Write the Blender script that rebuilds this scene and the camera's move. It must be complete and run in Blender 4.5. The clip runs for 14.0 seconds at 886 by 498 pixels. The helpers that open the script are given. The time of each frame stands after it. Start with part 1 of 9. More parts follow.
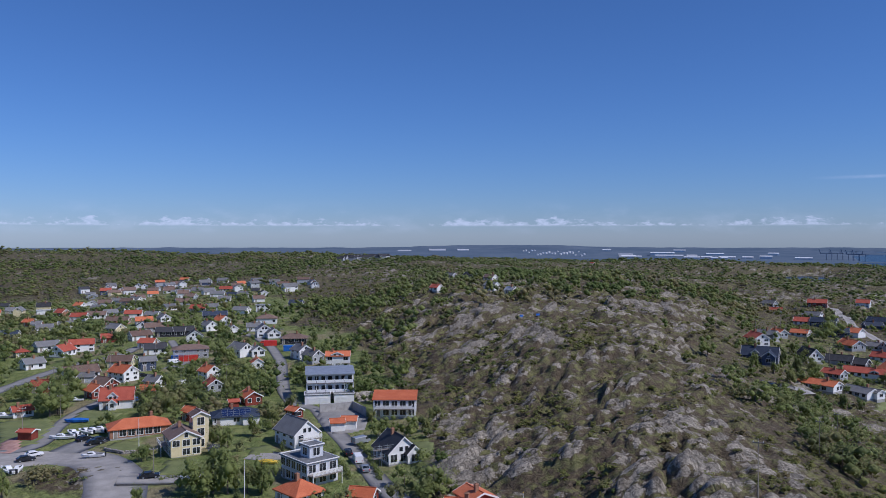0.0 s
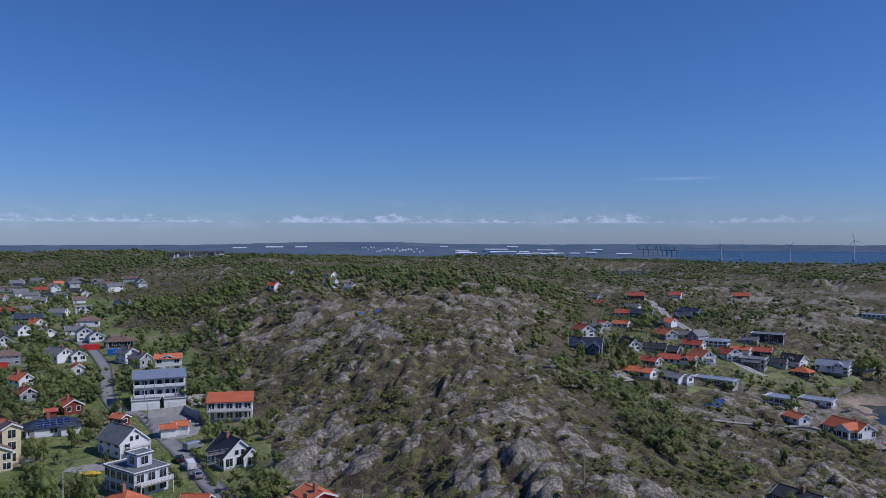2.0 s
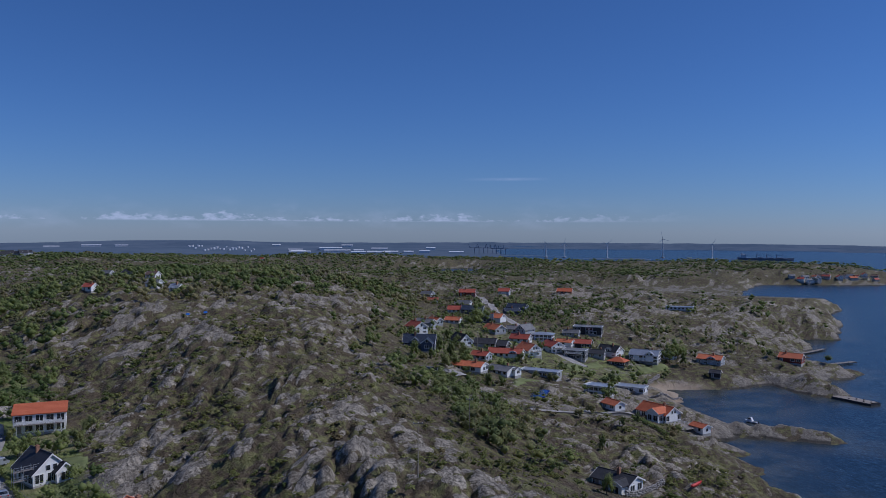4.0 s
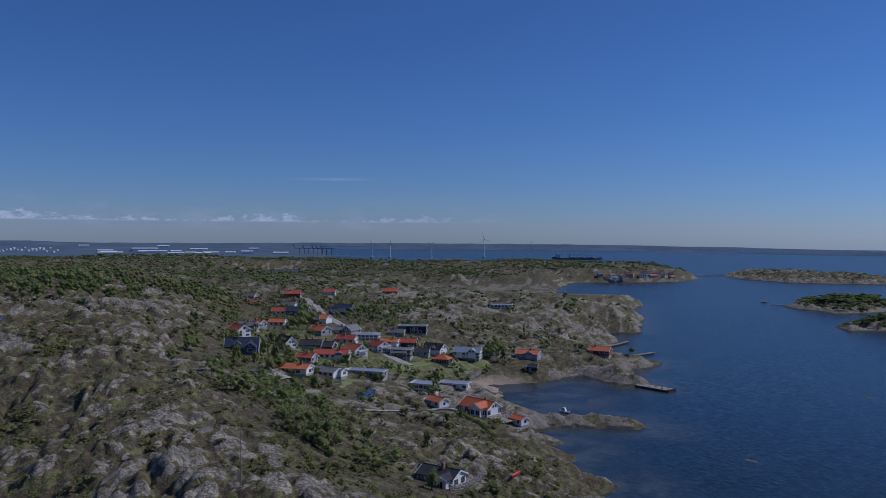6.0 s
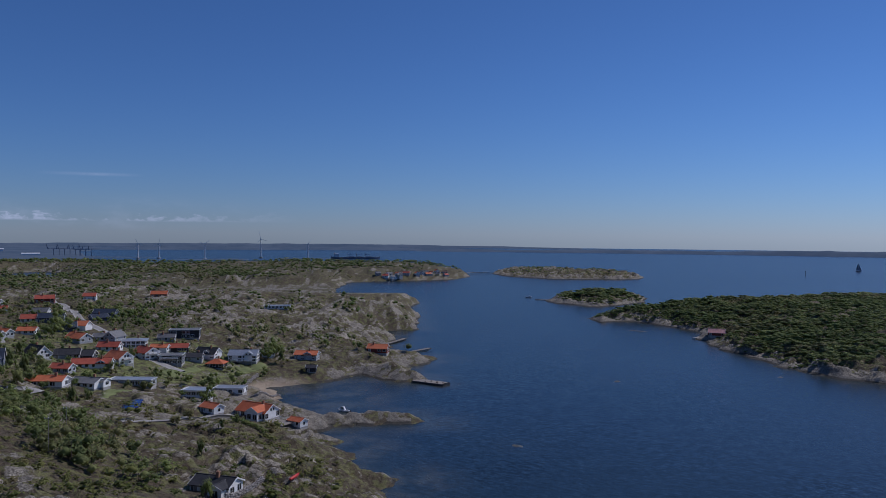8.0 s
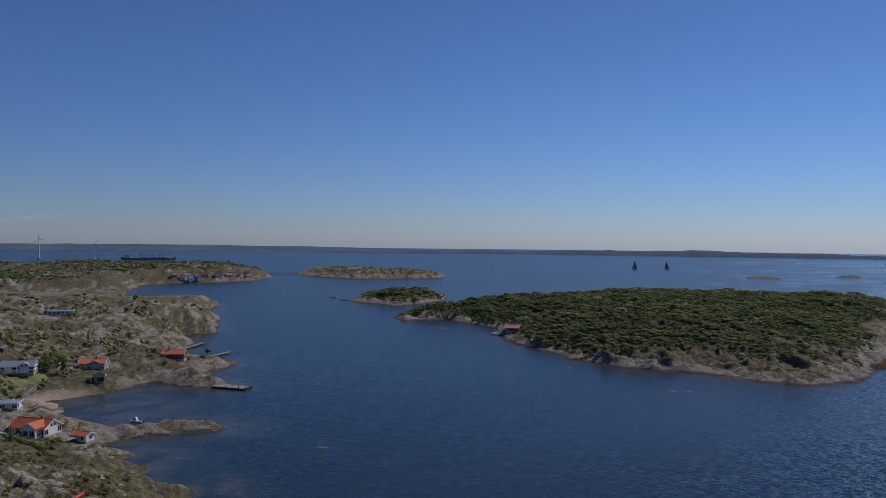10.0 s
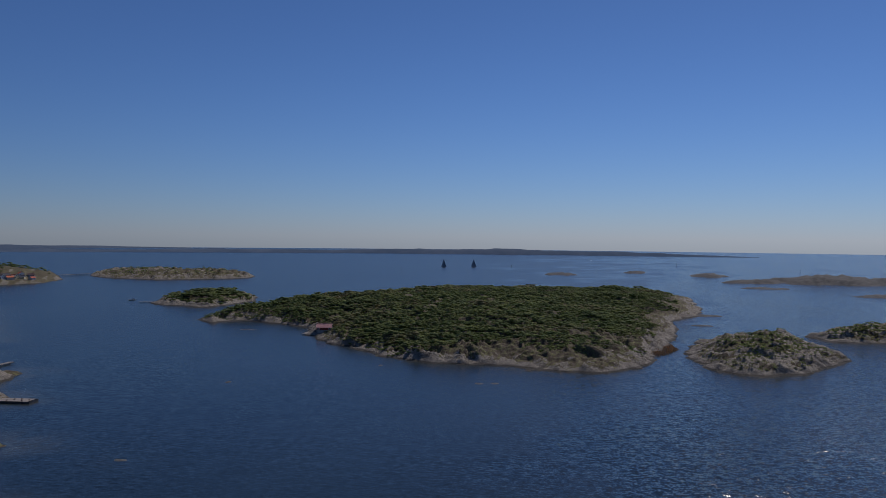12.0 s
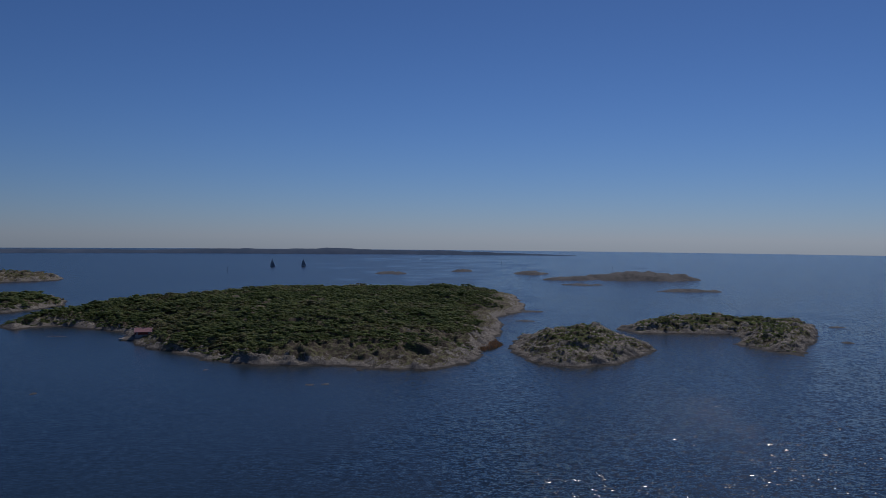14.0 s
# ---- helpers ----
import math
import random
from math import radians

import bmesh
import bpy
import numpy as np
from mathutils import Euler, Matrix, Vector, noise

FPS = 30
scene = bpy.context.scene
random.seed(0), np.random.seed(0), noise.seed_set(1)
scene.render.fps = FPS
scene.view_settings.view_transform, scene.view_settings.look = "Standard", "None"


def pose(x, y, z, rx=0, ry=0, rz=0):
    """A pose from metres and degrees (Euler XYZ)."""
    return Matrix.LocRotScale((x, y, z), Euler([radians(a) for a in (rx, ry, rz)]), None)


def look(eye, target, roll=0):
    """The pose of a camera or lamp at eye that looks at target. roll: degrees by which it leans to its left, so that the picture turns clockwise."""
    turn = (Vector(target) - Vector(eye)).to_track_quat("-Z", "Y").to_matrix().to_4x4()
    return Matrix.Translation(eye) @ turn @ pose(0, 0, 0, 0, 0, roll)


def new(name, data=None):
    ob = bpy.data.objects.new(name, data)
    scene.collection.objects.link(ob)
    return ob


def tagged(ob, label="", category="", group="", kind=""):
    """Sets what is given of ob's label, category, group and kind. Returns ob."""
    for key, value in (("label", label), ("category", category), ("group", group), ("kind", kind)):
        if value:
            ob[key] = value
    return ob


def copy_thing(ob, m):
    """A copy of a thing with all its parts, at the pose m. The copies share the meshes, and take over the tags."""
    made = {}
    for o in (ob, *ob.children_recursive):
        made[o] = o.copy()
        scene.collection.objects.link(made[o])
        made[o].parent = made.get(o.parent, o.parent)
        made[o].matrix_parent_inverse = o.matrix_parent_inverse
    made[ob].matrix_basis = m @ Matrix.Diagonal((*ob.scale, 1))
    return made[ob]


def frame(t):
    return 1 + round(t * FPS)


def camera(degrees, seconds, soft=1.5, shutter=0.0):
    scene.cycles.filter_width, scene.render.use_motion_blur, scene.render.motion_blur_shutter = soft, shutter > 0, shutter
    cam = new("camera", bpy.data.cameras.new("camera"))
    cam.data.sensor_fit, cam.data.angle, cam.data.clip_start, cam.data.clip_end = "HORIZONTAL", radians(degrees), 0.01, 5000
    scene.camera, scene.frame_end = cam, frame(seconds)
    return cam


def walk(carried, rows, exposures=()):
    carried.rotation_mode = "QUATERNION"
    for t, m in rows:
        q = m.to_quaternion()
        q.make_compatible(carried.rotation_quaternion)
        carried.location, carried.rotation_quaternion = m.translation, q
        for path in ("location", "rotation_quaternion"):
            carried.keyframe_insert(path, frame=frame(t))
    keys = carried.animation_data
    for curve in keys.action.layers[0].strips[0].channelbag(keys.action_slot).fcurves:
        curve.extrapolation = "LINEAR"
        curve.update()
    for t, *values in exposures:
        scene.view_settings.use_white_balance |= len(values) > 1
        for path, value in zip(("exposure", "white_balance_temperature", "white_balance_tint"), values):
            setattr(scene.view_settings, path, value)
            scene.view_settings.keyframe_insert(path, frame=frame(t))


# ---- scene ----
cam = camera(58.5, 14.0, 0.7)
EYE = 75.0          # the drone hovers 75 m over the sea

walk(cam, [
    (0.0, pose(0, 0, EYE, 89.14, 0.00, 0.10)),
    (0.5, pose(0, 0, EYE, 89.07, 0.02, -2.81)),
    (1.0, pose(0, 0, EYE, 89.01, 0.01, -5.70)),
    (1.5, pose(0, 0, EYE, 88.97, -0.05, -8.47)),
    (2.0, pose(0, 0, EYE, 88.93, -0.06, -11.52)),
    (2.5, pose(0, 0, EYE, 88.90, -0.08, -14.46)),
    (3.0, pose(0, 0, EYE, 88.87, -0.11, -17.42)),
    (5.5, pose(0, 0, EYE, 88.88, -0.34, -32.78)),
    (6.0, pose(0, 0, EYE, 88.92, -0.36, -36.02)),
    (6.5, pose(0, 0, EYE, 88.92, -0.39, -39.75)),
    (7.0, pose(0, 0, EYE, 88.95, -0.44, -44.01)),
    (7.5, pose(0, 0, EYE, 88.97, -0.41, -47.85)),
    (8.0, pose(0, 0, EYE, 89.00, -0.43, -51.96)),
    (10.5, pose(0, 0, EYE, 89.13, -0.54, -69.51)),
    (11.0, pose(0, 0, EYE, 89.14, -0.54, -73.05)),
    (11.5, pose(0, 0, EYE, 89.14, -0.55, -76.20)),
    (12.0, pose(0, 0, EYE, 89.15, -0.54, -79.62)),
    (12.5, pose(0, 0, EYE, 89.16, -0.57, -83.10)),
    (13.0, pose(0, 0, EYE, 89.19, -0.58, -86.21)),
    (13.5, pose(0, 0, EYE, 89.18, -0.50, -89.04)),
    (14.0, pose(0, 0, EYE, 89.21, -0.54, -91.85)),
], exposures=[(0.0, 0.22, 5180, 22), (3.0, -0.13, 5000, 22), (6.5, -0.38, 5000, 22), (8.0, -0.32, 5180, 22), (10.5, -0.25, 5630, 22), (11.5, -0.34, 5630, 22), (12.5, -0.68, 5520, 22), (14.0, -0.87, 5430, 22)])

# ---- world and sun ----
SUN_AZ, SUN_EL = 113.0, 46.0      # clockwise from +y, above the horizon
world = bpy.data.worlds.new("world")
scene.world = world
world.use_nodes = True
wn, wl = world.node_tree.nodes, world.node_tree.links
wn.clear()
sky = wn.new("ShaderNodeTexSky")
sky.sky_type = "NISHITA"
sky.sun_disc = False
sky.sun_elevation, sky.sun_rotation = radians(SUN_EL), radians(SUN_AZ)
sky.altitude, sky.air_density, sky.dust_density, sky.ozone_density = 0, 1.0, 0.1, 10.0
wbg = wn.new("ShaderNodeBackground")
wbg.inputs["Strength"].default_value = 0.06
wout = wn.new("ShaderNodeOutputWorld")
# low fair-weather clouds in a band over the horizon
wtc = wn.new("ShaderNodeTexCoord")
wsep = wn.new("ShaderNodeSeparateXYZ")
wl.new(wtc.outputs["Generated"], wsep.inputs[0])


def wmath(op, a, b=None, c=None):
    n = wn.new("ShaderNodeMath")
    n.operation = op
    for i, v in enumerate((a, b, c)):
        if v is None:
            continue
        if isinstance(v, (int, float)):
            n.inputs[i].default_value = v
        else:
            wl.new(v, n.inputs[i])
    return n.outputs[0]


def wsmooth(v, lo, hi):
    n = wn.new("ShaderNodeMapRange")
    n.interpolation_type = "SMOOTHSTEP"
    wl.new(v, n.inputs["Value"])
    n.inputs["From Min"].default_value, n.inputs["From Max"].default_value = lo, hi
    return n.outputs[0]


elev = wsep.outputs["Z"]
azim = wmath("ARCTAN2", wsep.outputs["X"], wsep.outputs["Y"])
wcomb = wn.new("ShaderNodeCombineXYZ")
wl.new(azim, wcomb.inputs[0])
wl.new(wmath("MULTIPLY", elev, 2.2), wcomb.inputs[1])


def wcloud(scale, detail, rough):
    n = wn.new("ShaderNodeTexNoise")
    n.inputs["Scale"].default_value, n.inputs["Detail"].default_value, n.inputs["Roughness"].default_value = scale, detail, rough
    wl.new(wcomb.outputs[0], n.inputs["Vector"])
    return n.outputs["Fac"]


wbig = wn.new("ShaderNodeTexNoise")
wbig.noise_dimensions = "1D"
wl.new(azim, wbig.inputs["W"])
wbig.inputs["Scale"].default_value = 11.0
wbig.inputs["Detail"].default_value = 2.0
# cumulus heaps: flat bases just over one degree, uneven tops that reach two
heap = wmath("ADD", wmath("MULTIPLY", wbig.outputs["Fac"], 0.030), wmath("MULTIPLY", wcloud(70.0, 5.0, 0.6), 0.034))
ceil = wmath("ADD", heap, -0.0135)
body = wsmooth(wmath("SUBTRACT", ceil, elev), -0.0012, 0.0045)
base = wsmooth(elev, 0.0128, 0.0158)
side = wmath("SUBTRACT", 1.0, wsmooth(azim, 0.45, 0.75))
puff = wmath("MULTIPLY", wmath("MULTIPLY", body, base), side)
puff = wmath("MULTIPLY", puff, wmath("ADD", 0.25, wmath("MULTIPLY", wsmooth(wcloud(120.0, 4.0, 0.6), 0.3, 0.65), 0.36)))
# a thin veil above them and one long streak of high cloud
veil = wmath("MULTIPLY", wmath("MULTIPLY", wsmooth(wcloud(16.0, 4.0, 0.55), 0.45, 0.75), wsmooth(elev, 0.0, 0.012)), wmath("SUBTRACT", 1.0, wsmooth(elev, 0.02, 0.05)))
puff = wmath("MAXIMUM", puff, wmath("MULTIPLY", wmath("MULTIPLY", veil, side), 0.16))
slim = wmath("SUBTRACT", 1.0, wsmooth(wmath("ABSOLUTE", wmath("SUBTRACT", elev, wmath("ADD", 0.0655, wmath("MULTIPLY", azim, 0.004)))), 0.0002, 0.0028))
span = wmath("MULTIPLY", wsmooth(azim, 0.425, 0.49), wmath("SUBTRACT", 1.0, wsmooth(azim, 0.50, 0.55)))
puff = wmath("MAXIMUM", puff, wmath("MULTIPLY", wmath("MULTIPLY", slim, span), wmath("MULTIPLY", wcloud(50.0, 4.0, 0.6), 0.32)))
wmix = wn.new("ShaderNodeMix")
wmix.data_type = "RGBA"
wl.new(puff, wmix.inputs["Factor"])
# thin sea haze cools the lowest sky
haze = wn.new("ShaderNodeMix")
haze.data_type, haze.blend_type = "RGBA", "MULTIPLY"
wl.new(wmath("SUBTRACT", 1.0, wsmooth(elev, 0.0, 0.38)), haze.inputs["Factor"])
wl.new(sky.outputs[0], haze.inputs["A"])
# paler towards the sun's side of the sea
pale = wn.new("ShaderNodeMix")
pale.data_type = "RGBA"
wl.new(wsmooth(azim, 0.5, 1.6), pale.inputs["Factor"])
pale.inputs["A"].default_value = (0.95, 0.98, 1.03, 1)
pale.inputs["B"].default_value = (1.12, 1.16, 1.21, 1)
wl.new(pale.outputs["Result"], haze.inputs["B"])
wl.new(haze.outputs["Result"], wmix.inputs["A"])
wmix.inputs["B"].default_value = (9.5, 9.8, 10.5, 1)
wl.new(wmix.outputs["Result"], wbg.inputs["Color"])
wl.new(wbg.outputs[0], wout.inputs["Surface"])

sun = new("sun", bpy.data.lights.new("sun", "SUN"))
sun.data.energy, sun.data.angle, sun.data.color = 3.3, radians(0.53), (1.0, 0.88, 0.67)
sd = Vector((math.sin(radians(SUN_AZ)) * math.cos(radians(SUN_EL)), math.cos(radians(SUN_AZ)) * math.cos(radians(SUN_EL)), math.sin(radians(SUN_EL))))
sun.matrix_world = look(sd * 500, (0, 0, 0))

# ---- the lie of the land ----
def rnd2(ix, iy, seed):
    h = (ix.astype(np.int64) * 374761393 + iy.astype(np.int64) * 668265263 + seed * 1442695041) & 0x7FFFFFFF
    h = ((h ^ (h >> 13)) * 1274126177) & 0x7FFFFFFF
    h = ((h ^ (h >> 16)) * 961748927) & 0x7FFFFFFF
    return (h ^ (h >> 15)) / 2147483647.0


def vnoise(x, y, seed=0):
    ix, iy = np.floor(x), np.floor(y)
    fx, fy = x - ix, y - iy
    fx, fy = fx * fx * (3 - 2 * fx), fy * fy * (3 - 2 * fy)
    a, b = rnd2(ix, iy, seed), rnd2(ix + 1, iy, seed)
    c, d = rnd2(ix, iy + 1, seed), rnd2(ix + 1, iy + 1, seed)
    return (a + (b - a) * fx) * (1 - fy) + (c + (d - c) * fx) * fy


def fbm(x, y, seed=0, octaves=4):
    out, amp = np.zeros(np.shape(x)), 0.5
    for o in range(octaves):
        out = out + amp * (vnoise(x, y, seed + o) - 0.5)
        x, y, amp = x * 2.03 + 11.3, y * 2.03 + 4.7, amp * 0.5
    return out * 2


def worley(x, y, seed=0):
    ix, iy = np.floor(x), np.floor(y)
    f1, f2 = np.full(np.shape(x), 9.0), np.full(np.shape(x), 9.0)
    for dx in (-1, 0, 1):
        for dy in (-1, 0, 1):
            jx, jy = ix + dx, iy + dy
            d = np.hypot(jx + rnd2(jx, jy, seed) - x, jy + rnd2(jx, jy, seed + 7) - y)
            f2 = np.minimum(f2, np.maximum(f1, d))
            f1 = np.minimum(f1, d)
    return f1, f2


def smooth(v, lo, hi):
    v = np.clip((v - lo) / (hi - lo), 0, 1)
    return v * v * (3 - 2 * v)


def inside(poly, x, y):
    """Metres to the shore of a polygon, positive within it."""
    d = np.full(np.shape(x), 1e9)
    odd = np.zeros(np.shape(x), bool)
    for (ax, ay), (bx, by) in zip(poly, poly[1:] + poly[:1]):
        ex, ey = bx - ax, by - ay
        k = np.clip(((x - ax) * ex + (y - ay) * ey) / (ex * ex + ey * ey), 0, 1)
        d = np.minimum(d, np.hypot(x - ax - k * ex, y - ay - k * ey))
        if ey:
            odd ^= ((ay > y) != (by > y)) & (x < ax + (y - ay) * ex / ey)
    return np.where(odd, d, -d)


COAST_NEAR = [(-300, -420), (20, -300), (85, -150), (112, -40), (128, 40), (150, 105), (166, 143), (172, 158), (184, 157), (180, 169), (186, 182),
              (197, 188), (192, 204), (206, 200), (202, 221), (216, 222), (229, 210), (246, 198), (249, 208), (241, 226),
              (226, 239), (230, 262), (238, 282), (251, 301), (283, 292), (305, 293), (302, 276), (312, 249), (319, 262)]
COAST_FAR = [(331, 283), (344, 292), (356, 291), (376, 295), (380, 302), (368, 318), (371, 335), (401, 359), (431, 376), (457, 418), (480, 401), (556, 463),
             (625, 534), (665, 553), (702, 598), (690, 650), (700, 720), (770, 790), (850, 850), (892, 878), (932, 870), (987, 835), (1055, 809), (1155, 843),
             (1268, 933), (1315, 1038), (1235, 1150), (1250, 1300), (1171, 1374), (1058, 1438), (992, 1476), (936, 1578), (1020, 1900), (1500, 2900),
             (2300, 4600), (-3500, 4600), (-4800, -600)]
MAINLAND = COAST_NEAR + COAST_FAR
BIG_ISLE = [(649, 342), (627, 316), (650, 295), (641, 271), (613, 222), (570, 211), (557, 195), (517, 167), (497, 144), (475, 120),
            (457, 92), (459, 71), (463, 48), (448, 32), (448, 11), (446, -13), (471, -31), (497, -42), (531, -46), (548, -52),
            (579, -57), (676, -76), (750, -76), (794, -104), (879, -120), (1028, -127), (1082, -99), (1089, -35), (1070, 41),
            (1052, 116), (1023, 187), (959, 246), (877, 292), (780, 332), (705, 344)]
WOODED_ISLE = [(791, 467), (769, 441), (767, 422), (755, 389), (784, 377), (851, 372), (905, 394), (923, 436), (912, 481), (856, 493)]
OUTER_ISLE = [(1290, 890), (1219, 802), (1196, 699), (1256, 613), (1301, 584), (1358, 594), (1428, 652), (1401, 740), (1411, 859), (1390, 925)]
ROUND_ISLE = [(562, -68), (508, -63), (479, -68), (459, -80), (455, -96), (468, -121), (516, -153), (548, -168), (578, -164), (632, -163),
              (669, -160), (680, -145), (650, -112), (610, -84)]
LONG_ISLE = [(656, -168), (625, -177), (623, -208), (621, -248), (596, -251), (563, -229), (535, -237), (514, -247), (504, -253),
             (541, -272), (588, -304), (643, -331), (694, -354), (723, -347), (730, -297), (728, -243), (716, -202)]
SKERRIES = [(1700, -243, 62, 40, 7), (1660, 54, 48, 38, 6), (1790, -102, 26, 24, 7), (1500, -420, 70, 120, 17), (1465, -290, 34, 60, 7),
            (1290, -275, 16, 38, 2.5), (1150, -401, 20, 54, 3.5), (680, -367, 5, 8, 1.6), (576, -320, 5, 6, 1.3), (812, -114, 9, 18, 2),
            (718, -99, 5, 9, 1.2), (238, 152, 1.2, 2.5, 0.3), (446, 118, 2, 1.5, 0.4), (377, 180, 3, 1.5, 0.35), (402, 54, 2, 2.6, 0.5), (404, 46, 1.6, 2.2, 0.5), (590, 265, 2, 8, 0.6)]


INLET = [(575, 1390), (588, 1320), (624, 1300), (668, 1310), (722, 1431), (718, 1523), (654, 1515)]


def oval(cx, cy, rx, ry, seed):
    r = random.Random(seed)
    out = []
    for k in range(18):
        a, w = k * math.tau / 18, r.uniform(0.6, 1.2)
        out.append((cx + rx * w * math.cos(a), cy + ry * w * math.sin(a)))
    return out


# name, shore, height inland, metres of the slope, roughness of the rock
LANDS = [("ground", MAINLAND, 19.0, 34.0, 1.0),
         ("big_island", BIG_ISLE, 19.3, 80.0, 1.0),
         ("wooded_island", WOODED_ISLE, 12.0, 45.0, 1.0),
         ("outer_island", OUTER_ISLE, 17.0, 60.0, 1.2),
         ("round_island", ROUND_ISLE, 9.0, 30.0, 1.15),
         ("long_island", LONG_ISLE, 8.5, 26.0, 1.1)]
for k, (cx, cy, rx, ry, hh) in enumerate(SKERRIES):
    LANDS.append(("skerry", oval(cx, cy, rx, ry, k), hh, min(rx, ry) * 0.55, min(1.0, hh / 9)))


def hill(x, y, cx, cy, sx, sy, turn, h):
    c, s = math.cos(radians(turn)), math.sin(radians(turn))
    u, v = (x - cx) * c + (y - cy) * s, -(x - cx) * s + (y - cy) * c
    return h * np.exp(-(u / sx) ** 2 - (v / sy) ** 2)


def rocky(x, y):
    """How bare and rocky the mainland is, 0 to 1."""
    foot = np.interp(y, (140, 200, 260, 330, 420, 600, 900), (-12, -8, -18, -36, -56, -80, -120))
    left = smooth(x - foot, 0, 14) * (0.45 + 0.55 * smooth(470 - y, -90, 90)) * smooth(820 - y, -200, 200)
    edge = np.interp(y, (90, 160, 300, 420, 600, 900), (78, 66, 104, 150, 190, 250))
    near = left * smooth(edge - x, -22, 14)
    coast = smooth(x * 0.72 - y * 0.12, 38, 70) * smooth(330 - y, 0, 60)
    north = smooth(x, 225, 300) * smooth(y, 300, 345) * smooth(1500 - y, 0, 400)
    far = 0.8 * smooth(y, 400, 520) * smooth(x + 0.25 * y, 20, 120) + 0.6 * smooth(y, 620, 800) * smooth(-x, -100, 200)
    knoll = 0.7 * np.exp(-((x + 82) / 15) ** 2 - ((y - 178) / 12) ** 2)
    return np.clip(np.maximum.reduce([knoll, near, 0.8 * coast, 0.9 * north, far * np.ones(np.shape(x))]), 0, 1)


def slabs(x, y, seed, soft):
    """Broken rock: every cell is a slab with its own height and tilt, from -1 to 1, with clefts between."""
    ix, iy = np.floor(x), np.floor(y)
    f1, f2 = np.full(np.shape(x), 9.0), np.full(np.shape(x), 9.0)
    z1, z2 = np.zeros(np.shape(x)), np.zeros(np.shape(x))
    for dx in (-1, 0, 1):
        for dy in (-1, 0, 1):
            jx, jy = ix + dx, iy + dy
            ox, oy = x - jx - rnd2(jx, jy, seed), y - jy - rnd2(jx, jy, seed + 7)
            d = np.hypot(ox, oy)
            z = 1.1 * (rnd2(jx, jy, seed + 11) - 0.5) + 1.3 * (rnd2(jx, jy, seed + 13) - 0.5) * ox + 1.3 * (rnd2(jx, jy, seed + 17) - 0.35) * oy - 0.5 * d * d
            first = d < f1
            second = ~first & (d < f2)
            f2 = np.where(first, f1, np.where(second, d, f2))
            z2 = np.where(first, z1, np.where(second, z, z2))
            f1, z1 = np.where(first, d, f1), np.where(first, z, z1)
    k = 0.5 * (1 - smooth(f2 - f1, 0, soft))
    return z1 * (1 - k) + z2 * k, f2 - f1


# yards, tracks and house plots where the rock was levelled: x, y, radius
LEVELLED = [(133.0, 232.0, 8), (142.0, 231.0, 8), (153.0, 233.0, 8), (163.0, 228.0, 8), (172.0, 226.0, 8), (148.0, 251.0, 13), (182.0, 227.0, 12), (200.0, 226.0, 8),
            (110.0, 151.0, 10), (-69.0, 167.0, 9), (-73.0, 176.0, 9), (-83.0, 189.0, 9), (-95.0, 198.0, 9), (-60.0, 176.0, 7), (5.0, 126.0, 12), (116.0, 267.0, 12), (206.0, 410.0, 30), (170.0, 330.0, 45), (240.0, 360.0, 20)]


def levelled(x, y):
    out = np.ones(np.shape(x))
    for cx, cy, r in LEVELLED:
        out = out * (1 - 0.85 * smooth(r - np.hypot(x - cx, y - cy), -0.4 * r, 0.4 * r))
    return out


def strata(x, y):
    """Long parallel ribs of rock with sharp clefts between them; 0 in a cleft, 1 on a rib."""
    a, c = 0.97 * y + 0.22 * x + 5 * fbm(x / 26, y / 26, 81, 3), 0.97 * x - 0.22 * y + 4 * fbm(x / 19, y / 19, 83, 3)
    return np.abs(2 * vnoise(a / 19, c / 5.2, 85) - 1), np.abs(2 * vnoise(a / 8, c / 2.3, 87) - 1)


def relief(x, y, k, gaps=False):
    """Whalebacks, slabs and clefts of bare granite; gaps: how deep in a cleft, 0 to 1, in place of the height."""
    wx, wy = x + 7 * fbm(x / 31, y / 31, 50, 3), y + 7 * fbm(x / 31, y / 31, 60, 3)
    u, v = 0.86 * wx + 0.5 * wy, -0.5 * wx + 0.86 * wy
    f1, f2 = worley(u / 40, v / 24, 3)
    a, ga = slabs(u / 15, v / 9, 5, 0.22)
    b, gb = slabs(u / 5.5 + 3, v / 3.6, 9, 0.25)
    c, gc = slabs(u / 2.1, v / 1.5 + 5, 15, 0.3)
    r1, r2 = strata(x, y)
    if gaps:
        return np.clip(0.75 * (1 - smooth(r1, 0.0, 0.22)) + 0.9 * (1 - smooth(ga, 0.02, 0.24)) + 0.65 * (1 - smooth(gb, 0.03, 0.3)) - 0.35 * b, 0, 1)
    out = 2.6 * (0.5 - f1 ** 2) * smooth(f2 - f1, 0.0, 0.5)
    out = out + 1.9 * a + 1.1 * b + 0.5 * c + 2.3 * (np.minimum(r1, 0.6) - 0.35) + 1.15 * (np.minimum(r2, 0.6) - 0.35)
    out = out - 0.6 * (1 - smooth(ga, 0, 0.14)) - 0.25 * (1 - smooth(gb, 0, 0.16))
    return k * (out + 2.4 * fbm(x / 34, y / 34, 21, 4))


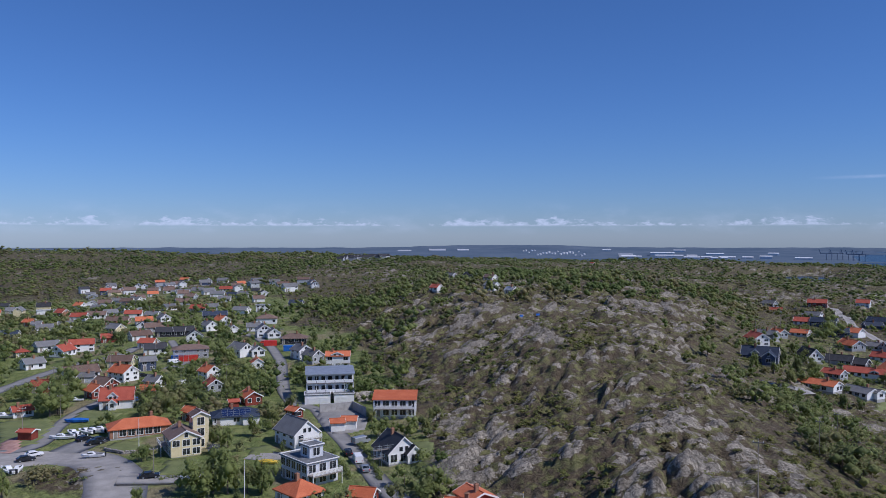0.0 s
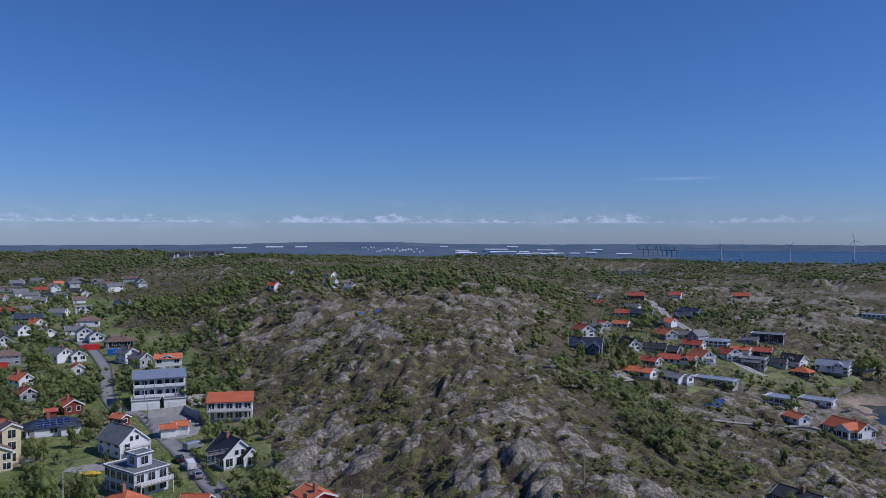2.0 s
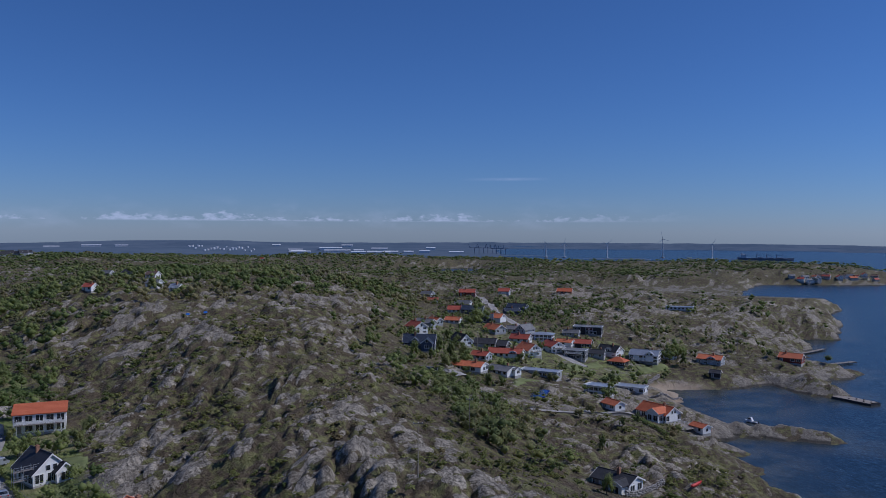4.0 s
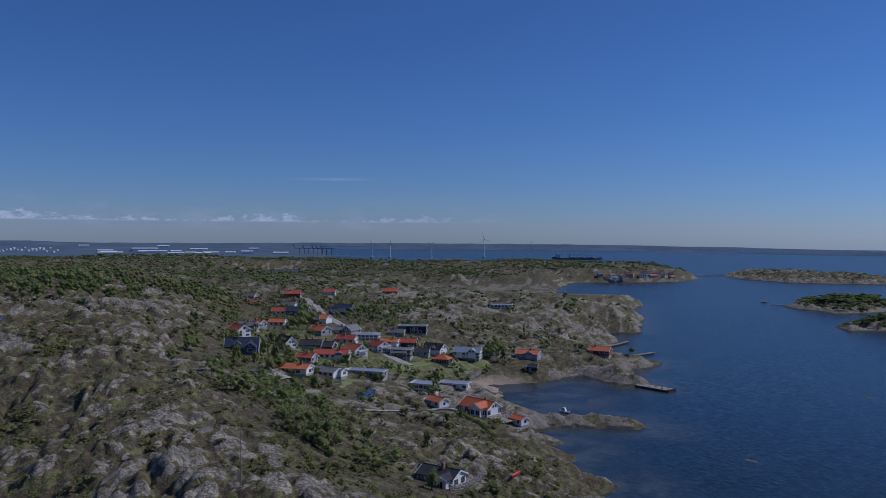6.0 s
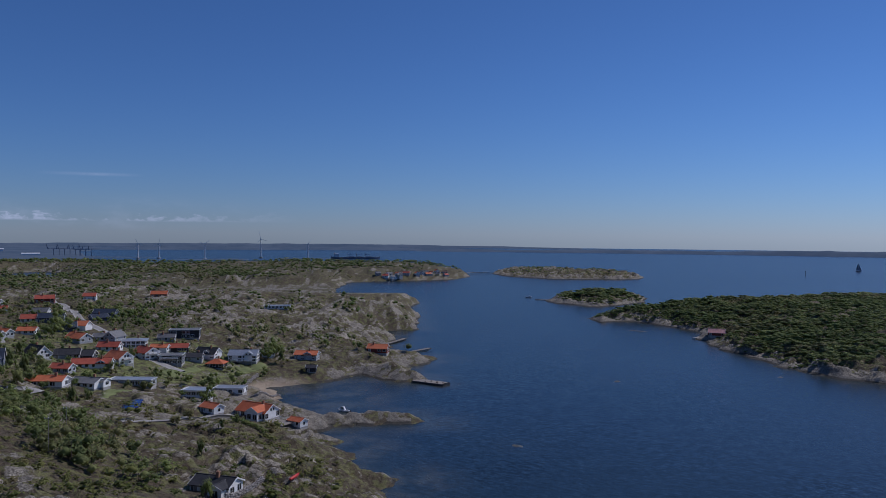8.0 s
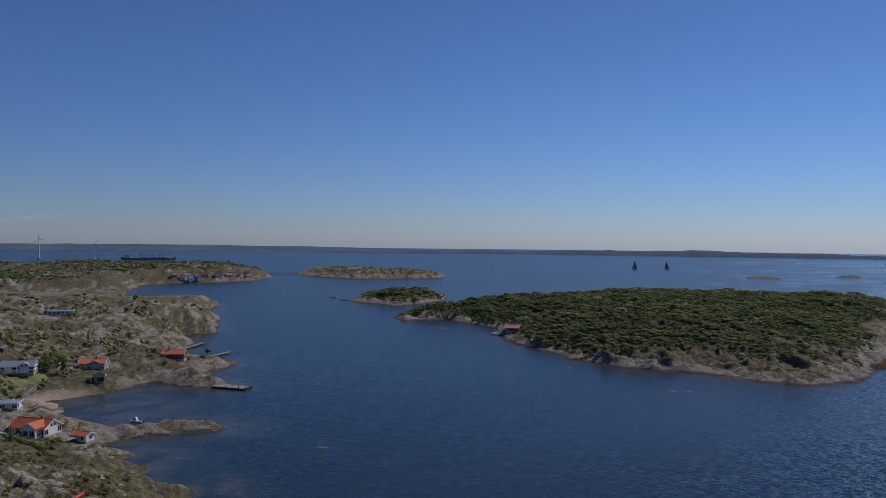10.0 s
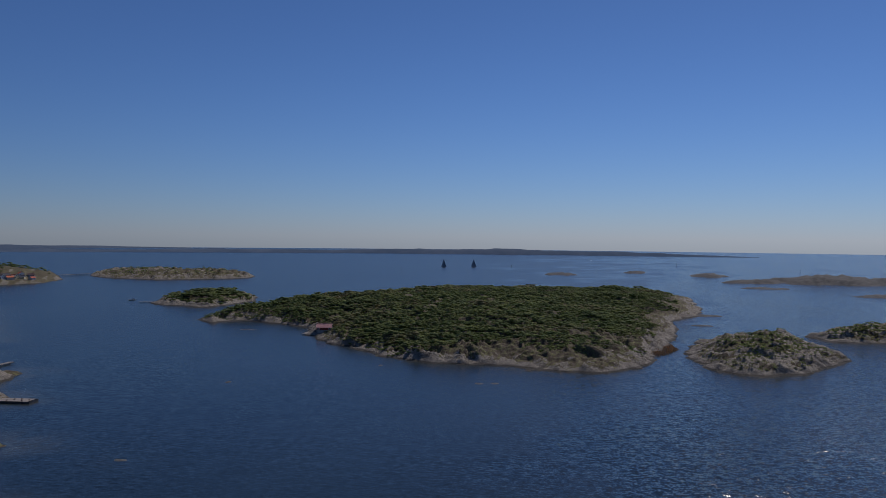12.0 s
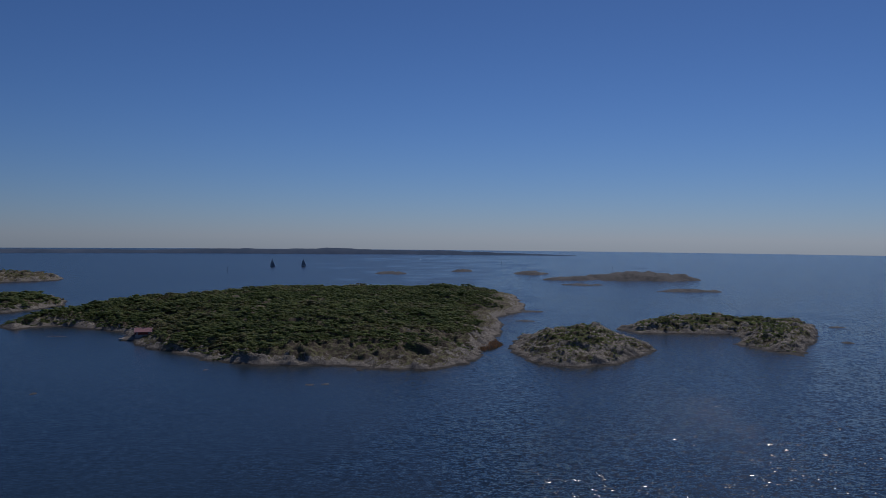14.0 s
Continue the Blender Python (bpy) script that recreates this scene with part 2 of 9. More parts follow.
def land_z(index, x, y):
    name, shore, top, slope, rough = LANDS[index]
    s = inside(shore, x, y)
    s = s + np.minimum(7.0, 2.5 + slope * 0.05) * rough * fbm(x / 16, y / 16, 31, 4)
    r1, _ = strata(x, y)
    s = s + (3.2 * (r1 - 0.45) + 2.4 * fbm(x / 5, y / 5, 33, 3)) * min(1.0, slope / 25)
    steep = 0.10 if index else 0.30 * smooth(x, 380, 440)
    rise = np.where(s > 0, steep * (1 - np.exp(-np.maximum(s, 0) / 6.0)) + (1 - steep) * (1 - np.exp(-np.maximum(s, 0) / slope)), np.maximum(s * 0.012, -0.35))
    if index == 0:
        r = rocky(x, y)
        dist = np.hypot(x, y)
        z = top + 0 * x
        foot = np.interp(y, (140, 200, 260, 330, 420, 600, 900), (-8, -5, -14, -32, -52, -80, -120))
        left = smooth(x - foot, -12, 72)
        edge = np.interp(y, (90, 160, 300, 420, 600, 900), (86, 72, 108, 150, 190, 250))
        z = z + 15.0 * left * smooth(edge - x, -40, 34) * smooth(640 - y, -300, 260) * smooth(y, -120, 40)
        z = z + hill(x, y, 20, 900, 330, 420, -12, 22) + hill(x, y, 60, 480, 120, 150, 0, 8)
        z = z + hill(x, y, -900, 1350, 700, 300, -25, 30) + hill(x, y, -250, 1500, 500, 300, 0, 16)
        z = z + hill(x, y, 640, 640, 170, 130, 35, 7) + hill(x, y, 430, 560, 120, 120, 0, 6)
        z = z - hill(x, y, -420, 620, 260, 300, 20, 7) - hill(x, y, 400, 1150, 300, 330, 0, 12)
        z = z - hill(x, y, 205, 262, 60, 70, 0, 10) - hill(x, y, 290, 330, 80, 50, 20, 8) - hill(x, y, 640, 1250, 500, 300, 0, 8)
        z = z + hill(x, y, -82, 178, 16, 13, 20, 1.6)
        z = z + 9 * fbm(x / 260, y / 260, 71, 4) * smooth(dist, 380, 900)
        far = smooth(dist, 1750, 2300)
        ridge = 17 * smooth(fbm(x / 800, y / 800, 77, 3), -0.25, 0.35) * smooth(dist, 2900, 3400) + 12 * smooth(fbm(x / 500, y / 500, 79, 3), 0.0, 0.4) * smooth(dist, 2100, 2500)
        z = z * (1 - far) + far * (3 + ridge * smooth(900 - x, -700, 300))
        z = z * rise + relief(x, y, r * levelled(x, y) * smooth(s, -2, 14) * (1 - 0.9 * far))
        crags, _ = slabs((0.8 * x + 0.6 * y) / 46, (-0.6 * x + 0.8 * y) / 26, 25, 0.25)
        z = z + 6.5 * crags * smooth(x, 330, 440) * smooth(y, 330, 420) * smooth(1100 - y, 0, 200) * smooth(s, 0, 25)
        z = z + (1 - r) * 0.6 * fbm(x / 14, y / 14, 90, 3) * smooth(s, 0, 20)
        # the outer headland sinks towards the channel behind it
        lee = smooth(x, 400, 540) * smooth(1170 - dist, 0, 60)
        z = z * (1 - lee) + np.minimum(z, np.maximum(2.5 + 1.5 * fbm(x / 20, y / 20, 92, 3), 71 - 0.069 * dist)) * lee
    else:
        z = top * rise + relief(x, y, rough * 1.1 * smooth(s, -1, 9))
        z = z + 0.2 * top * fbm(x / 90, y / 90, 40, 3) * smooth(s, 0, slope)
    if index == 0:
        pool_s = inside(INLET, x, y) + 14 * fbm(x / 60, y / 60, 35, 3)
        z = np.where(pool_s > -40, np.minimum(z, np.maximum(0.5 - 0.25 * pool_s, -2.0)), z)
        s = np.where(pool_s > 0, -np.minimum(pool_s, 10), s)
    low = np.minimum(z, -0.02 + s * 0.12)
    return np.where(s > 0, np.maximum(z, 0.06 + 0.05 * np.minimum(s, 4)), np.maximum(low, -4.0)), s


BOUNDS = [(min(p[0] for p in land[1]) - 8, max(p[0] for p in land[1]) + 8, min(p[1] for p in land[1]) - 8, max(p[1] for p in land[1]) + 8) for land in LANDS]


def ground_z(x, y):
    """Height of the mainland or island at one place."""
    ax, ay = np.array([float(x)]), np.array([float(y)])
    best = -4.0
    for i, (x0, x1, y0, y1) in enumerate(BOUNDS):
        if not (x0 < x < x1 and y0 < y < y1):
            continue
        z, s = land_z(i, ax, ay)
        if s[0] > -3:
            best = max(best, float(z[0]))
    return best

# ---- materials ----
class Mat:
    """A node material with a Principled surface and short ways to wire it."""

    def __init__(self, name):
        self.m = bpy.data.materials.new(name)
        self.m.use_nodes = True
        self.n, self.l = self.m.node_tree.nodes, self.m.node_tree.links
        self.p = self.n["Principled BSDF"]
        self.tc = self.n.new("ShaderNodeTexCoord")

    def put(self, sock, v):
        if isinstance(v, (int, float)):
            sock.default_value = v
        elif isinstance(v, tuple):
            sock.default_value = (*v, 1) if len(v) == 3 and len(sock.default_value) == 4 else v
        else:
            self.l.new(v, sock)

    def noise(self, scale, detail=4, rough=0.55, squash=None, dist=0.0):
        n = self.n.new("ShaderNodeTexNoise")
        n.inputs["Scale"].default_value, n.inputs["Detail"].default_value = scale, detail
        n.inputs["Roughness"].default_value, n.inputs["Distortion"].default_value = rough, dist
        vec = self.tc.outputs["Object"]
        if squash:
            mp = self.n.new("ShaderNodeMapping")
            mp.inputs["Scale"].default_value = squash
            self.l.new(vec, mp.inputs[0])
            vec = mp.outputs[0]
        self.l.new(vec, n.inputs["Vector"])
        return n.outputs["Fac"]

    def voronoi(self, scale, feature="DISTANCE_TO_EDGE", squash=None):
        n = self.n.new("ShaderNodeTexVoronoi")
        n.feature = feature
        n.inputs["Scale"].default_value = scale
        vec = self.tc.outputs["Object"]
        if squash:
            mp = self.n.new("ShaderNodeMapping")
            mp.inputs["Scale"].default_value = squash
            self.l.new(vec, mp.inputs[0])
            vec = mp.outputs[0]
        self.l.new(vec, n.inputs["Vector"])
        return n.outputs["Distance"]

    def attr(self, name):
        n = self.n.new("ShaderNodeAttribute")
        n.attribute_name = name
        return n.outputs["Fac"]

    def math(self, op, a, b=0.5):
        n = self.n.new("ShaderNodeMath")
        n.operation = op
        self.put(n.inputs[0], a)
        self.put(n.inputs[1], b)
        return n.outputs[0]

    def step(self, v, lo, hi):
        n = self.n.new("ShaderNodeMapRange")
        n.interpolation_type = "SMOOTHSTEP"
        self.put(n.inputs["Value"], v)
        n.inputs["From Min"].default_value, n.inputs["From Max"].default_value = lo, hi
        return n.outputs[0]

    def mix(self, f, a, b):
        n = self.n.new("ShaderNodeMix")
        n.data_type = "RGBA"
        self.put(n.inputs["Factor"], f)
        self.put(n.inputs["A"], a)
        self.put(n.inputs["B"], b)
        return n.outputs["Result"]

    def island(self):
        return self.n.new("ShaderNodeNewGeometry").outputs["Random Per Island"]

    def random(self):
        return self.n.new("ShaderNodeObjectInfo").outputs["Random"]

    def bump(self, h, strength=0.5, distance=0.1, after=None):
        n = self.n.new("ShaderNodeBump")
        n.inputs["Strength"].default_value, n.inputs["Distance"].default_value = strength, distance
        self.put(n.inputs["Height"], h)
        if after:
            self.l.new(after, n.inputs["Normal"])
        self.l.new(n.outputs[0], self.p.inputs["Normal"])
        return n.outputs[0]

    def done(self, color=None, rough=None, metal=0.0, spec=0.5):
        if color is not None:
            self.put(self.p.inputs["Base Color"], color)
        if rough is not None:
            self.put(self.p.inputs["Roughness"], rough)
        self.p.inputs["Metallic"].default_value = metal
        self.p.inputs["Specular IOR Level"].default_value = spec
        return self.m


def paint(name, a, b, rough=0.6, scale=1.2, metal=0.0, spec=0.4, fine=14.0, bump=0.15):
    """A plain coat that weathers between the colours a and b."""
    k = Mat(name)
    f = k.math("ADD", k.math("MULTIPLY", k.noise(scale, 3), 0.6), k.math("MULTIPLY", k.noise(fine, 4), 0.4))
    k.bump(k.noise(fine, 4), bump, 0.02)
    return k.done(k.mix(k.step(f, 0.35, 0.65), a, b), rough, metal, spec)


def clad(name, a, b, pitch=0.18, across=False, rough=0.6):
    """Painted boards: fine lines of shadow every pitch metres."""
    k = Mat(name)
    w = k.n.new("ShaderNodeTexWave")
    w.wave_type, w.bands_direction, w.wave_profile = "BANDS", "Z" if across else "DIAGONAL", "SAW"
    w.inputs["Scale"].default_value = 1 / pitch / 3.0
    k.l.new(k.tc.outputs["Object"], w.inputs["Vector"])
    f = k.math("ADD", k.math("MULTIPLY", k.noise(0.9, 3), 0.6), k.math("MULTIPLY", k.noise(9.0, 3, squash=(1, 1, 0.15)), 0.4))
    k.bump(w.outputs["Fac"], 0.35, 0.03)
    return k.done(k.mix(k.step(f, 0.35, 0.65), a, b), rough, 0, 0.3)


def tiled(name, a, b, rough=0.75, course=0.33):
    """Roof tiles: courses along z, rolls along the eaves, stains and pale tiles."""
    k = Mat(name)
    bands = []
    for d, s in (("Z", course * 0.55), ("X", 0.25), ("Y", 0.25)):
        w = k.n.new("ShaderNodeTexWave")
        w.wave_type, w.bands_direction = "BANDS", d
        w.wave_profile = "SAW" if d == "Z" else "SIN"
        w.inputs["Scale"].default_value = 1 / s / 3.14
        k.l.new(k.tc.outputs["Object"], w.inputs["Vector"])
        bands.append(w.outputs["Fac"])
    h = k.math("ADD", bands[0], k.math("MULTIPLY", k.math("MULTIPLY", bands[1], bands[2]), 0.8))
    k.bump(h, 0.6, 0.06)
    f = k.math("ADD", k.math("MULTIPLY", k.noise(0.45, 3), 0.5), k.math("MULTIPLY", k.noise(3.5, 4, 0.7), 0.5))
    f = k.math("ADD", f, k.math("MULTIPLY", k.math("SUBTRACT", k.random(), 0.5), 0.25))
    return k.done(k.mix(k.step(f, 0.3, 0.7), a, b), rough, 0, 0.3)


# granite, heath, moss and turf, worn by the weather
def ground_material():
    k = Mat("granite_heath")
    pos = k.n.new("ShaderNodeSeparateXYZ")
    k.l.new(k.tc.outputs["Object"], pos.inputs[0])
    z = pos.outputs["Z"]
    big, mid, fine = k.noise(0.045, 4), k.noise(0.32, 6, 0.65), k.noise(1.9, 6, 0.7)
    grit = k.noise(6.0, 4, 0.7)
    streak = k.noise(0.5, 5, 0.7, squash=(1.6, 0.35, 1.0), dist=0.6)
    crack = k.noise(0.16, 5, 0.6, squash=(1.3, 0.5, 0.6), dist=1.2)
    crack2 = k.noise(0.45, 5, 0.6, squash=(0.5, 1.2, 0.6), dist=1.0)
    rock = k.mix(k.step(k.math("ADD", k.math("MULTIPLY", streak, 0.45), k.math("MULTIPLY", k.noise(0.11, 4, 0.6), 0.55)), 0.36, 0.64), (0.236, 0.212, 0.170), (0.43, 0.386, 0.308))
    rock = k.mix(k.math("MULTIPLY", k.step(fine, 0.48, 0.68), 0.9), rock, (0.14, 0.128, 0.104))
    rock = k.mix(k.math("MULTIPLY", k.step(big, 0.48, 0.66), 0.45), rock, (0.325, 0.29, 0.225))
    speck = k.noise(0.75, 7, 0.78, squash=(1.25, 0.7, 0.8), dist=0.5)
    rock = k.mix(k.math("MULTIPLY", k.step(speck, 0.53, 0.61), 0.5), rock, (0.068, 0.058, 0.046))
    clefts = k.math("MINIMUM", k.step(k.math("ABSOLUTE", k.math("SUBTRACT", crack, 0.5)), 0.0, 0.03), k.step(k.math("ABSOLUTE", k.math("SUBTRACT", crack2, 0.5)), 0.0, 0.035))
    rock = k.mix(k.math("MULTIPLY", k.math("SUBTRACT", 1.0, clefts), 0.6), rock, (0.05, 0.043, 0.034))
    # joints that part the granite into blocks
    joints = k.step(k.voronoi(0.42, squash=(0.6, 1.3, 0.8)), 0.0, 0.07)
    rock = k.mix(k.math("MULTIPLY", k.math("SUBTRACT", 1.0, joints), 0.3), rock, (0.055, 0.046, 0.036))
    # washed pale rock and a dark weedy band along the sea
    shore = k.math("SUBTRACT", 1.0, k.step(k.math("ADD", z, k.math("MULTIPLY", mid, 4.0)), 4.2, 6.4))
    rock = k.mix(k.math("MULTIPLY", shore, 0.5), rock, k.mix(k.step(streak, 0.4, 0.6), (0.125, 0.113, 0.092), (0.25, 0.226, 0.185)))
    weed = k.math("SUBTRACT", 1.0, k.step(k.math("ADD", z, k.math("MULTIPLY", fine, 0.8)), 0.9, 1.4))
    rock = k.mix(k.math("MULTIPLY", weed, 0.85), rock, (0.032, 0.030, 0.024))
    heath = k.mix(k.step(fine, 0.35, 0.65), (0.064, 0.050, 0.033), (0.122, 0.096, 0.060))
    heath = k.mix(k.step(mid, 0.46, 0.62), heath, k.mix(k.step(grit, 0.4, 0.6), (0.11, 0.115, 0.042), (0.205, 0.195, 0.08)))
    cover = k.math("ADD", k.attr("cover"), k.math("MULTIPLY", k.math("SUBTRACT", mid, 0.5), 1.1))
    cover = k.math("ADD", cover, k.math("MULTIPLY", k.math("SUBTRACT", fine, 0.5), 0.55))
    col = k.mix(k.step(cover, 0.47, 0.52), rock, heath)
    turf = k.mix(k.step(mid, 0.4, 0.62), (0.13, 0.17, 0.045), (0.22, 0.24, 0.08))
    turf = k.mix(k.step(big, 0.5, 0.62), turf, (0.25, 0.22, 0.12))
    col = k.mix(k.step(k.math("ADD", k.attr("turf"), k.math("MULTIPLY", k.math("SUBTRACT", mid, 0.5), 0.6)), 0.4, 0.6), col, turf)
    sand = k.mix(grit, (0.32, 0.25, 0.17), (0.44, 0.36, 0.26))
    col = k.mix(k.attr("sand"), col, sand)
    blocks = k.voronoi(0.55, "F1", (1.0, 0.6, 0.8))
    h = k.math("ADD", k.math("MULTIPLY", mid, 0.5), k.math("MULTIPLY", fine, 0.28))
    h = k.math("SUBTRACT", h, k.math("MULTIPLY", k.step(speck, 0.5, 0.62), 0.25))
    h = k.math("ADD", h, k.math("ADD", k.math("MULTIPLY", clefts, 0.06), k.math("MULTIPLY", joints, 0.16)))
    h = k.math("SUBTRACT", h, k.math("MULTIPLY", blocks, 0.25))
    k.bump(h, 1.0, 0.65)
    return k.done(col, 0.88, 0, 0.25)


def leaf_material(name, dark, light, warm):
    """Leaves whose colour goes from clump to clump and, by the tint stored on each tree, from tree to tree."""
    k = Mat(name)
    tint, isle = k.attr("tint"), k.island()
    col = k.mix(isle, dark, light)
    col = k.mix(k.math("MULTIPLY", k.step(tint, 0.55, 1.0), 0.8), col, warm)
    col = k.mix(k.math("MULTIPLY", k.step(tint, 0.4, 0.0), 0.6), col, (0.12, 0.18, 0.05))
    k.put(k.p.inputs["Base Color"], col)
    k.p.inputs["Roughness"].default_value = 0.75
    k.p.inputs["Specular IOR Level"].default_value = 0.2
    tr = k.n.new("ShaderNodeBsdfTranslucent")
    k.put(tr.inputs["Color"], col)
    ms = k.n.new("ShaderNodeMixShader")
    ms.inputs[0].default_value = 0.55
    out = k.n["Material Output"]
    k.l.new(k.p.outputs[0], ms.inputs[1])
    k.l.new(tr.outputs[0], ms.inputs[2])
    k.l.new(ms.outputs[0], out.inputs["Surface"])
    return k.m


def water_material():
    """Open sea: dark water with a short chop that tips the surface a few degrees either way."""
    k = Mat("sea_water")
    calm = k.noise(0.004, 3, 0.5, squash=(1.0, 2.2, 1.0))
    deep = k.mix(k.step(calm, 0.35, 0.65), (0.010, 0.020, 0.028), (0.014, 0.026, 0.035))
    shoal = k.attr("shoal")
    weed = k.noise(0.06, 4, 0.6)
    shallow = k.mix(k.step(weed, 0.42, 0.6), (0.075, 0.08, 0.066), (0.025, 0.036, 0.036))
    col = k.mix(shoal, deep, shallow)
    total = None
    chop = k.attr("chop")
    for scale, detail, amount, squash in ((0.13, 2, 0.3, (1.6, 0.6, 1.0)), (0.5, 2, 0.95, (1.5, 0.7, 1.0)), (1.4, 1, 0.75, (1.2, 0.9, 1.0))):
        n = k.n.new("ShaderNodeTexNoise")
        n.inputs["Scale"].default_value, n.inputs["Detail"].default_value = scale, detail
        mp = k.n.new("ShaderNodeMapping")
        mp.inputs["Scale"].default_value = squash
        k.l.new(k.tc.outputs["Object"], mp.inputs[0])
        k.l.new(mp.outputs[0], n.inputs["Vector"])
        sub = k.n.new("ShaderNodeVectorMath")
        sub.operation = "SUBTRACT"
        k.l.new(n.outputs["Color"], sub.inputs[0])
        sub.inputs[1].default_value = (0.5, 0.5, 0.5)
        mul = k.n.new("ShaderNodeVectorMath")
        mul.operation = "MULTIPLY"
        k.l.new(sub.outputs[0], mul.inputs[0])
        mul.inputs[1].default_value = (amount, amount, 0)
        if total is None:
            total = mul.outputs[0]
        else:
            add = k.n.new("ShaderNodeVectorMath")
            k.l.new(total, add.inputs[0])
            k.l.new(mul.outputs[0], add.inputs[1])
            total = add.outputs[0]
    sea = k.n.new("ShaderNodeVectorMath")
    sea.operation = "SCALE"
    k.l.new(total, sea.inputs[0])
    k.l.new(chop, sea.inputs["Scale"])
    up = k.n.new("ShaderNodeVectorMath")
    k.l.new(sea.outputs[0], up.inputs[0])
    up.inputs[1].default_value = (0, 0, 1)
    nrm = k.n.new("ShaderNodeVectorMath")
    nrm.operation = "NORMALIZE"
    k.l.new(up.outputs[0], nrm.inputs[0])
    k.l.new(nrm.outputs[0], k.p.inputs["Normal"])
    k.p.inputs["IOR"].default_value = 1.33
    return k.done(col, k.math("SUBTRACT", 0.27, k.math("MULTIPLY", k.step(chop, 0.3, 0.85), 0.12)), 0, 0.5)


M_GROUND = ground_material()
M_WATER = water_material()
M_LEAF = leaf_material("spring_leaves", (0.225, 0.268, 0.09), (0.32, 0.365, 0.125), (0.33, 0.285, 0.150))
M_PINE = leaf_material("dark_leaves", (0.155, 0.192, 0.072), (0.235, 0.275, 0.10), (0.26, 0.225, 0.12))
M_BUSH = leaf_material("heath_bush", (0.17, 0.185, 0.06), (0.28, 0.285, 0.09), (0.25, 0.20, 0.11))
M_BARK = paint("bark", (0.07, 0.055, 0.045), (0.16, 0.14, 0.12), 0.9, 3.0)
M_WHITE = clad("white_boards", (0.70, 0.70, 0.68), (0.80, 0.80, 0.78))
M_RENDER = paint("white_render", (0.72, 0.72, 0.70), (0.80, 0.80, 0.78), 0.8, 0.5)
M_CREAM = clad("cream_boards", (0.62, 0.53, 0.30), (0.70, 0.62, 0.38))
M_GREYWALL = clad("grey_boards", (0.30, 0.32, 0.34), (0.40, 0.42, 0.44))
M_PALEWALL = clad("pale_grey_boards", (0.52, 0.54, 0.57), (0.62, 0.64, 0.67))
M_BLUEWALL = clad("slate_blue_boards", (0.05, 0.07, 0.12), (0.09, 0.11, 0.17))
M_DARKWALL = clad("black_boards", (0.02, 0.02, 0.024), (0.045, 0.045, 0.05))
M_REDWALL = clad("falu_red_boards", (0.17, 0.035, 0.022), (0.24, 0.055, 0.035))
M_BRICK = paint("brown_brick", (0.26, 0.13, 0.08), (0.36, 0.20, 0.12), 0.85, 1.5, fine=9)
M_ORANGE = tiled("orange_tiles", (0.44, 0.115, 0.045), (0.60, 0.19, 0.085))
M_REDTILE = tiled("red_tiles", (0.30, 0.065, 0.04), (0.43, 0.11, 0.065))
M_PINKTILE = tiled("faded_pink_tiles", (0.60, 0.30, 0.26), (0.74, 0.40, 0.35))
M_BROWNTILE = tiled("brown_tiles", (0.13, 0.085, 0.065), (0.21, 0.145, 0.115))
M_BLACKTILE = tiled("black_tiles", (0.028, 0.029, 0.033), (0.06, 0.06, 0.066))
M_GREYTILE = tiled("grey_tiles", (0.12, 0.12, 0.125), (0.21, 0.21, 0.21))
M_BLUETILE = tiled("blue_black_tiles", (0.025, 0.035, 0.06), (0.05, 0.065, 0.10))
M_FELT = paint("roofing_felt", (0.10, 0.105, 0.11), (0.20, 0.205, 0.21), 0.9, 0.6)
M_METAL = paint("sheet_metal", (0.42, 0.44, 0.46), (0.55, 0.57, 0.58), 0.4, 0.8, 0.6)
M_TRIM = paint("white_trim", (0.74, 0.74, 0.72), (0.80, 0.80, 0.78), 0.5)
M_CONCRETE = paint("concrete", (0.30, 0.29, 0.27), (0.42, 0.41, 0.38), 0.9, 0.7)
M_ASPHALT = paint("asphalt", (0.20, 0.195, 0.185), (0.27, 0.262, 0.25), 0.92, 0.25, fine=5)
M_GRAVEL = paint("gravel", (0.25, 0.238, 0.22), (0.35, 0.333, 0.31), 0.95, 0.3, fine=7)
M_PAVING = paint("red_paving", (0.30, 0.17, 0.14), (0.40, 0.25, 0.21), 0.9, 0.6)
M_WOOD = paint("weathered_wood", (0.22, 0.19, 0.16), (0.33, 0.30, 0.26), 0.85, 1.5, fine=20)
M_STONE = paint("dry_stone", (0.18, 0.17, 0.16), (0.36, 0.33, 0.30), 0.9, 1.2, fine=4, bump=0.6)
M_GRANITE = paint("broken_granite", (0.24, 0.22, 0.19), (0.42, 0.385, 0.33), 0.9, 0.5, fine=3, bump=0.6)
M_SOLAR = paint("solar_glass", (0.012, 0.022, 0.07), (0.02, 0.035, 0.10), 0.15, 1.0, spec=0.6)
M_LAWN = paint("mown_lawn", (0.125, 0.15, 0.05), (0.18, 0.20, 0.075), 0.9, 0.25, fine=3)
M_DARKMETAL = paint("dark_metal", (0.04, 0.04, 0.045), (0.08, 0.08, 0.085), 0.5, 1.0, 0.5)
M_HULL = paint("white_gelcoat", (0.72, 0.73, 0.73), (0.80, 0.80, 0.80), 0.25, 1.0, spec=0.5)
M_TARP = paint("blue_tarpaulin", (0.02, 0.10, 0.42), (0.04, 0.17, 0.55), 0.5, 0.8)
M_REDPAINT = paint("red_paint", (0.50, 0.03, 0.025), (0.62, 0.06, 0.04), 0.4)
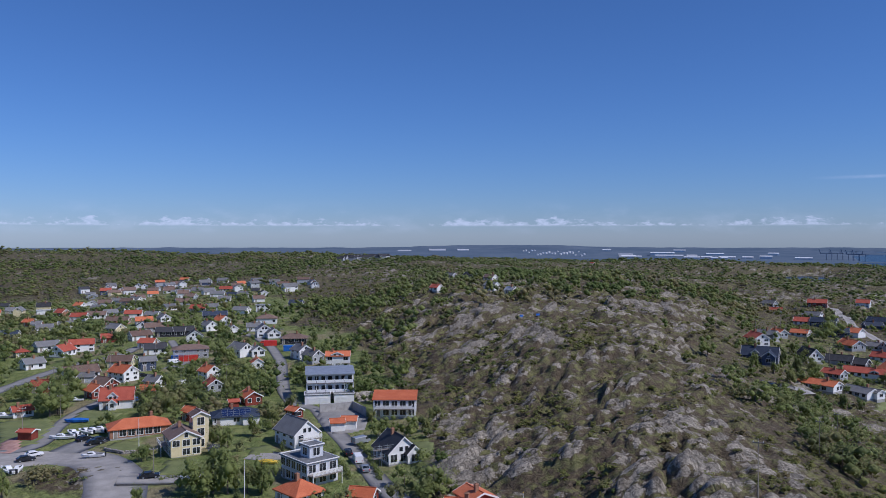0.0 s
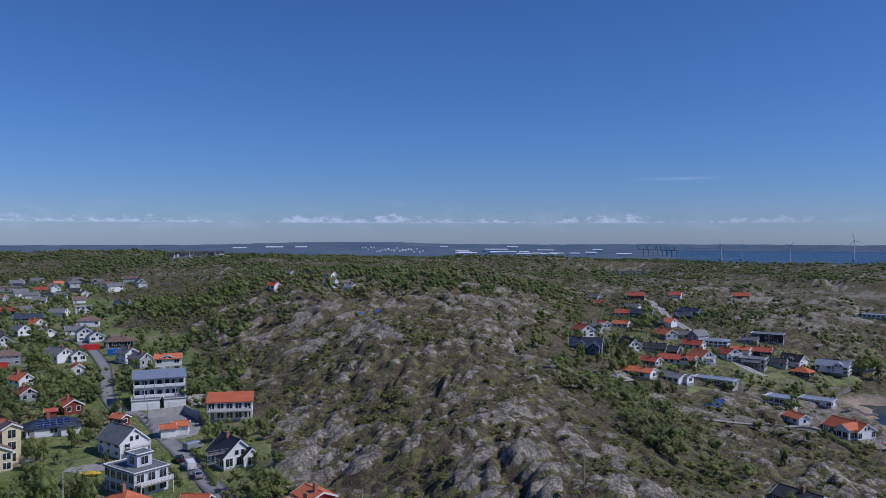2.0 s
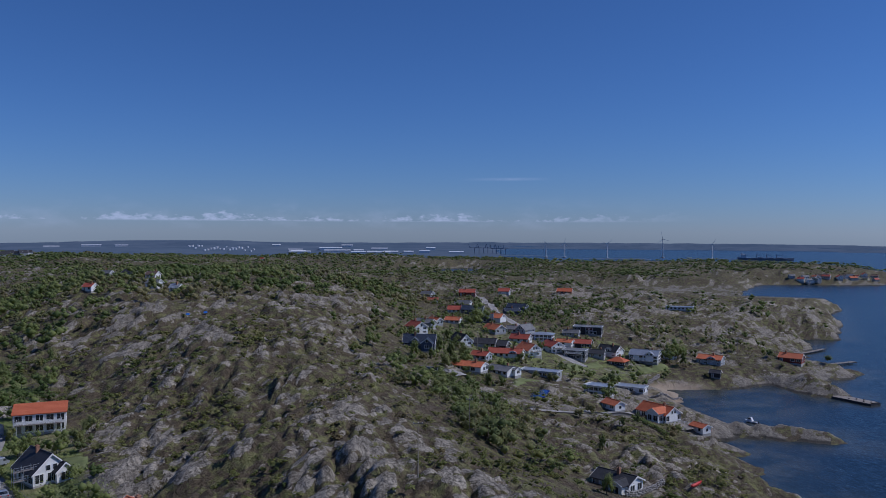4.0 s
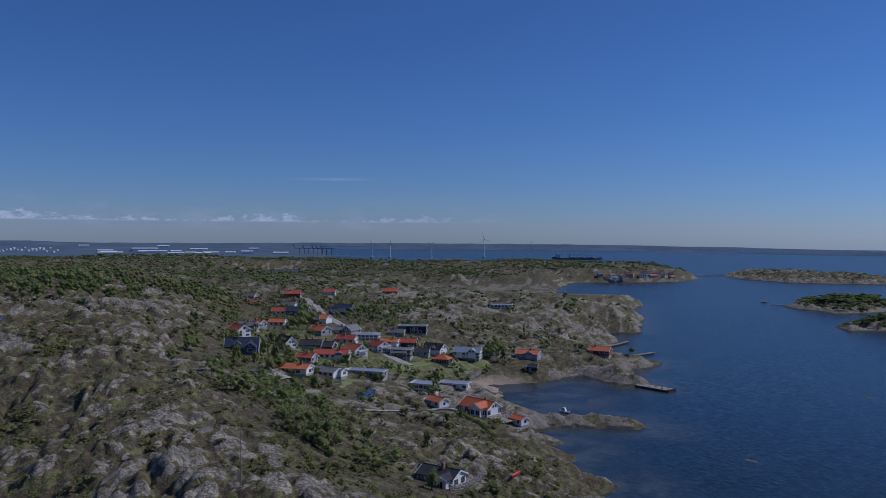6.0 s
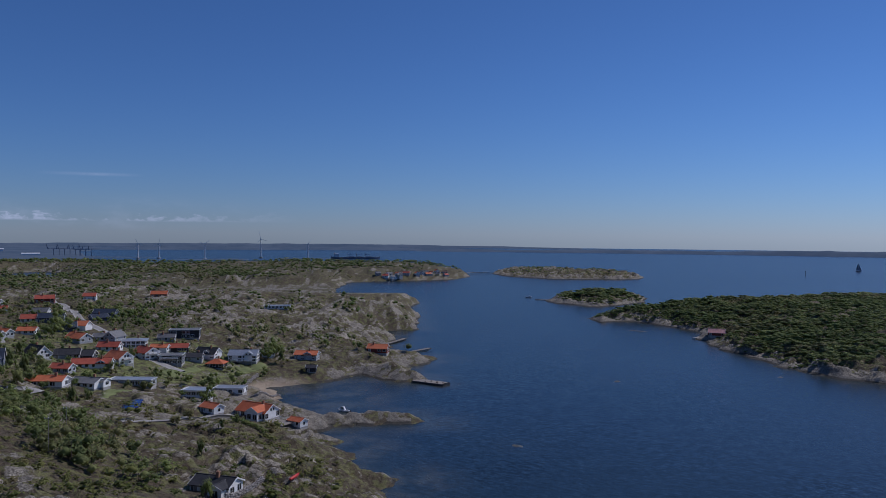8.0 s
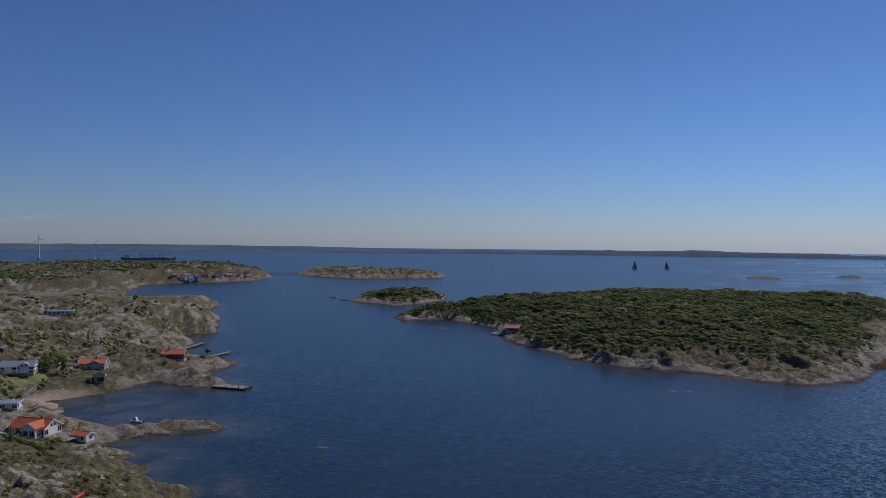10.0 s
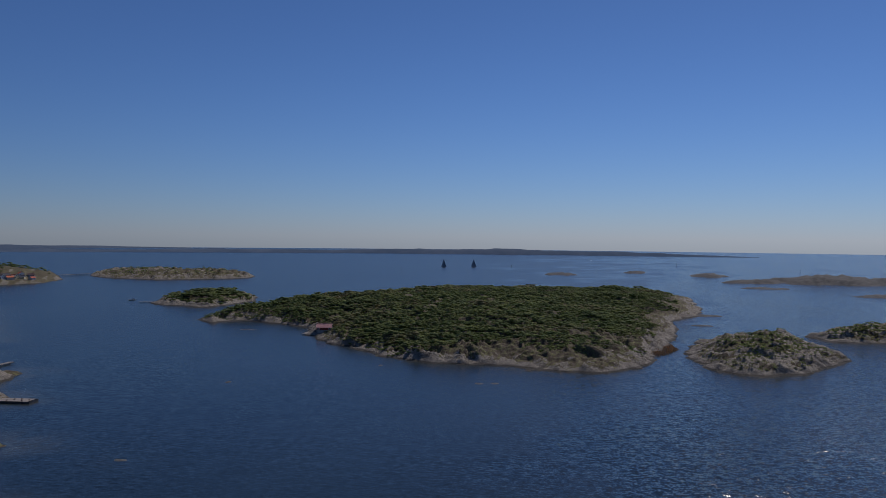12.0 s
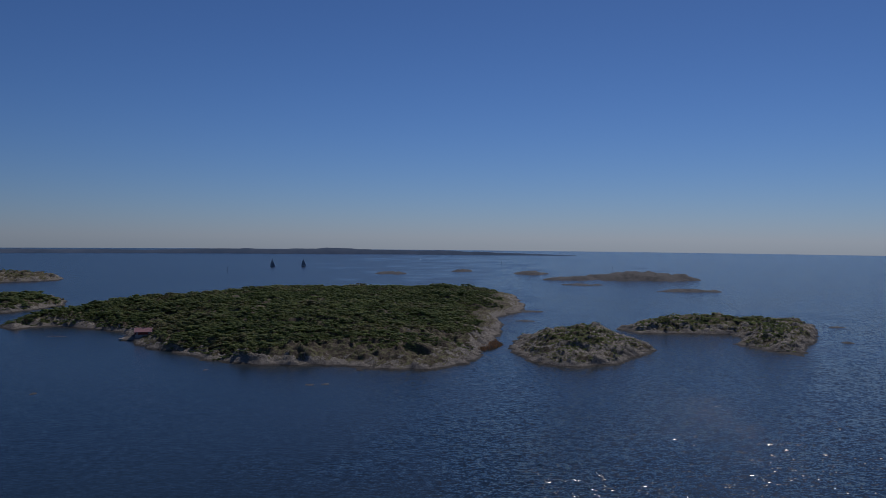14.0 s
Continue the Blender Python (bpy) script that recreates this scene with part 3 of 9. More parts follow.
M_YELLOW = paint("yellow_plastic", (0.62, 0.42, 0.03), (0.70, 0.50, 0.06), 0.4)
M_CARGREY = paint("grey_car_paint", (0.28, 0.30, 0.33), (0.34, 0.36, 0.39), 0.25, 1.0, 0.3)
M_CARDARK = paint("dark_car_paint", (0.015, 0.017, 0.022), (0.03, 0.032, 0.04), 0.2, 1.0, 0.2)
M_CARBLUE = paint("blue_car_paint", (0.05, 0.11, 0.25), (0.08, 0.15, 0.32), 0.25, 1.0, 0.2)
M_TYRE = paint("tyre_rubber", (0.015, 0.015, 0.015), (0.03, 0.03, 0.03), 0.8)
M_SKERRY = paint("lichen_granite", (0.045, 0.046, 0.045), (0.12, 0.118, 0.108), 0.9, 0.12, fine=0.9, bump=0.8)
# far land: bluish base colour stands in for the haze of distance
M_FAR = paint("far_land_haze", (0.085, 0.12, 0.17), (0.12, 0.155, 0.205), 1.0, 0.004, fine=0.02, spec=0.0)
M_FARWHITE = paint("far_sheds", (0.56, 0.58, 0.62), (0.70, 0.71, 0.73), 0.8, 0.02)
M_SHIP = paint("ship_steel", (0.15, 0.175, 0.23), (0.21, 0.235, 0.29), 0.6, 0.05)
M_REED = paint("dry_reeds", (0.5, 0.29, 0.12), (0.62, 0.40, 0.17), 0.9, 0.4, fine=5, bump=0.6)
M_POND = paint("blue_pool_cover", (0.015, 0.03, 0.14), (0.025, 0.045, 0.18), 0.15, 0.3)


def glass_material():
    k = Mat("window_glass")
    k.p.inputs["IOR"].default_value = 1.5
    return k.done(k.mix(k.step(k.noise(0.7, 2), 0.4, 0.6), (0.012, 0.016, 0.02), (0.05, 0.055, 0.06)), 0.06, 0, 0.6)


M_GLASS = glass_material()

# ---- ground, islands and sea ----
def mesh_object(name, verts, faces, mats, parent=None, label="", slots=None, attrs=None, smooth_on=False):
    me = bpy.data.meshes.new(name)
    me.from_pydata([tuple(v) for v in verts], [], [tuple(f) for f in faces])
    for m in mats:
        me.materials.append(m)
    if slots is not None:
        me.polygons.foreach_set("material_index", slots)
    for key, vals in (attrs or {}).items():
        me.attributes.new(key, "FLOAT", "POINT").data.foreach_set("value", vals)
    if smooth_on:
        me.polygons.foreach_set("use_smooth", [True] * len(me.polygons))
    me.update()
    ob = new(name, me)
    if parent is not None:
        ob.parent = parent
    if label:
        tagged(ob, label)
    return ob


def big_mesh(name, verts, loops, sizes, mats, attrs=None, smooth_on=True):
    """A mesh straight from arrays, for sheets and woods."""
    me = bpy.data.meshes.new(name)
    me.vertices.add(len(verts))
    me.vertices.foreach_set("co", np.asarray(verts, np.float32).ravel())
    me.loops.add(len(loops))
    me.loops.foreach_set("vertex_index", np.asarray(loops, np.int32))
    me.polygons.add(len(sizes))
    starts = np.concatenate([[0], np.cumsum(sizes)[:-1]]).astype(np.int32)
    me.polygons.foreach_set("loop_start", starts)
    if smooth_on:
        me.polygons.foreach_set("use_smooth", np.ones(len(sizes), bool))
    for m in mats:
        me.materials.append(m)
    for key, vals in (attrs or {}).items():
        me.attributes.new(key, "FLOAT", "POINT").data.foreach_set("value", np.asarray(vals, np.float32))
    me.update(calc_edges=True)
    me.validate()
    return new(name, me)


AZ = np.concatenate([np.arange(-34, 126, 0.2), np.arange(126, 326, 5.0)])
RADII = np.concatenate([[0, 4, 22, 40, 58, 76, 92], 104 * 1.0058 ** np.arange(0, 310), 104 * 1.0058 ** 310 * 1.0125 ** np.arange(0, 300)])
RADII = np.append(RADII[RADII < 4900], 4980.0)
GA, GR = np.meshgrid(np.radians(AZ), RADII, indexing="ij")
GX, GY = GR * np.sin(GA), GR * np.cos(GA)

# lawns and gardens of the villages, as ovals of short turf: x, y, radius
GARDENS = [(-70, 235, 130), (-150, 330, 160), (-250, 480, 210), (-250, 700, 190), (160, 330, 58), (200, 385, 55), (215, 450, 55), (-70, 170, 70)]


def bay_gardens(x, y):
    return smooth(1 - np.hypot((x - 205) / 88, (y - 348) / 62), 0.0, 0.35)


def turf_at(x, y):
    out = np.zeros(np.shape(x))
    for gx, gy, gr in GARDENS:
        out = np.maximum(out, smooth(gr - np.hypot(x - gx, y - gy), 0, 0.35 * gr))
    return np.clip(np.maximum(out * (0.75 - 0.3 * smooth(x, 40, 90)) * (1 - rocky(x, y)), 0.5 * bay_gardens(x, y)), 0, 1)


def cover_at(x, y, z, index):
    """Where heath and soil hide the rock: more in the hollows, less on the backs."""
    base = fbm(x / 34, y / 34, 120, 3) * 0.42 + fbm(x / 10, y / 10, 124, 3) * 0.55 + 0.50
    dip = relief(x, y, 1.0)
    gap = relief(x, y, 1.0, True)
    if index == 0:
        dist = np.hypot(x, y)
        base = base + 0.03 * smooth(110 - x, 0, 60) + 0.15 * smooth(dist, 350, 700) + 0.35 * (1 - rocky(x, y)) + (0.6 * gap - 0.08 * dip - 0.2) * rocky(x, y)
        base = base - 0.3 * smooth(6 - z, 0, 4) + 0.14 * smooth(x, 60, 110) * smooth(250 - y, 0, 60)
        base = base - 0.16 * smooth(x, 230, 400) * smooth(y, 300, 400) * smooth(900 - y, 0, 200)
    else:
        base = base + (0.14 if index < 6 else -0.1) - 0.6 * smooth(3.2 - z, 0, 2.4) - 0.25 * smooth(9 - z, 0, 5) - 0.04 * dip + 0.5 * gap - 0.24 + (0.45 * smooth(z, 3, 8) if index in (1, 2) else 0)
    return np.clip(base, 0, 1)


def land_sheet(index):
    name, shore, top, slope, rough = LANDS[index]
    xs, ys = [p[0] for p in shore], [p[1] for p in shore]
    if index == 0:
        cols, rows = np.arange(len(AZ)), np.arange(len(RADII))
    else:
        a = [math.degrees(math.atan2(x, y)) for x, y in shore]
        r = [math.hypot(x, y) for x, y in shore]
        cols = np.nonzero((AZ > min(a) - 1.5) & (AZ < max(a) + 1.5))[0]
        rows = np.nonzero((RADII > min(r) - 25) & (RADII < max(r) + 25))[0]
    x, y = GX[np.ix_(cols, rows)], GY[np.ix_(cols, rows)]
    if index and top < 20 and index > 5:
        # skerries are small: a finer sheet of their own
        x, y = np.meshgrid(np.linspace(min(xs) - 6, max(xs) + 6, 26), np.linspace(min(ys) - 6, max(ys) + 6, 34), indexing="ij")
    elif index:
        # islands: close rows on the shore that faces the sound, wider ones behind
        r0, r1 = min(r) - 20, max(r) + 20
        rr = [r0]
        while rr[-1] < r1:
            rr.append(rr[-1] + (1.5 if index != 3 else 3.0) * (1 + max(0.0, rr[-1] - r0 - 130) / 60))
        ga, gr = np.meshgrid(np.radians(np.arange(min(a) - 1.2, max(a) + 1.2, 0.13)), np.array(rr), indexing="ij")
        x, y = gr * np.sin(ga), gr * np.cos(ga)
    z, s = land_z(index, x, y)
    n, m = x.shape
    keep = s > -16
    ring = index == 0
    ids = np.arange(n * m).reshape(n, m)
    nxt = np.roll(ids, -1, axis=0) if ring else ids[1:]
    cur = ids if ring else ids[:-1]
    quads = np.stack([cur[:, :-1], cur[:, 1:], nxt[:, 1:], nxt[:, :-1]], -1).reshape(-1, 4)
    quads = quads[keep.ravel()[quads].any(1)]
    if index > 5:
        quads = quads[:, ::-1]
    used = np.unique(quads)
    remap = np.full(n * m, -1)
    remap[used] = np.arange(len(used))
    quads = remap[quads]
    ux, uy, uz = x.ravel()[used], y.ravel()[used], z.ravel()[used]
    attrs = {"cover": cover_at(ux, uy, uz, index)}
    if index == 0:
        attrs["turf"] = turf_at(ux, uy)
        attrs["sand"] = smooth(28 - np.hypot((ux - 240) / 1.3, uy - 296), 0, 16) * smooth(3.5 - uz, 0, 2)
    else:
        attrs["turf"] = attrs["sand"] = np.zeros(len(ux))
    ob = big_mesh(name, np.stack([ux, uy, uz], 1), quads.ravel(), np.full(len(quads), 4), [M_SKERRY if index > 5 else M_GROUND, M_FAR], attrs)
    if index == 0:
        # beyond two kilometres, wooded plain and low ridges with blue haze in their colour
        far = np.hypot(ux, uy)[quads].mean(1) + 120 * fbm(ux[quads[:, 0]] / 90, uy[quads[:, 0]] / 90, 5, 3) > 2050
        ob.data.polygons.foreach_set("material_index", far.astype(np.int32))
    words = {"ground": "grey granite hills with brown heath, turf and gardens", "skerry": "low bare granite skerry washed by the sea"}
    return tagged(ob, words.get(name, "low granite island with pale shore rocks"), "ground" if index == 0 else "island",
                  group="skerries in the bay" if name == "skerry" else "", kind="structure")


for index in range(len(LANDS)):
    land_sheet(index)


def sea_sheet():
    cols = np.nonzero((AZ > -35))[0][::4]
    x, y = GX[cols][:, ::2], GY[cols][:, ::2]
    x[:, -1], y[:, -1] = GX[cols][:, -1], GY[cols][:, -1]
    n, m = x.shape
    shoal = np.zeros((n, m))
    for i in range(len(LANDS)):
        s = inside(LANDS[i][1], x, y) + 5 * fbm(x / 25, y / 25, 8, 3)
        wide = 26.0 if i == 0 else 16.0
        shoal = np.maximum(shoal, smooth(s, -wide, 2) * (0.8 if i == 0 else 0.35 if i < 6 else 0.1))
    shoal = np.maximum(shoal, 0.85 * smooth(46 - np.hypot(x - 252, y - 268), 0, 30))
    # sheltered water off the bay, wind on the open sound
    az, dist = np.degrees(np.arctan2(x, y)), np.hypot(x, y)
    chop = 0.23 + 0.80 * smooth(az + 14 * fbm(x / 60, y / 60, 14, 3), 78, 104) * smooth(az, -180, 60)
    chop = np.maximum(chop, 0.36 * smooth(dist, 500, 1800)) * (0.85 + 0.5 * fbm(x / 110, y / 45, 15, 3))
    ids = np.arange(n * m).reshape(n, m)
    nxt = np.roll(ids, -1, axis=0)
    quads = np.stack([ids[:, :-1], ids[:, 1:], nxt[:, 1:], nxt[:, :-1]], -1).reshape(-1, 4)
    hide = (inside(MAINLAND, x, y).ravel() > 30) & (inside(INLET, x, y).ravel() < -45)
    quads = quads[~hide[quads].all(1)]
    ob = big_mesh("water", np.stack([x.ravel(), y.ravel(), np.zeros(n * m)], 1), quads.ravel(), np.full(len(quads), 4), [M_WATER], {"shoal": shoal.ravel(), "chop": chop.ravel()})
    return tagged(ob, "dark blue rippled sea reaching the horizon", "sea", kind="structure")


sea_sheet()

# ---- building blocks ----
def thing(name, x, y, z, turn, label, category, group=""):
    """An Empty at a thing's base, which carries its parts. turn: degrees, anticlockwise from above."""
    e = new(name)
    e.empty_display_size = 0.5
    e.matrix_basis = pose(x, y, z, 0, 0, turn)
    return tagged(e, label, category, group)


def part(name, verts, faces, mats, parent, label="", at=None, slots=None, smooth_on=False):
    ob = mesh_object(name, verts, faces, mats if isinstance(mats, list) else [mats], parent, label, slots, None, smooth_on)
    if at is not None:
        ob.matrix_basis = at
    return ob


def share(name, mesh, parent, at, label=""):
    ob = new(name, mesh)
    ob.parent = parent
    ob.matrix_basis = at
    if label:
        tagged(ob, label)
    return ob


def box_vf(x0, x1, y0, y1, z0, z1, base=0):
    v = [(x0, y0, z0), (x1, y0, z0), (x1, y1, z0), (x0, y1, z0), (x0, y0, z1), (x1, y0, z1), (x1, y1, z1), (x0, y1, z1)]
    f = [(3, 2, 1, 0), (4, 5, 6, 7), (0, 1, 5, 4), (1, 2, 6, 5), (2, 3, 7, 6), (3, 0, 4, 7)]
    return v, [tuple(i + base for i in q) for q in f]


def boxes_vf(list_of_boxes):
    v, f = [], []
    for b in list_of_boxes:
        bv, bf = box_vf(*b, base=len(v))
        v += bv
        f += bf
    return v, f


def lathe_vf(profile, n=8, base=0):
    v, f = [], []
    for r, z in profile:
        for k in range(n):
            a = k * math.tau / n
            v.append((r * math.cos(a), r * math.sin(a), z))
    for j in range(len(profile) - 1):
        for k in range(n):
            f.append((base + j * n + k, base + j * n + (k + 1) % n, base + (j + 1) * n + (k + 1) % n, base + (j + 1) * n + k))
    f.append(tuple(base + k for k in range(n))[::-1])
    f.append(tuple(base + (len(profile) - 1) * n + k for k in range(n)))
    return v, f


WINDOWS = {}


def window_mesh(w, h):
    """A casement as one connected mesh: frame bars in front, panes set back. Returns frame, pane, and both in one."""
    key = (round(w, 1), round(h, 1))
    if key not in WINDOWS:
        w, h = key
        n = max(1, int(w / 0.75))
        t, m = 0.1, 0.07
        xs = [-w / 2 - t, -w / 2]
        for k in range(1, n):
            xs += [-w / 2 + w * k / n - m / 2, -w / 2 + w * k / n + m / 2]
        xs += [w / 2, w / 2 + t]
        zs = [-t, 0, h, h + t]
        made = []
        for glazed in (False, True):
            bm = bmesh.new()
            front = [[bm.verts.new((x, 0.07, z)) for z in zs] for x in xs]
            for i in range(len(xs) - 1):
                for j in range(3):
                    ring = (front[i][j], front[i + 1][j], front[i + 1][j + 1], front[i][j + 1])
                    if j == 1 and i % 2 == 1:
                        back = [bm.verts.new((v.co.x, 0.015, v.co.z)) for v in ring]
                        for k in range(4):
                            bm.faces.new((ring[k], ring[(k + 1) % 4], back[(k + 1) % 4], back[k]))
                        if glazed:
                            bm.faces.new(back).material_index = 1
                    else:
                        bm.faces.new(ring)
            edge = [front[0][0], front[-1][0], front[-1][-1], front[0][-1]]
            foot = [bm.verts.new((v.co.x, -0.02, v.co.z)) for v in edge]
            lows = [front[i][0] for i in range(len(xs))]
            tops = [front[i][-1] for i in range(len(xs))]
            bm.faces.new(lows + [foot[1], foot[0]])
            bm.faces.new(tops[::-1] + [foot[3], foot[2]])
            bm.faces.new(front[0][::-1] + [foot[0], foot[3]])
            bm.faces.new(front[-1] + [foot[2], foot[1]])
            bmesh.ops.recalc_face_normals(bm, faces=bm.faces)
            me = bpy.data.meshes.new("window")
            bm.to_mesh(me)
            bm.free()
            me.materials.append(M_TRIM)
            me.materials.append(M_GLASS)
            made.append(me)
        v, f = box_vf(-w / 2, w / 2, 0.0, 0.02, 0, h)
        pane_me = bpy.data.meshes.new("pane")
        pane_me.from_pydata(v, [], f)
        pane_me.materials.append(M_GLASS)
        WINDOWS[key] = (made[0], pane_me, made[1])
    return WINDOWS[key]


def window(parent, x, y, z, face, w, h, near):
    """face: degrees to which the window looks, 0 along -y."""
    at = pose(x, y, z, 0, 0, face + 180)
    fm, pm, both = window_mesh(w, h)
    if near:
        ob = share("window", fm, parent, at)
        share("pane", pm, ob, Matrix())
        return ob
    return share("window", both, parent, at)


def roof_gable(parent, cx, cy, L, W, h, pitch, mat, along="x", over=0.45, trim=True, base=0.0):
    """Two slabs of tiles, barge boards and a ridge. along: the ridge's axis."""
    rise = W / 2 * math.tan(radians(pitch))
    t = 0.22
    e = W / 2 + over
    drop = over * math.tan(radians(pitch))
    l = L / 2 + over * 0.8
    z0, z1 = h - drop, h + rise
    v, f = [], []
    for s in (-1, 1):
        b = len(v)
        pts = [(-l, s * e, z0), (l, s * e, z0), (l, 0, z1), (-l, 0, z1)]
        v += pts + [(x, y, z + t) for x, y, z in pts]
        q = [(0, 1, 2, 3), (7, 6, 5, 4), (4, 5, 1, 0), (5, 6, 2, 1), (6, 7, 3, 2), (7, 4, 0, 3)]
        f += [tuple(b + i for i in (k if s > 0 else k[::-1])) for k in q]
    b = len(v)
    bv, bf = box_vf(-l, l, -0.14, 0.14, z1 + t - 0.06, z1 + t + 0.08, b)
    v += bv
    f += bf
    turn = pose(cx, cy, base, 0, 0, 0 if along == "x" else 90)
    roof = part("roof", v, f, mat, parent, at=turn)
    if trim:
        for sx in (-1, 1):
            x0, x1 = sx * l, sx * (l + 0.06)
            out = [(-e, z0 - 0.1), (-e, z0 + t + 0.03), (0, z1 + t + 0.03), (e, z0 + t + 0.03), (e, z0 - 0.1), (0, z1 - 0.1)]
            v = [(x0, y, z) for y, z in out] + [(x1, y, z) for y, z in out]
            f = [(0, 1, 2, 5), (5, 2, 3, 4), (11, 8, 7, 6), (10, 9, 8, 11)] + [(k, (k + 1) % 6, (k + 1) % 6 + 6, k + 6) for k in range(6)]
            part("bargeboard", v, f, M_TRIM, roof)
    return roof


def roof_hip(parent, cx, cy, L, W, h, pitch, mat, along="x", over=0.5, base=0.0):
    e, l = W / 2 + over, L / 2 + over
    k = math.tan(radians(pitch))
    z0, z1 = h - over * k, h - over * k + e * k
    r = max(l - e, 0.05)
    t = 0.2
    v = [(-l, -e, z0), (l, -e, z0), (l, e, z0), (-l, e, z0), (-l, -e, z0 + t), (l, -e, z0 + t), (l, e, z0 + t), (-l, e, z0 + t), (-r, 0, z1 + t), (r, 0, z1 + t)]
    f = [(3, 2, 1, 0), (0, 1, 5, 4), (1, 2, 6, 5), (2, 3, 7, 6), (3, 0, 4, 7), (4, 5, 9, 8), (5, 6, 9), (6, 7, 8, 9), (7, 4, 8)]
    return part("roof", v, f, mat, parent, at=pose(cx, cy, base, 0, 0, 0 if along == "x" else 90))


def roof_flat(parent, cx, cy, L, W, h, mat, over=0.3, base=0.0):
    l, w = L / 2 + over, W / 2 + over
    v, f = boxes_vf([(-l, l, -w, w, h, h + 0.22), (-l, l, -w, -w + 0.2, h + 0.22, h + 0.4), (-l, l, w - 0.2, w, h + 0.22, h + 0.4),
                     (-l, -l + 0.2, -w + 0.2, w - 0.2, h + 0.22, h + 0.4), (l - 0.2, l, -w + 0.2, w - 0.2, h + 0.22, h + 0.4)])
    slots = [0] * 6 + [1] * 24
    return part("roof", v, f, [mat, M_TRIM], parent, at=pose(cx, cy, base), slots=slots)


def roof_mono(parent, cx, cy, L, W, h, rise, mat, along="x", base=0.0, over=0.4):
    l, w = L / 2 + over, W / 2 + over
    k = rise / W
    v = [(-l, -w, h - over * k), (l, -w, h - over * k), (l, w, h + rise + over * k), (-l, w, h + rise + over * k)]
    v += [(x, y, z + 0.22) for x, y, z in v]
    f = [(3, 2, 1, 0), (4, 5, 6, 7), (0, 1, 5, 4), (1, 2, 6, 5), (2, 3, 7, 6), (3, 0, 4, 7)]
    return part("roof", v, f, mat, parent, at=pose(cx, cy, base, 0, 0, 0 if along == "x" else 90))


def walls(parent, cx, cy, L, W, h, mat, gable=0.0, along="x", deep=2.2, base=0.0, mono=0.0, foot=True):
    """Four walls with their gables, on a concrete foot that reaches into the slope."""
    l, w = L / 2, W / 2
    v = [(-l, -w, 0), (l, -w, 0), (l, w, 0), (-l, w, 0), (-l, -w, h), (l, -w, h), (l, w, h + mono), (-l, w, h + mono)]
    f = [(0, 1, 5, 4), (2, 3, 7, 6)]
    if gable:
        v += [(-l, 0, h + gable), (l, 0, h + gable)]
        f += [(1, 2, 6, 9, 5), (3, 0, 4, 8, 7), (4, 5, 9, 8), (6, 7, 8, 9)]
    else:
        f += [(1, 2, 6, 5), (3, 0, 4, 7), (4, 5, 6, 7)]
    at = pose(cx, cy, base, 0, 0, 0 if along == "x" else 90)
    body = part("wall", v, f, mat, parent, at=at)
    if foot:
        v, f = box_vf(-l + 0.06, l - 0.06, -w + 0.06, w - 0.06, -deep, 0.02)
        part("foundation", v, f, M_CONCRETE, parent, at=at)
    return body


def rows_of_windows(parent, cx, cy, L, W, h, along, floors, near, rng, gable=0.0, base=0.0, sides=(0, 1, 2, 3), big=False, skip=0.12):
    """Windows on the walls, floor by floor; sides: 0 front (-y), 1 (+x), 2 back, 3 (-x)."""
    if along == "y":
        L, W = W, L
    fh = h / max(1, floors)
    for k in sides:
        n_len = L if k in (0, 2) else W
        n = max(1, int(n_len / (2.6 if not big else 2.1)))
        for fl in range(floors):
            for i in range(n):
                if rng.random() < skip:
                    continue
                u = (i + 0.5) / n * n_len - n_len / 2
                ww = rng.choice((1.1, 1.4, 1.7)) if not big else 1.7
                hh = min(1.3, fh * 0.5) if not big else min(1.9, fh * 0.68)
                zz = base + fl * fh + fh * (0.36 if not big else 0.18)
                x, y = ((u, -W / 2), (L / 2, u), (u, W / 2), (-L / 2, u))[k]
                window(parent, cx + x, cy + y, zz, (0, 90, 180, 270)[k], ww, hh, near)
        # the gable's own window
        on_gable = (k in (1, 3)) if along == "x" else (k in (0, 2))
        if gable > 1.7 and on_gable:
            x, y = ((0, -W / 2), (L / 2, 0), (0, W / 2), (-L / 2, 0))[k]
            for o in ((-0.75, 0.75) if gable > 2.4 else (0,)):
                dx, dy = (o, 0) if k in (0, 2) else (0, o)
                window(parent, cx + x + dx, cy + y + dy, base + h + 0.25, (0, 90, 180, 270)[k], 0.9, 1.1, near)


def chimney(parent, x, y, z, mat, h=1.4):
    v, f = boxes_vf([(-0.35, 0.35, -0.35, 0.35, -1.2, h), (-0.42, 0.42, -0.42, 0.42, h, h + 0.14), (-0.2, 0.2, -0.2, 0.2, h + 0.14, h + 0.3)])
    return part("chimney", v, f, mat, parent, at=pose(x, y, z))


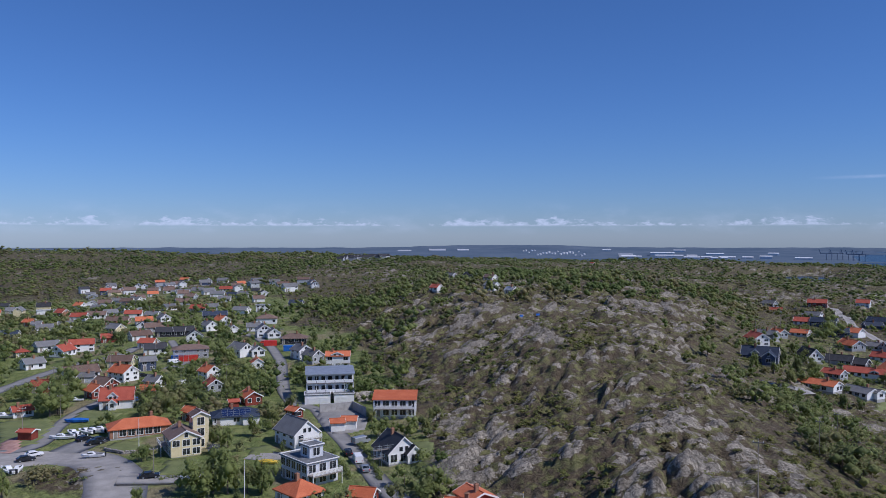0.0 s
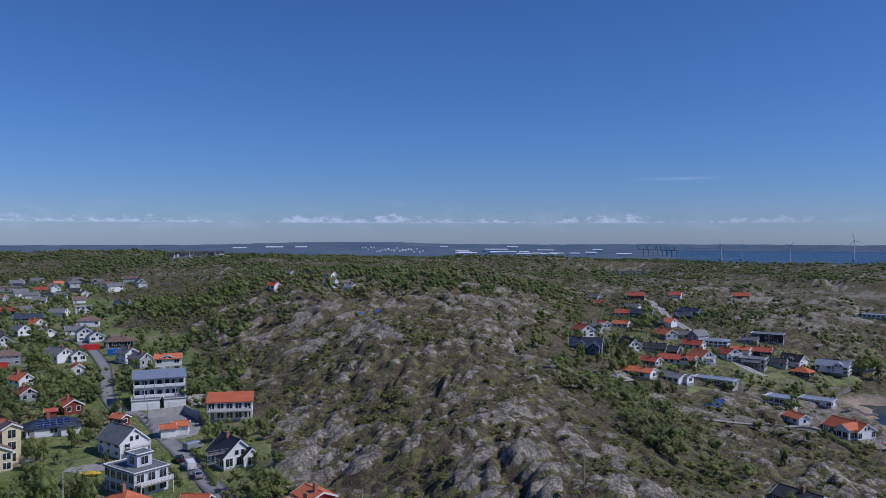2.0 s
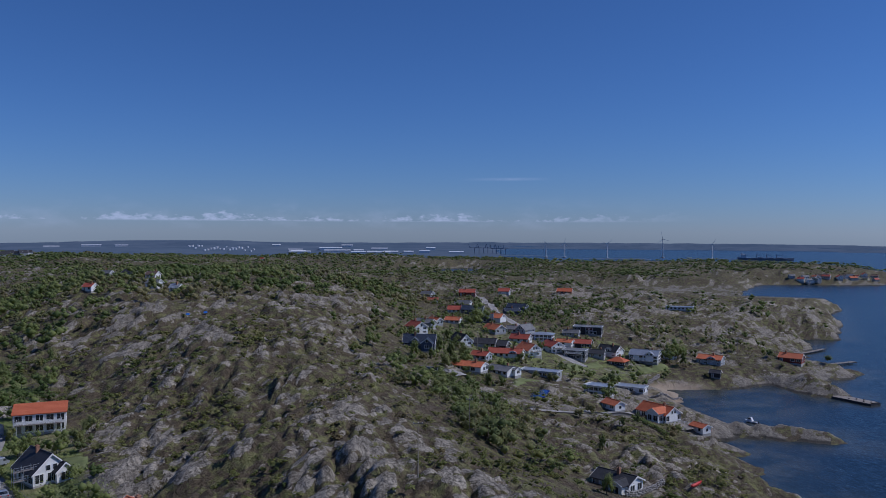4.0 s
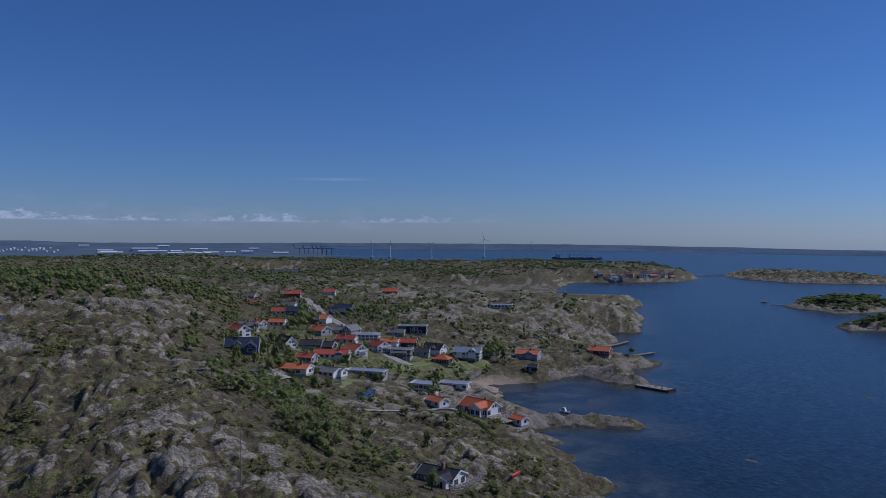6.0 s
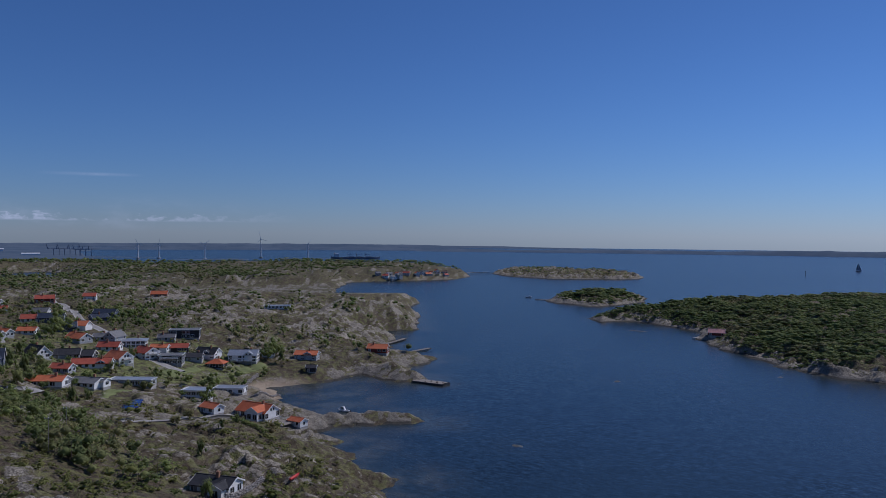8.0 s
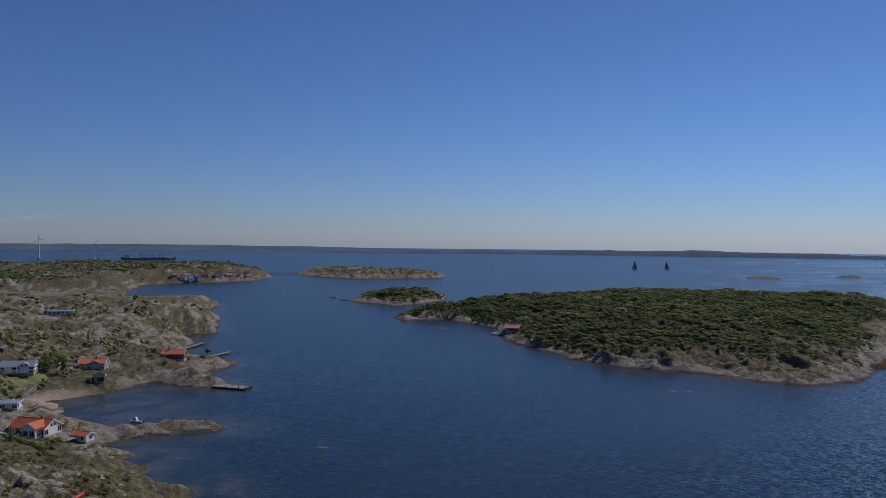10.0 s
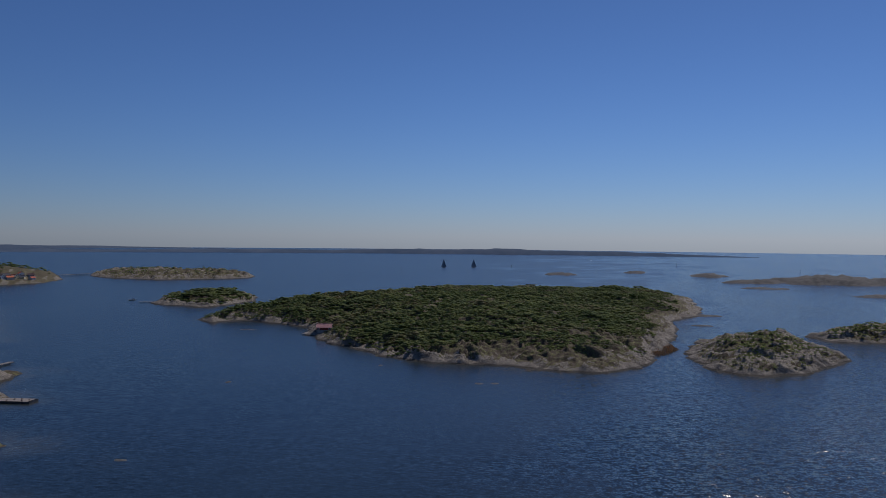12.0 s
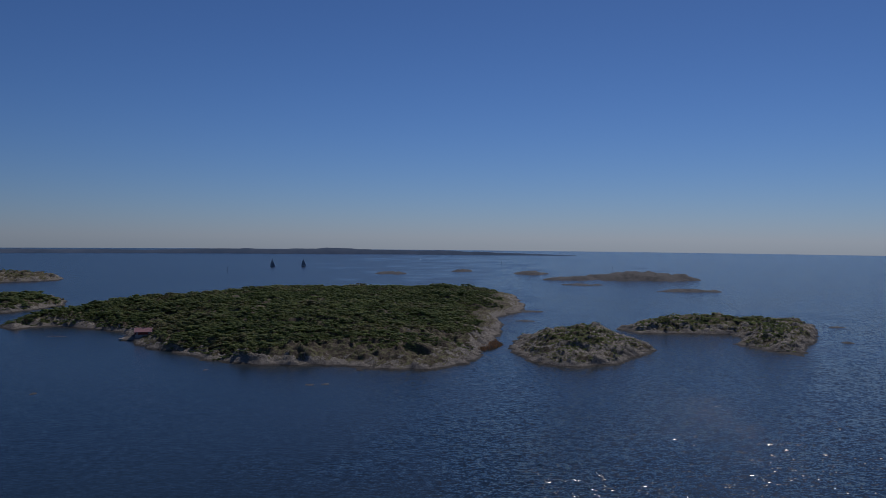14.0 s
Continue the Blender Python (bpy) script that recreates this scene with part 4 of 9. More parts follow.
def balcony(parent, x, y, z, w, d, face, legs=True, glass=False):
    """A deck with posts and a railing; face: the way it looks out, 0 along -y."""
    at = pose(x, y, z, 0, 0, face)
    v, f = boxes_vf([(-w / 2, w / 2, -d, 0, -0.18, 0)])
    deck = part("balcony", v, f, M_WOOD, parent, at=at)
    posts = [(-w / 2 + i * (w - 0.08) / max(1, int(w / 1.6)), ) for i in range(int(w / 1.6) + 1)]
    bars = [(p[0], p[0] + 0.08, -d, -d + 0.08, 0, 1.0) for p in posts]
    bars += [(-w / 2, w / 2, -d - 0.01, -d + 0.09, 0.95, 1.03), (-w / 2, -w / 2 + 0.08, -d, 0, 0.95, 1.03), (w / 2 - 0.08, w / 2, -d, 0, 0.95, 1.03)]
    bars += [(-w / 2, w / 2, -d + 0.02, -d + 0.05, 0.15 + 0.2 * i, 0.27 + 0.2 * i) for i in range(4)] if not glass else []
    v, f = boxes_vf(bars)
    part("railing", v, f, M_TRIM, deck)
    if glass:
        v, f = box_vf(-w / 2, w / 2, -d + 0.03, -d + 0.05, 0.1, 0.9)
        part("glass_panel", v, f, M_GLASS, deck)
    if legs:
        for sx in (-1, 1):
            v, f = box_vf(sx * (w / 2 - 0.1) - 0.07, sx * (w / 2 - 0.1) + 0.07, -d + 0.02, -d + 0.16, -z - 2.0, -0.18)
            part("deck_post", v, f, M_TRIM, deck)
    return deck


HOUSE_AT = []


def house(x, y, turn, L, W, h, roof, pitch, wall, tile, label, floors=1, name="house", group="", cat="house", near=False, chim=True,
          wing=None, dormer=None, deck=None, lift=0.0, big=False, seed=1, z=None, windows=True, tone=M_BRICK, sparse=0.12):
    """One building. roof: gable, hip, flat or mono; wing: (dx, dy, L, W, h, along) with the same roof; dormer: (dx, width);
    deck: (face, dx, width, depth, height)."""
    rng = random.Random(seed + int(x * 7 + y * 13))
    HOUSE_AT.append((x, y, max(L, W) * 0.62))
    c, s = math.cos(radians(turn)), math.sin(radians(turn))
    if z is None:
        z = np.mean([ground_z(x + dx * c * L / 2 - dy * s * W / 2, y + dx * s * L / 2 + dy * c * W / 2) for dx, dy in ((0, 0), (0.8, 0.8), (-0.8, -0.8), (0.8, -0.8), (-0.8, 0.8))]) + (0.15 if x < 60 else -0.1)
    e = thing(name, x, y, z + lift, turn, label, cat, group)
    k = math.tan(radians(pitch))
    rise = W / 2 * k if roof == "gable" else 0.0
    walls(e, 0, 0, L, W, h, wall, rise, mono=(pitch if roof == "mono" else 0.0), deep=3.0 + lift)
    if roof == "gable":
        roof_gable(e, 0, 0, L, W, h, pitch, tile)
    elif roof == "hip":
        roof_hip(e, 0, 0, L, W, h, pitch, tile)
    elif roof == "mono":
        roof_mono(e, 0, 0, L, W, h, pitch, tile)
    else:
        roof_flat(e, 0, 0, L, W, h, tile)
    if windows:
        rows_of_windows(e, 0, 0, L, W, h, "x", floors, near, rng, rise, big=big, skip=sparse if math.hypot(x, y) < 460 else max(sparse, 0.4))
        v, f = boxes_vf([(-0.5, 0.5, -0.05, 0.04, 0, 2.1), (-0.62, -0.5, -0.07, 0.04, 0, 2.2), (0.5, 0.62, -0.07, 0.04, 0, 2.2), (-0.5, 0.5, -0.07, 0.04, 2.1, 2.2)])
        part("door", v, f, [M_WOOD, M_TRIM], e, at=pose(-L * 0.5 + 1.5, -W / 2 - 0.06, 0.02), slots=[0] * 6 + [1] * 18)
    if chim and roof in ("gable", "hip"):
        chimney(e, rng.uniform(-0.25, 0.25) * L, rng.choice((-0.5, 0.5)), h + (W / 2 - 0.5) * k, tone)
    if wing:
        dx, dy, wl, ww, wh, along = wing
        walls(e, dx, dy, wl, ww, wh, wall, ww / 2 * k if roof == "gable" else 0.0, along)
        if roof == "gable":
            roof_gable(e, dx, dy, wl, ww, wh, pitch, tile, along)
        elif roof == "hip":
            roof_hip(e, dx, dy, wl, ww, wh, pitch, tile, along)
        else:
            roof_flat(e, dx, dy, wl, ww, wh, tile)
        if windows:
            rows_of_windows(e, dx, dy, wl, ww, wh, along, max(1, round(wh / 2.8)), near, rng, ww / 2 * k if roof == "gable" else 0.0, big=big)
    if dormer:
        dx, dw = dormer
        dh = h + rise * 0.32
        depth = W / 2 + 0.02
        walls(e, dx, -depth / 2, depth, dw, dh, wall, dw / 2 * k, "y", foot=False)
        roof_gable(e, dx, -depth / 2, depth, dw, dh, pitch, tile, "y", over=0.3)
        for o in (-0.22, 0.22):
            window(e, dx + o * dw, -depth - 0.01, h - 0.1, 0, 0.9, 1.1, near)
    if deck:
        face, dx, dw, dd, dz = deck
        off = W / 2 if face in (0, 180) else L / 2
        px, py = {0: (dx, -off), 180: (dx, off), 90: (off, dx), 270: (-off, dx)}[face]
        balcony(e, px, py, dz, dw, dd, face)
    return e


def strip(name, pts, width, mat, label, category, lift=0.06, kind="structure", step=2.0, edge=None):
    """A ribbon laid along a line of places over the ground."""
    line = []
    for (ax, ay), (bx, by) in zip(pts, pts[1:]):
        n = max(1, int(math.hypot(bx - ax, by - ay) / step))
        line += [(ax + (bx - ax) * k / n, ay + (by - ay) * k / n) for k in range(n)]
    line.append(pts[-1])
    sm = np.array(line)
    for _ in range(4):
        sm[1:-1] = (sm[:-2] + 2 * sm[1:-1] + sm[2:]) / 4
    d = np.gradient(sm, axis=0)
    d /= np.linalg.norm(d, axis=1)[:, None] + 1e-9
    nrm = np.stack([-d[:, 1], d[:, 0]], 1)
    across = np.linspace(-0.5, 0.5, 5) * width
    xy = sm[:, None, :] + nrm[:, None, :] * across[None, :, None]
    z, _ = land_z(0, xy[..., 0], xy[..., 1])
    zc = z.max(1)
    for _ in range(6):
        zc[1:-1] = (zc[:-2] + 2 * zc[1:-1] + zc[2:]) / 4
    z = np.maximum(z, zc[:, None] - 0.05 - 0.06 * max(0.0, width - 5)) + lift
    n, m = z.shape
    top = np.concatenate([xy, z[..., None]], 2).reshape(-1, 3)
    ids = np.arange(n * m).reshape(n, m)
    quads = np.stack([ids[:-1, :-1], ids[:-1, 1:], ids[1:, 1:], ids[1:, :-1]], -1).reshape(-1, 4)[:, ::-1]
    # side skirts down into the soil
    low = top.copy()
    low[:, 2] -= 1.2
    rim = []
    for col in (0, m - 1):
        for i in range(n - 1):
            a, b = ids[i, col], ids[i + 1, col]
            rim.append((a, b, b + n * m, a + n * m))
    quads = np.concatenate([quads, np.array(rim)])
    ob = big_mesh(name, np.concatenate([top, low]), quads.ravel(), np.full(len(quads), 4), [mat], smooth_on=False)
    return tagged(ob, label, category, kind=kind)


def patch(name, outline, mat, label, category, lift=0.05, kind="structure", cell=1.5, level=False):
    """A level or draped piece of lawn, yard or paving within an outline."""
    xs, ys = [p[0] for p in outline], [p[1] for p in outline]
    nx, ny = int((max(xs) - min(xs)) / cell) + 2, int((max(ys) - min(ys)) / cell) + 2
    gx, gy = np.meshgrid(np.linspace(min(xs), max(xs), nx), np.linspace(min(ys), max(ys), ny), indexing="ij")
    s = inside(outline, gx, gy)
    z, _ = land_z(0, gx, gy)
    z = np.full(z.shape, float(z[s > 0].mean())) + lift if level else z + lift
    ids = np.arange(nx * ny).reshape(nx, ny)
    quads = np.stack([ids[:-1, :-1], ids[1:, :-1], ids[1:, 1:], ids[:-1, 1:]], -1).reshape(-1, 4)
    quads = quads[(s.ravel()[quads] > -0.4 * cell).all(1)]
    ob = big_mesh(name, np.stack([gx.ravel(), gy.ravel(), z.ravel()], 1), quads.ravel(), np.full(len(quads), 4), [mat], smooth_on=False)
    sol = ob.modifiers.new("depth", "SOLIDIFY")
    sol.thickness, sol.offset = 0.5, -1
    return tagged(ob, label, category, kind=kind)


# ---- trees ----
def leaf_cloud(tops, lobes, per, size, rng, heart=0.6):
    """Crowns of leaf clumps round a few leafy lobes. tops: rows of x, y, z of the crown's middle, radius, half height, tint.
    Returns the corners, four for each clump and then six for each lobe, and the tint of each corner."""
    n = len(tops)
    t = np.repeat(tops, per, axis=0)
    m = len(t)
    d = rng.normal(size=(m, 3))
    d /= np.linalg.norm(d, axis=1)[:, None]
    d[:, 2] = np.where(d[:, 2] < -0.3, -d[:, 2], d[:, 2])
    # each crown has its own few lobes
    lob = rng.normal(size=(n, lobes, 3)) * (0.40, 0.40, 0.32)
    lob[:, :, 2] -= 0.25 * np.hypot(lob[:, :, 0], lob[:, :, 1])
    fat = rng.uniform(0.42, 0.62, (n, lobes))
    who, pick = np.repeat(np.arange(n), per), rng.integers(0, lobes, m)
    local = lob[who, pick] + d * (fat[who, pick] * rng.uniform(0.7, 1.15, m))[:, None]
    pos = t[:, :3] + local * t[:, [3, 3, 4]]
    nrm = d + rng.normal(size=(m, 3)) * 0.3 + (0, 0, 0.9)
    nrm /= np.linalg.norm(nrm, axis=1)[:, None]
    u = np.cross(nrm, rng.normal(size=(m, 3)))
    u /= np.linalg.norm(u, axis=1)[:, None] + 1e-9
    v = np.cross(nrm, u)
    sz = (size * np.minimum(t[:, 3], 1.1 + 0.35 * t[:, 3]) * rng.uniform(0.6, 1.3, m))[:, None]
    asp = rng.uniform(0.6, 1.0, (m, 1))
    corners = [pos - u * sz - v * sz * asp * 0.5 - nrm * sz * 0.2, pos + u * sz * 0.3 - v * sz * asp + nrm * sz * 0.1,
               pos + u * sz - v * sz * 0.1 - nrm * sz * 0.2, pos + u * sz * 0.2 + v * sz * asp + nrm * sz * 0.1]
    leaves = np.stack(corners, 1).reshape(-1, 3)
    # the shaded mass of twigs and leaves inside each lobe
    axes = np.array([(1, 0, 0), (0, 1, 0), (-1, 0, 0), (0, -1, 0), (0, 0, 1), (0, 0, -1)])
    core = lob[:, :, None, :] + axes * (fat * heart)[:, :, None, None] * rng.uniform(0.8, 1.1, (n, lobes, 6, 1))
    core = tops[:, None, None, :3] + core * tops[:, None, None, [3, 3, 4]]
    tint = np.concatenate([np.repeat(t[:, 5], 4), np.repeat(tops[:, 5], lobes * 6)])
    return np.concatenate([leaves, core.reshape(-1, 3)]), m, n * lobes, tint


def crown_faces(clumps, cores):
    """Corner numbers and face sizes for the crowns of leaf_cloud, and which faces are shaded smooth."""
    b = 4 * clumps + np.arange(cores)[:, None] * 6
    eight = np.concatenate([b + (k, (k + 1) % 4, 4) for k in range(4)] + [b + ((k + 1) % 4, k, 5) for k in range(4)], 1)
    loops = np.concatenate([np.arange(4 * clumps), eight.ravel()])
    sizes = np.concatenate([np.full(clumps, 4), np.full(cores * 8, 3)])
    return loops, sizes, sizes == 3


def trunk_vf(h, r, rng, lean=0.0, limbs=4):
    v, f = lathe_vf([(r * 1.35, -0.6), (r, 0.4), (r * 0.8, h * 0.35), (r * 0.45, h * 0.7), (r * 0.12, h * 0.95)], 6)
    for k in range(limbs):
        a, z0 = rng.uniform(0, math.tau), h * rng.uniform(0.3, 0.6)
        ln = h * rng.uniform(0.2, 0.32)
        b = len(v)
        p0 = Vector((0, 0, z0))
        p1 = p0 + Vector((math.cos(a) * ln, math.sin(a) * ln, ln * 0.7))
        side, r0 = Vector((-math.sin(a), math.cos(a), 0)), r * 0.4
        upv = Vector((0, 0, 1))
        v += [tuple(p0 + side * r0), tuple(p0 - side * r0 * 0.6 + upv * r0), tuple(p0 - side * r0 * 0.6 - upv * r0), tuple(p1)]
        f += [(b, b + 1, b + 3), (b + 1, b + 2, b + 3), (b + 2, b, b + 3)]
    return v, f


def tree_model(name, h, r, seed, mat, tint, label, slim=1.0):
    """One tree at the origin: a tapered trunk with limbs and a ragged crown."""
    rng, pr = np.random.default_rng(seed), random.Random(seed)
    e = thing(name, 0, 0, 0, 0, label, "tree", "garden and wayside trees")
    v, f = trunk_vf(h * 0.8, 0.035 * h * 0.6, pr)
    part("trunk", v, f, M_BARK, e)
    hh = h * 0.40 * slim
    tops = np.array([[0, 0, h * 0.54, r, hh * 1.12, tint]])
    verts, clumps, cores, tn = leaf_cloud(tops, 16, 1100, 0.075, rng)
    loops, sizes, soft = crown_faces(clumps, cores)
    ob = big_mesh("crown", verts, loops, sizes, [mat], {"tint": tn}, smooth_on=False)
    ob.data.polygons.foreach_set("use_smooth", soft)
    ob.parent = e
    return e

# ---- roads, yards and lawns ----
strip("road", [(-9.2, 162.3), (-14.8, 177.6), (-19.9, 192.8), (-25.1, 207.3), (-29.7, 218.8), (-35.0, 233.8), (-39.6, 246.4)], 5.2, M_ASPHALT, "narrow grey asphalt road with worn edges", "road", lift=0.06)
strip("road", [(-39.6, 246.4), (-44.0, 251.8), (-49.2, 255.1), (-55.9, 274.6), (-62.6, 304.4), (-67.6, 327.9), (-80.8, 368.7), (-93.7, 397.7), (-111.0, 426.2)], 4.6, M_ASPHALT, "narrow grey asphalt road between gardens", "road", lift=0.06)
strip("road", [(-115.1, 199.6), (-107.9, 202.2), (-106.7, 208.3), (-111.5, 227.3), (-114.1, 241.4), (-114.2, 255.2), (-112.9, 263.0)], 4.6, M_ASPHALT, "narrow grey lane", "road", lift=0.06)
strip("road", [(-158.5, 275.0), (-159.2, 298.6), (-158.7, 319.1), (-155.3, 336.7), (-147.1, 357.9), (-147.4, 378.5), (-138.1, 398.6)], 6, M_ASPHALT, "grey village road", "road", lift=0.06)
strip("yard", [(-67.1, 157.3), (-71.4, 171.7), (-76.6, 181.3), (-85.7, 193.0), (-95.9, 198.2), (-105.4, 194.7), (-112.9, 193.2)], 13, M_GRAVEL, "wide worn gravel yard", "yard", lift=0.07)
strip("yard", [(-72.6, 174.5), (-66.3, 176.3), (-57.8, 177.4), (-52.6, 181.5)], 6, M_GRAVEL, "gravel drive", "yard", lift=0.09)
strip("yard", [(-97.4, 201.5), (-96.1, 208.1), (-94.4, 216.1)], 9, M_ASPHALT, "dark asphalt parking place", "yard", lift=0.1)
strip("road", [(-112.9, 319.0), (-108.5, 333.8), (-138.1, 398.6)], 4, M_ASPHALT, "grey lane", "road", lift=0.08)
strip("yard", [(-49.0, 198.6), (-45.7, 199.4), (-41.0, 194.3)], 8, M_GRAVEL, "pale gravel drive", "yard", lift=0.08)
strip("road", [(277.4, 577.7), (266.5, 535.6), (234.9, 452.0), (222.9, 408.1), (219.4, 382.6), (213.8, 360.1), (212.8, 338.3), (215.7, 323.5)], 4.5, M_GRAVEL, "pale gravel road", "road", lift=0.06)
strip("road", [(132.9, 231.5), (139.8, 228.9), (152.7, 232.1), (175.0, 244.4), (188.2, 247.4)], 3, M_GRAVEL, "pale gravel track", "road", lift=0.06)
strip("yard", [(110.1, 266.8), (121.3, 277.0), (123.0, 267.7)], 7, M_GRAVEL, "gravel yard", "yard", lift=0.08)
patch("yard", [(-41.2, 248.0), (-29.5, 250.9), (-22.6, 235.3), (-22.9, 222.0), (-30.2, 216.9), (-35.9, 228.8)], M_ASPHALT, "grey asphalt courtyard", "yard", lift=0.12)
patch("lawn", [(-90.0, 206.2), (-87.3, 213.9), (-81.1, 211.8), (-76.8, 205.1), (-80.6, 201.0), (-88.0, 203.1)], M_LAWN, "mown green lawn", "lawn", lift=0.12)
patch("lawn", [(-67.6, 193.1), (-62.7, 196.7), (-56.0, 186.2), (-57.6, 180.6), (-65.9, 178.4)], M_LAWN, "mown green lawn", "lawn", lift=0.12)
patch("lawn", [(-30.1, 200.6), (-26.5, 201.1), (-21.1, 181.8), (-23.8, 180.2), (-30.3, 192.6)], M_LAWN, "mown green lawn", "lawn", lift=0.12)
patch("lawn", [(-51.0, 203.7), (-46.1, 208.0), (-42.2, 201.4), (-46.2, 198.7), (-49.3, 198.6)], M_LAWN, "mown green lawn", "lawn", lift=0.12)
patch("lawn", [(-8.8, 206.8), (-3.3, 206.4), (-2.8, 193.2), (-6.9, 194.9)], M_LAWN, "mown green lawn", "lawn", lift=0.12)
patch("lawn", [(-133.3, 234.1), (-119.4, 238.2), (-113.2, 229.2), (-107.9, 207.7), (-117.0, 205.4)], M_LAWN, "mown green lawn", "lawn", lift=0.12)
patch("lawn", [(-113.7, 250.2), (-97.6, 241.4), (-100.6, 234.3), (-112.3, 232.3)], M_LAWN, "mown green lawn", "lawn", lift=0.12)
patch("lawn", [(249.7, 328.7), (270.7, 329.8), (267.1, 323.3), (247.7, 319.6)], M_LAWN, "mown green lawn", "lawn", lift=0.12)
patch("lawn", [(204.5, 325.0), (231.6, 335.2), (229.6, 327.8), (204.6, 315.7)], M_LAWN, "mown green lawn", "lawn", lift=0.12)
patch("lawn", [(158.9, 290.6), (171.2, 289.1), (162.1, 284.7), (146.2, 269.5)], M_LAWN, "mown green lawn", "lawn", lift=0.12)
patch("paving", [(-118.0, 209.7), (-117.0, 216.4), (-111.0, 207.4), (-110.2, 199.6), (-114.6, 199.9)], M_PAVING, "red block paving", "paving", lift=0.15)

# ---- models of vehicles, boats and small things ----
def loft(sections, closed=True):
    """Faces between rings of equal length."""
    n = len(sections[0])
    v = [p for s in sections for p in s]
    f = []
    for j in range(len(sections) - 1):
        for k in range(n if closed else n - 1):
            a, b = j * n + k, j * n + (k + 1) % n
            f.append((a, b, b + n, a + n))
    if closed:
        f.append(tuple(range(n))[::-1])
        f.append(tuple(range((len(sections) - 1) * n, len(sections) * n)))
    return v, f


def on_ground(x, y, z=None):
    return ground_z(x, y) if z is None else z


WHEEL = {}


def wheels(parent, xs, w, r=0.32):
    if "tyre" not in WHEEL:
        v, f = lathe_vf([(0.2, -0.1), (r, -0.09), (r, 0.09), (0.2, 0.1)], 12)
        me = bpy.data.meshes.new("tyre")
        me.from_pydata(v, [], f)
        me.materials.append(M_TYRE)
        v, f = lathe_vf([(0.05, -0.11), (0.19, -0.105), (0.19, 0.105), (0.05, 0.11)], 10)
        rim = bpy.data.meshes.new("rim")
        rim.from_pydata(v, [], f)
        rim.materials.append(M_METAL)
        WHEEL["tyre"], WHEEL["rim"] = me, rim
    for x in xs:
        for s in (-1, 1):
            t = share("wheel", WHEEL["tyre"], parent, pose(x, s * (w / 2 - 0.1), r, 90, 0, 0))
            share("rim", WHEEL["rim"], t, Matrix())


def car(x, y, turn, mat, label, van=False):
    """A parked car or van, its nose along +x."""
    L, W = (5.0, 1.95) if van else (4.4, 1.8)
    slope = (ground_z(x + 0.5, y) - ground_z(x - 0.5, y), ground_z(x, y + 0.5) - ground_z(x, y - 0.5))
    HOUSE_AT.append((x, y, 4))
    e = thing("van" if van else "car", x, y, on_ground(x, y) + 0.12, turn, label, "van" if van else "car", "parked cars")
    if van:
        side = [(-2.5, 0.35), (-2.5, 1.9), (1.2, 1.95), (1.8, 1.15), (2.45, 0.95), (2.5, 0.4)]
        glass = [(0.85, 1.75), (1.3, 1.75), (1.75, 1.2), (0.85, 1.2)]
    else:
        side = [(-2.15, 0.35), (-2.2, 0.85), (-1.75, 1.0), (-1.2, 1.42), (0.3, 1.45), (1.1, 0.98), (2.05, 0.8), (2.2, 0.4)]
        glass = [(-1.5, 1.02), (-1.1, 1.36), (0.25, 1.38), (0.85, 1.02)]
    secs = []
    for k, (yy, zt) in enumerate(((-W / 2, 0.9), (-W / 2 + 0.14, 1.0), (W / 2 - 0.14, 1.0), (W / 2, 0.9))):
        secs.append([(px, yy, 0.3 + (pz - 0.3) * zt) for px, pz in side])
    v, f = loft(secs)
    part("body", v, f, mat, e)
    for s in (-1, 1):
        g = [(px, s * (W / 2 + 0.004), 0.3 + (pz - 0.3) * 0.9) for px, pz in glass]
        v = g + [(px, yy - s * 0.03, pz) for px, yy, pz in g]
        part("side_window", v, [(0, 1, 2, 3), (7, 6, 5, 4), (0, 4, 5, 1), (1, 5, 6, 2), (2, 6, 7, 3), (3, 7, 4, 0)], M_GLASS, e)
    if not van:
        for nm, (a, b) in (("windscreen", ((0.34, 1.46), (1.08, 1.0))), ("rear_window", ((-1.24, 1.43), (-1.72, 1.02)))):
            ww = W / 2 - 0.2
            v = [(a[0], -ww, a[1]), (a[0], ww, a[1]), (b[0], ww, b[1]), (b[0], -ww, b[1])]
            v += [(px, py, pz + 0.02) for px, py, pz in v]
            part(nm, v, [(0, 1, 2, 3), (7, 6, 5, 4), (0, 4, 5, 1), (1, 5, 6, 2), (2, 6, 7, 3), (3, 7, 4, 0)], M_GLASS, e)
    else:
        ww = W / 2 - 0.2
        v = [(1.24, -ww, 1.94), (1.24, ww, 1.94), (1.8, ww, 1.2), (1.8, -ww, 1.2)]
        v += [(px + 0.02, py, pz + 0.02) for px, py, pz in v]
        part("windscreen", v, [(0, 1, 2, 3), (7, 6, 5, 4), (0, 4, 5, 1), (1, 5, 6, 2), (2, 6, 7, 3), (3, 7, 4, 0)], M_GLASS, e)
    for s in (-1, 1):
        v, f = box_vf(L / 2 - 0.14, L / 2 - 0.0, s * 0.62 - 0.2, s * 0.62 + 0.2, 0.6, 0.76)
        part("headlight", v, f, M_METAL, e)
        v, f = box_vf(-L / 2 - 0.02, -L / 2 + 0.1, s * 0.7 - 0.13, s * 0.7 + 0.13, 0.66, 0.86)
        part("tail_light", v, f, M_REDPAINT, e)
    wheels(e, (-L * 0.3, L * 0.3), W)
    return e


